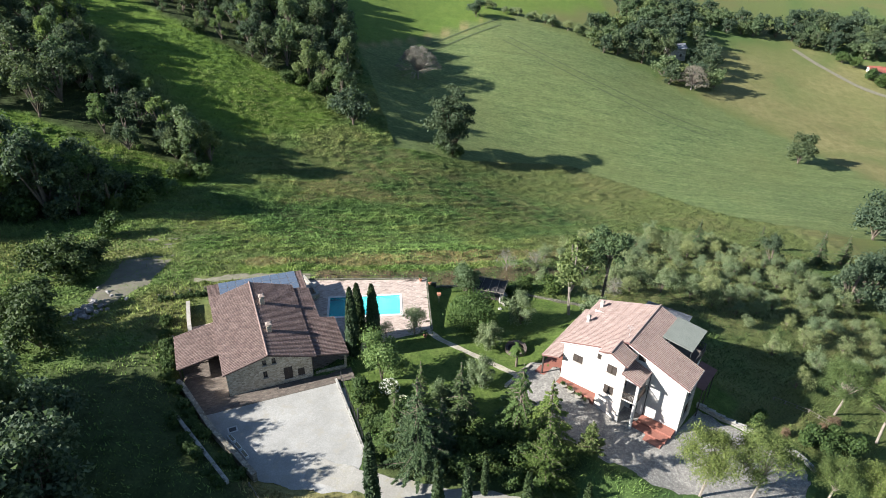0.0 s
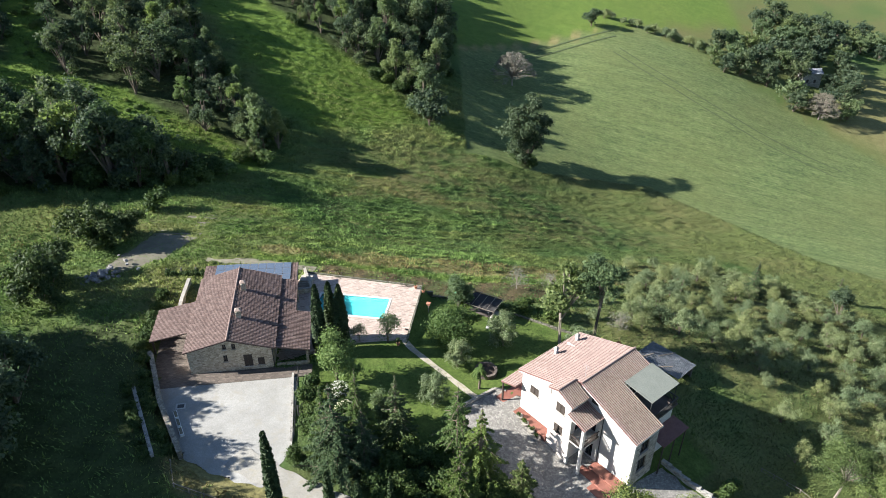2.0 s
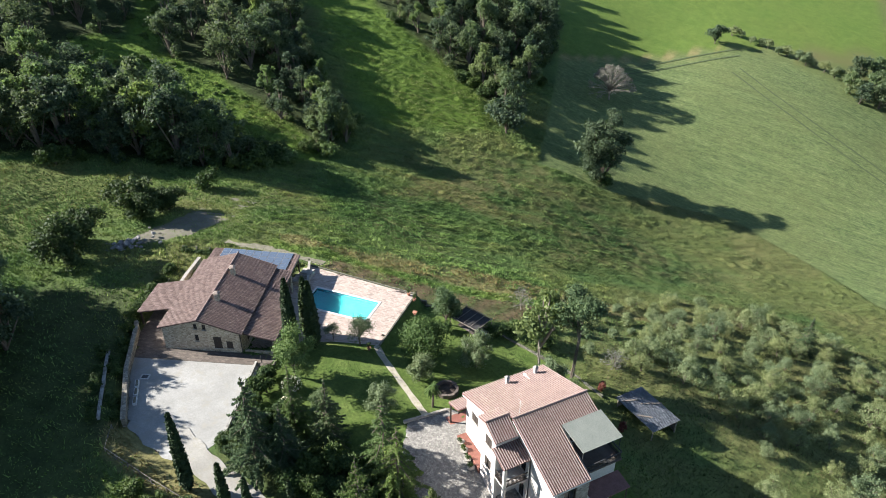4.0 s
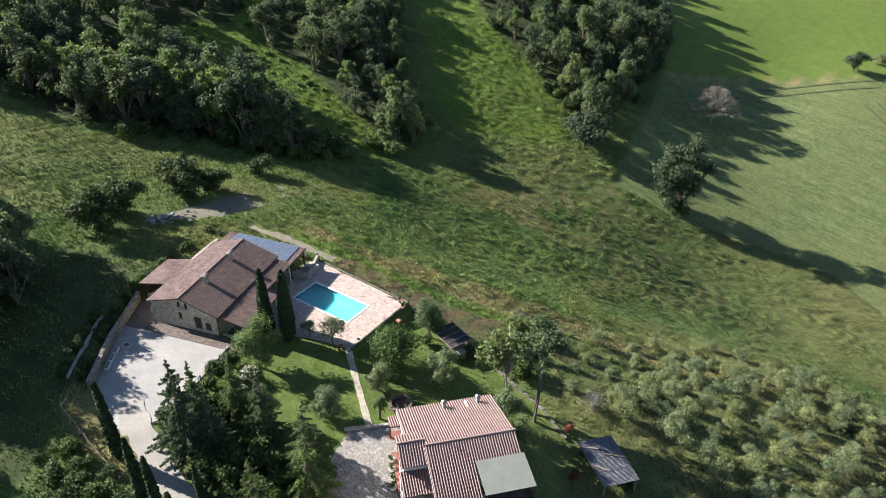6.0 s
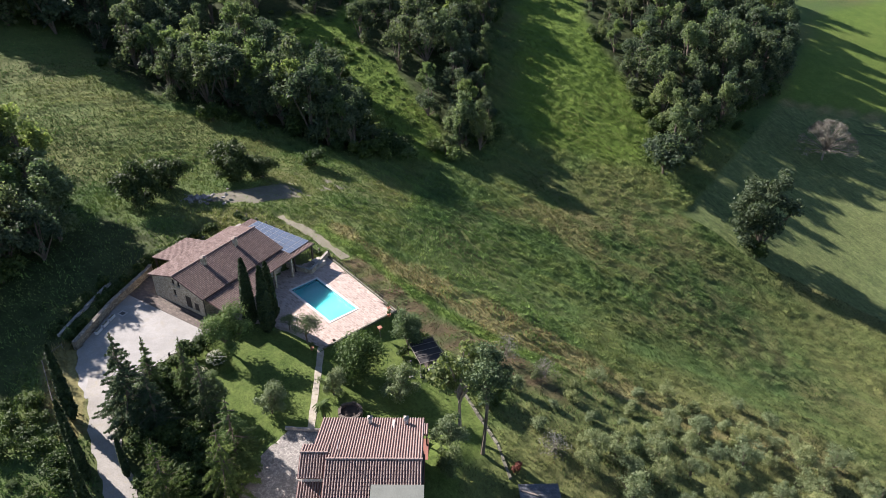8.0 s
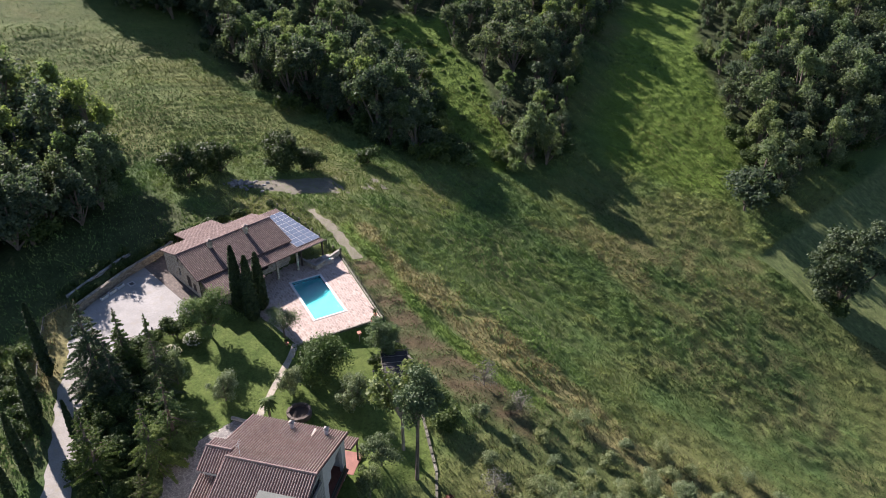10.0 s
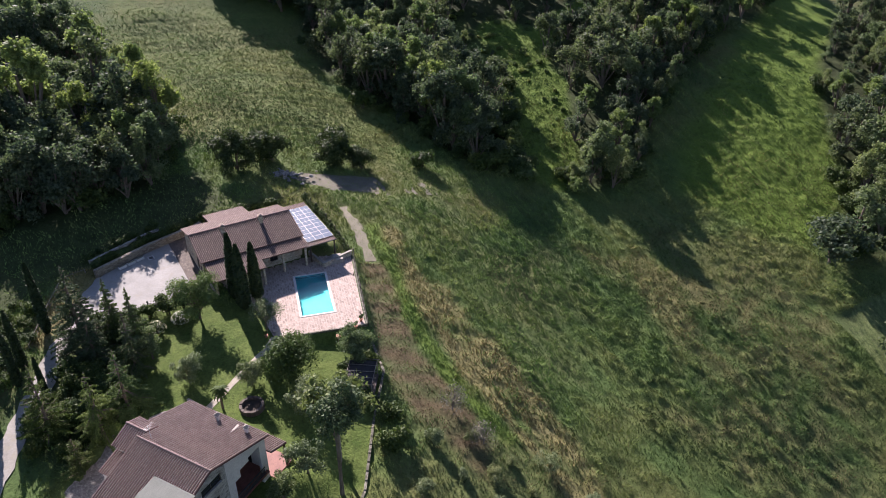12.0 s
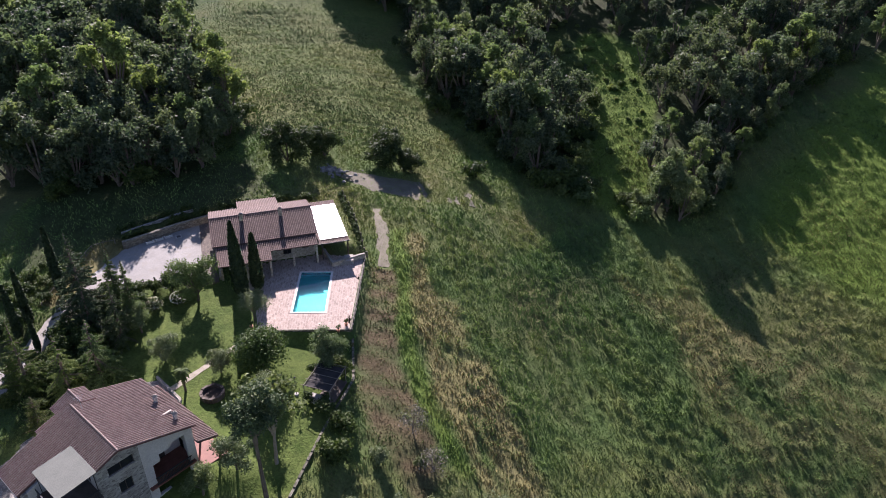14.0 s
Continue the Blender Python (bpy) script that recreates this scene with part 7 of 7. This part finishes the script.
plant("cedar", None, 12.6, 54.8, 1.2, label="second top of drooping cedar branches by the forecourt", name="cedar_tree")
# umbrella pines
PINES = ((28.5, 49.2, 1.0, "along the forecourt"), (34.2, 49.5, 1.02, "along the forecourt"), (42.0, 49.3, 0.82, "along the forecourt"), (47.0, 48.4, 0.85, "along the forecourt"), (51.3, 65.5, 0.92, "on the slope"), (54.8, 61.2, 1.0, "on the slope"))
for k, (x, y, s, where) in enumerate(PINES):
    plant(("pine", k % 3), lambda: umbrella_pine(300 + k, 10.2, 3.6), x, y, s, label="round headed pine with a bare trunk " + where, group="pines round the villa", name="pine_tree")
plant("dark_conifer", lambda: conifer(312, 10.4, 3.3, LEAF_LAUREL, 0.12, 20, -0.05, -0.1), 11.6, 49.2, label="dark green conifer with rising branches beside the drive", name="conifer")
plant("young_pine", lambda: conifer(309, 5.2, 1.9, LEAF_PINE, 0.11, 16, -0.25, -0.2), 17.2, 53.6, label="dense pointed young pine on the forecourt", name="young_pine")
plant("tall_pine", lambda: broadleaf(310, 13.6, 4.0, 0.21, LEAF_TALL, BARK_PALE, 0.40, 30, 2300, lobes=6), 18.6, 80.4, label="tall open crowned tree with a bare pale trunk", name="tall_tree")
plant("dark_pine", lambda: broadleaf(311, 15.0, 2.9, 0.16, LEAF_FIR, BARK, 0.62, 26, 5000), 22.8, 80.4, label="dense dark round headed tree beside the boundary wall", name="holm_oak")
# fruit and ornamental trees
plant("orange", lambda: bush(320, 5.4, 3.9, 0.15, LEAF_LAUREL, 24, 7200), 4.6, 75.3, label="dense round green laurel on the lawn", category="bush", name="laurel")
plant("young", lambda: broadleaf(321, 4.8, 2.3, 0.13, LEAF_OLIVE, BARK, 0.12, 20, 3000), 6.5, 70.4, 0.75, label="small silvery olive tree on the lawn", name="olive_tree")
plant("young", None, 11.4, 76.8, 0.95, label="old silvery olive tree with a thick trunk", name="olive_tree")
plant("young", None, 5.4, 63.0, 0.8, label="silvery olive tree on the lawn", name="olive_tree")
plant("young", None, 21.0, 77.0, 0.9, label="small silvery olive tree behind the villa", name="olive_tree")
plant("leafy", lambda: broadleaf(322, 6.2, 2.5, 0.14, LEAF_LIGHT, BARK, 0.18, 20, 3400), 3.6, 83.2, label="light green young tree near the terrace", name="young_tree")
plant("leafy", None, 0.8, 58.2, 0.75, label="light green young tree on the lawn", name="young_tree")
plant("leafy", None, 24.5, 74.6, 0.7, label="light green young tree behind the villa", name="young_tree")
plant("round", lambda: broadleaf(323, 6.2, 3.2, 0.14, LEAF_CEDAR, BARK, 0.15, 16, 5200), -6.6, 63.0, label="round pale green tree at the corner of the yard", name="round_tree")
plant("thin", lambda: broadleaf(324, 4.2, 2.0, 0.11, LEAF_OLIVE, BARK, 0.3, 10, 1400), -3.2, 72.0, label="thin leaved small tree by the terrace steps", name="small_tree")
plant("thin", None, -7.0, 71.3, 0.55, label="thin leaved shrub by the terrace edge", name="small_tree")
plant(("oleander", 0), lambda: bush(330, 2.2, 1.4, 0.13, LEAF_BUSH, 8, 1800), -9.0, 60.6, 1.1, label="green shrub along the yard fence", category="bush", group="shrubs along the yard fence", name="shrub")
for k, (x, y) in enumerate(scatter(CONIFER_BED, 2.3, 29, lambda x, y: math.hypot(x - 11.6, y - 49.2) > 1.5, 34)):
    plant(("bed_shrub", k % 3), lambda: bush(334 + k % 3, 2.4, 1.6, 0.14, LEAF_BUSH, 9, 1300), x, y, RNG.uniform(0.5, 1.25), label="dark green shrub under the conifers", category="bush", group="shrubs under the conifers", name="shrub")
for x, y, s in ((-8.4, 58.4, 1.2), (-7.4, 56.4, 1.0), (-6.2, 54.4, 1.2), (-5.0, 52.4, 1.0)):
    plant(("oleander", 0), None, x, y, s, label="green shrub along the yard fence", category="bush", group="shrubs along the yard fence", name="shrub")


for x, y, s in ((39.2, 61.2, 1.0), (44.2, 58.6, 1.0), (45.8, 59.4, 1.25), (47.6, 58.6, 1.1), (48.8, 59.9, 1.2), (46.4, 57.2, 1.0), (50.2, 58.0, 1.3)):
    plant(("oleander", 0), None, x, y, s, label="dense green shrub below the low stone wall", category="bush", group="shrubs below the villa wall", name="shrub")
for x, y, s in ((42.2, 59.6, 0.5), (49.8, 63.0, 0.62), (48.2, 61.6, 0.55)):
    plant(("brown_bush", 0), lambda: bush(338, 2.6, 1.9, 0.11, LEAF_RUST, 8, 1300), x, y, s, label="rust brown withered shrub on the slope", category="bush", group="withered shrubs on the slope", name="withered_shrub")


def flowering(seed):
    a, b = bush(seed, 2.0, 1.3, 0.12, LEAF_BUSH, 8, 1400)
    rng = np.random.default_rng(seed)
    d = rng.normal(0, 1, (260, 3))
    d /= np.linalg.norm(d, axis=1, keepdims=True)
    d[:, 2] = np.abs(d[:, 2])
    co, q = leaf_sprays(np.array([0, 0, 0.9]) + d * np.array([1.25, 1.25, 1.05]), d, 0.08, rng)
    return a, b, quick_mesh("blossom", co, q, PETAL)


for k, (x, y) in enumerate(((-5.6, 60.8), (-3.8, 58.0))):
    e = thing("flowering_shrub", Matrix.Translation((x, y, gz(x, y))), "shrub covered with white blossom by the yard gate", "bush", "white flowering shrubs")
    a, b, c = flowering(340 + k)
    part("stem", a, None, e)
    part("crown", b, None, e)
    part("blossom", c, None, e)


def palm(x, y, h):
    e = thing("palm", Matrix.Translation((x, y, gz(x, y))), "small palm tree with a thin trunk on the lawn", "palm tree")
    bm = bmesh.new()
    tube(bm, [(0, 0, -0.2), (0.05, 0, h * 0.5), (0.02, 0.04, h)], [0.16, 0.14, 0.17], 8)
    part("trunk", bm, BARK, e)
    rng = random.Random(9)
    for k in range(22):
        a, up = 2 * math.pi * k / 22 + rng.uniform(-0.1, 0.1), rng.uniform(-0.3, 0.9)
        L = rng.uniform(0.9, 1.2)
        bm = bmesh.new()
        prev = None
        for j in range(17):
            f = j / 16
            c = Vector((math.cos(a) * L * f, math.sin(a) * L * f, h + up * L * f - 1.0 * f * f * L * 0.8))
            s = Vector((-math.sin(a), math.cos(a), 0)) * (0.015 + (0.34 if j % 2 else 0.05) * math.sin(math.pi * min(1, f * 0.9 + 0.08)))
            row = [bm.verts.new(c - s + Vector((0, 0, -0.12 * f))), bm.verts.new(c), bm.verts.new(c + s + Vector((0, 0, -0.12 * f)))]
            if prev:
                bm.faces.new((prev[0], prev[1], row[1], row[0]))
                bm.faces.new((prev[1], prev[2], row[2], row[1]))
            prev = row
        part("frond", bm, LEAF_LAUREL, e)


for k in range(19):
    f = k / 18
    x, y = float(np.interp(f, (0, 0.37, 0.8, 1), (-38.6, -33.3, -26.2, -22.6))) + 0.35, float(np.interp(f, (0, 0.37, 0.8, 1), (77.6, 80.1, 82.8, 83.9))) - 0.45
    plant(("hedge", k % 2), lambda: bush(360 + k % 2, 1.2, 0.8, 0.09, LEAF_BUSH, 8, 700), x, y, RNG.uniform(0.7, 1.1), label="low dark hedge plant along the stone post fence", category="bush", group="hedge along the fence", name="hedge_plant")
# climbers and weeds along the walls of the yard and the lane
for k in range(46):
    f = RNG.random()
    line = ((-30.6, 60.6), (-24.9, 53.1), (-18.6, 46.9)) if k % 2 else ((-28.9, 54.5), (-24.8, 50.2), (-20.8, 46.0))
    x, y = float(np.interp(f, (0, 0.5, 1), [p[0] for p in line])) - RNG.uniform(0.3, 0.9), float(np.interp(f, (0, 0.5, 1), [p[1] for p in line])) - RNG.uniform(0.2, 0.7)
    plant(("weed", k % 3), lambda: bush(370 + k % 3, 1.5, 1.0, 0.12, LEAF_BUSH, 7, 520), x, y, RNG.uniform(0.5, 1.15), label="weeds and climbers along the old stone wall", category="bush", group="weeds along the walls", name="weed")
for k in range(22):
    q = farm(-10.9 - RNG.uniform(0, 0.7), 3.0 + 14.0 * RNG.random())
    plant(("weed", k % 3), None, q.x, q.y, RNG.uniform(0.6, 1.2), label="climber on the fence beside the lean-to", category="bush", group="climbers beside the lean-to", name="climber")
palm(10.0, 67.3, 3.2)
for k, (x, y, s) in enumerate(((3.9, 85.0, 0.6), (10.4, 84.4, 0.55), (4.6, 81.6, 0.4), (9.6, 81.9, 0.35))):
    plant(("thicket", k % 3), None, x, y, s, label="green shrub beside the pergola", category="bush", group="shrubs round the pergola", name="shrub")

# rough scrub below the drive
LANE_SCRUB = [(-13.3, 38.2), (-9.6, 41.5), (-4.1, 42.4), (3.1, 41.6), (2.5, 38.5), (0.6, 35.8)]
for k, (x, y) in enumerate(scatter(LANE_SCRUB, 2.6, 27, None, 46)):
    plant(("lane_scrub", k % 3), lambda: bush(430 + k % 3, 2.0, 1.5, 0.13, LEAF_BUSH, 8, 900), x, y, RNG.uniform(0.5, 1.2), label="green scrub on the bank below the drive", category="bush", group="scrub below the drive", name="scrub")


def build_gate():
    g = thing("garden_gate", Matrix.Translation((-8.75, 56.2, gz(-8.75, 56.2))) @ pose(0, 0, 0, 0, 0, 72), "dark iron garden gate between two posts", "gate")
    for x in (0.0, 2.9):
        post(g, x, 0, -0.3, 1.6, 0.16, IRON, "post")
    bm = bmesh.new()
    for z in (0.15, 1.25):
        box(bm, 0.1, 2.8, -0.02, 0.02, z, z + 0.05)
    part("frame", bm, IRON, g)
    for k in range(14):
        part("bar", boxed(0.2 + 0.19 * k, 0.222 + 0.19 * k, -0.012, 0.012, 0.203, 1.247), IRON, g)


build_gate()

# ---- the olive grove and scrub on the slope ----
GROVE = [(27, 90), (36, 91), (44, 88), (58, 84), (71, 88), (74, 100), (68, 116), (56, 128), (46, 131), (34, 122), (28, 104)]
for k, (x, y) in enumerate(scatter(GROVE, 3.5, 21, None, 122)):
    v = k % 4
    plant(("grove", v), lambda: broadleaf(400 + v, 4.2, 2.1, 0.115, LEAF_OLIVE, BARK, 0.12, 26, 1250), x, y, RNG.uniform(0.55, 1.05), label="silvery green olive tree in the grove on the slope", group="olive trees of the grove", name="olive_tree")
LOW_GROVE = [(46, 70), (60, 66), (72, 74), (74, 86), (58, 82), (46, 86)]
for k, (x, y) in enumerate(scatter(LOW_GROVE, 5.0, 22, None, 20)):
    plant(("grove", k % 4), None, x, y, RNG.uniform(0.6, 0.95), label="young silvery olive tree on the shaded slope", group="olive trees of the grove", name="olive_tree")
SHRUBS = [(13, 92), (24, 87), (30, 90), (30, 104), (40, 128), (30, 128), (18, 108)]
for k, (x, y) in enumerate(scatter(SHRUBS, 3.6, 23, None, 42)):
    v = (k // 3) % 3
    if k % 3:
        plant(("scrub", v), lambda: bush(420 + v, 2.4, 1.6, 0.12, LEAF_OLIVE, 8, 1040), x, y, RNG.uniform(0.45, 1.0), label="low grey green scrub below the garden", category="bush", group="scrub below the garden", name="scrub")
    else:
        plant(("grove", v), None, x, y, RNG.uniform(0.55, 0.9), label="stunted olive tree among the scrub below the garden", group="olive trees of the grove", name="olive_tree")
for k, (x, y, s) in enumerate(((51.0, 120.5, 0.85), (69.0, 131.0, 0.7), (78.4, 124.0, 1.0), (86.0, 127.5, 0.9), (74.5, 108.0, 1.0))):
    plant("fir_c", None, x, y, s, label="dark spruce at the foot of the olive grove", group="spruces below the grove", name="fir_tree")
for k, (x, y, s) in enumerate(((73.3, 102.5, 0.95), (77.5, 106.0, 0.85), (80.0, 100.0, 0.9), (83.0, 112.0, 0.8), (66.0, 119.0, 0.6))):
    plant(("wood", k), None, x, y, s, label="dark broadleaved tree at the end of the olive grove", group="trees at the end of the grove", name="oak_tree")
plant("grey_bush", lambda: bare_tree(9, 3.4, 1.7, 34, 420), 10.5, 94.6, label="grey leafless shrub on the bare strip", category="bush", name="bare_shrub")
plant("grey_bush", None, 15.4, 97.5, 0.9, label="grey leafless shrub on the bare strip", category="bush", name="bare_shrub")
plant("grey_bush", None, 26.5, 88.2, 0.9, label="grey leafless shrub beside the boundary wall", category="bush", name="bare_shrub")
plant(("thicket", 2), None, 16.8, 86.6, 0.8, label="green thicket at the boundary wall", category="bush", name="thicket")
plant(("thicket", 1), None, 13.0, 86.8, 0.65, label="green thicket at the boundary wall", category="bush", name="thicket")
for x, y in ((26.4, 82.6), (30.6, 76.9)):
    e = thing("red_shrub", Matrix.Translation((x, y, gz(x, y))), "small shrub with red blossom near the shed", "bush")
    a, b = bush(350, 1.5, 0.9, 0.10, PETAL_RED, 6, 420)
    part("stem", a, None, e)
    part("crown", b, None, e)

# ---- clump of trees, hedges and houses across the valley ----
FAR_CLUMP = [(52, 281), (66, 268), (80, 258), (95, 256), (109, 276), (112, 300), (118, 330), (112, 352), (84, 350), (60, 300)]


for k, (x, y) in enumerate(scatter(FAR_CLUMP, 5.8, 31, lambda x, y: math.hypot(x - 95, y - 280) > 8, 50)):
    far_tree(k, x, y, RNG.uniform(0.75, 1.15), label="dark tree in the clump round the far house", group="trees round the far house", name="oak_tree")
for k, (x, y) in enumerate(scatter([(112, 352), (118, 330), (165, 345), (172, 372), (225, 372), (230, 330), (202, 326), (170, 332), (160, 334), (160, 345)], 6.2, 32, None, 60)):
    far_tree(k, x, y, RNG.uniform(0.75, 1.15), label="dark tree in the hedge across the valley", group="trees across the valley", name="oak_tree")
for k in range(14):
    plant(("scrub", k % 3), None, 14 + k * 3.4 + RNG.uniform(-1, 1), 299 + 1.2 * math.sin(k * 2.2) - 0.9 * k, RNG.uniform(1.2, 1.9), label="grey green orchard shrub along the far field", category="bush", group="shrubs along the far field", name="scrub")


def far_cottage(x, y, turn, w, d, h, wall_mat, tiles, label):
    H = thing("cottage", Matrix.Translation((x, y, gz(x, y))) @ pose(0, 0, 0, 0, 0, turn), label, "house")
    o = [(w * 0.2, w * 0.2 + 0.9, 1.0, 2.1), (w * 0.6, w * 0.6 + 0.9, 1.0, 2.1)]
    rise = d * 0.19
    wall(H, "wall", (-w / 2, -d / 2), (w / 2, -d / 2), -2.5, [(0, h), (w, h)], wall_mat, o)
    for q in o:
        window(H, facing((-w / 2, -d / 2), (w / 2, -d / 2)), *q, shutters="closed")
    wall(H, "wall", (w / 2, d / 2), (-w / 2, d / 2), -2.5, [(0, h), (w, h)], wall_mat)
    for s in (1, -1):
        wall(H, "wall", (s * w / 2, -s * (d / 2 - 0.353)), (s * w / 2, s * (d / 2 - 0.353)), -2.5, [(0, h), (d / 2 - 0.353, h + rise - 0.15), (d - 0.706, h)], wall_mat)
        slope(H, (-s * (w / 2 + 0.4), 0, h + rise), (s * (w + 0.8), 0, 0), (0, -s * (d / 2 + 0.5), -(rise + 0.12)), tiles, 0.4, 0.6)
    ridge_caps(H, (-w / 2 - 0.4, 0, h + rise + 0.03), (w / 2 + 0.4, 0, h + rise + 0.03), tiles[0], 0.18, 0.6)


RED_ROOF = surface("red_clay_tile", (0.30, 0.075, 0.05), (0.42, 0.13, 0.09), 1.0, 0.85, 5, 0.01, vary=0.2)
far_cottage(193.0, 312.0, -12, 10, 6.5, 2.8, PLASTER, (RED_ROOF, PAN_VILLA), "white cottage with a red tile roof across the valley")
far_cottage(93.0, 291.0, 15, 7, 5, 4.6, STONE_GREY, (TARP, TARP), "grey stone cottage half hidden among trees")
for k, (x, y) in enumerate(((190, 303), (196, 301), (201, 304), (184, 318), (180, 322), (186, 306), (199, 309), (206, 312), (188, 300))):
    plant(("thicket", k % 3), None, x, y, 1.4, label="dark garden bush round the far cottage", category="bush", group="bushes round the far cottage", name="shrub")
ribbon("far_track", [(160, 330), (165, 316), (172, 306), (176, 297), (190, 288), (215, 280)], 3.0, 0.25, DIRT, "pale dirt track to the far cottage", "track", 3.0)
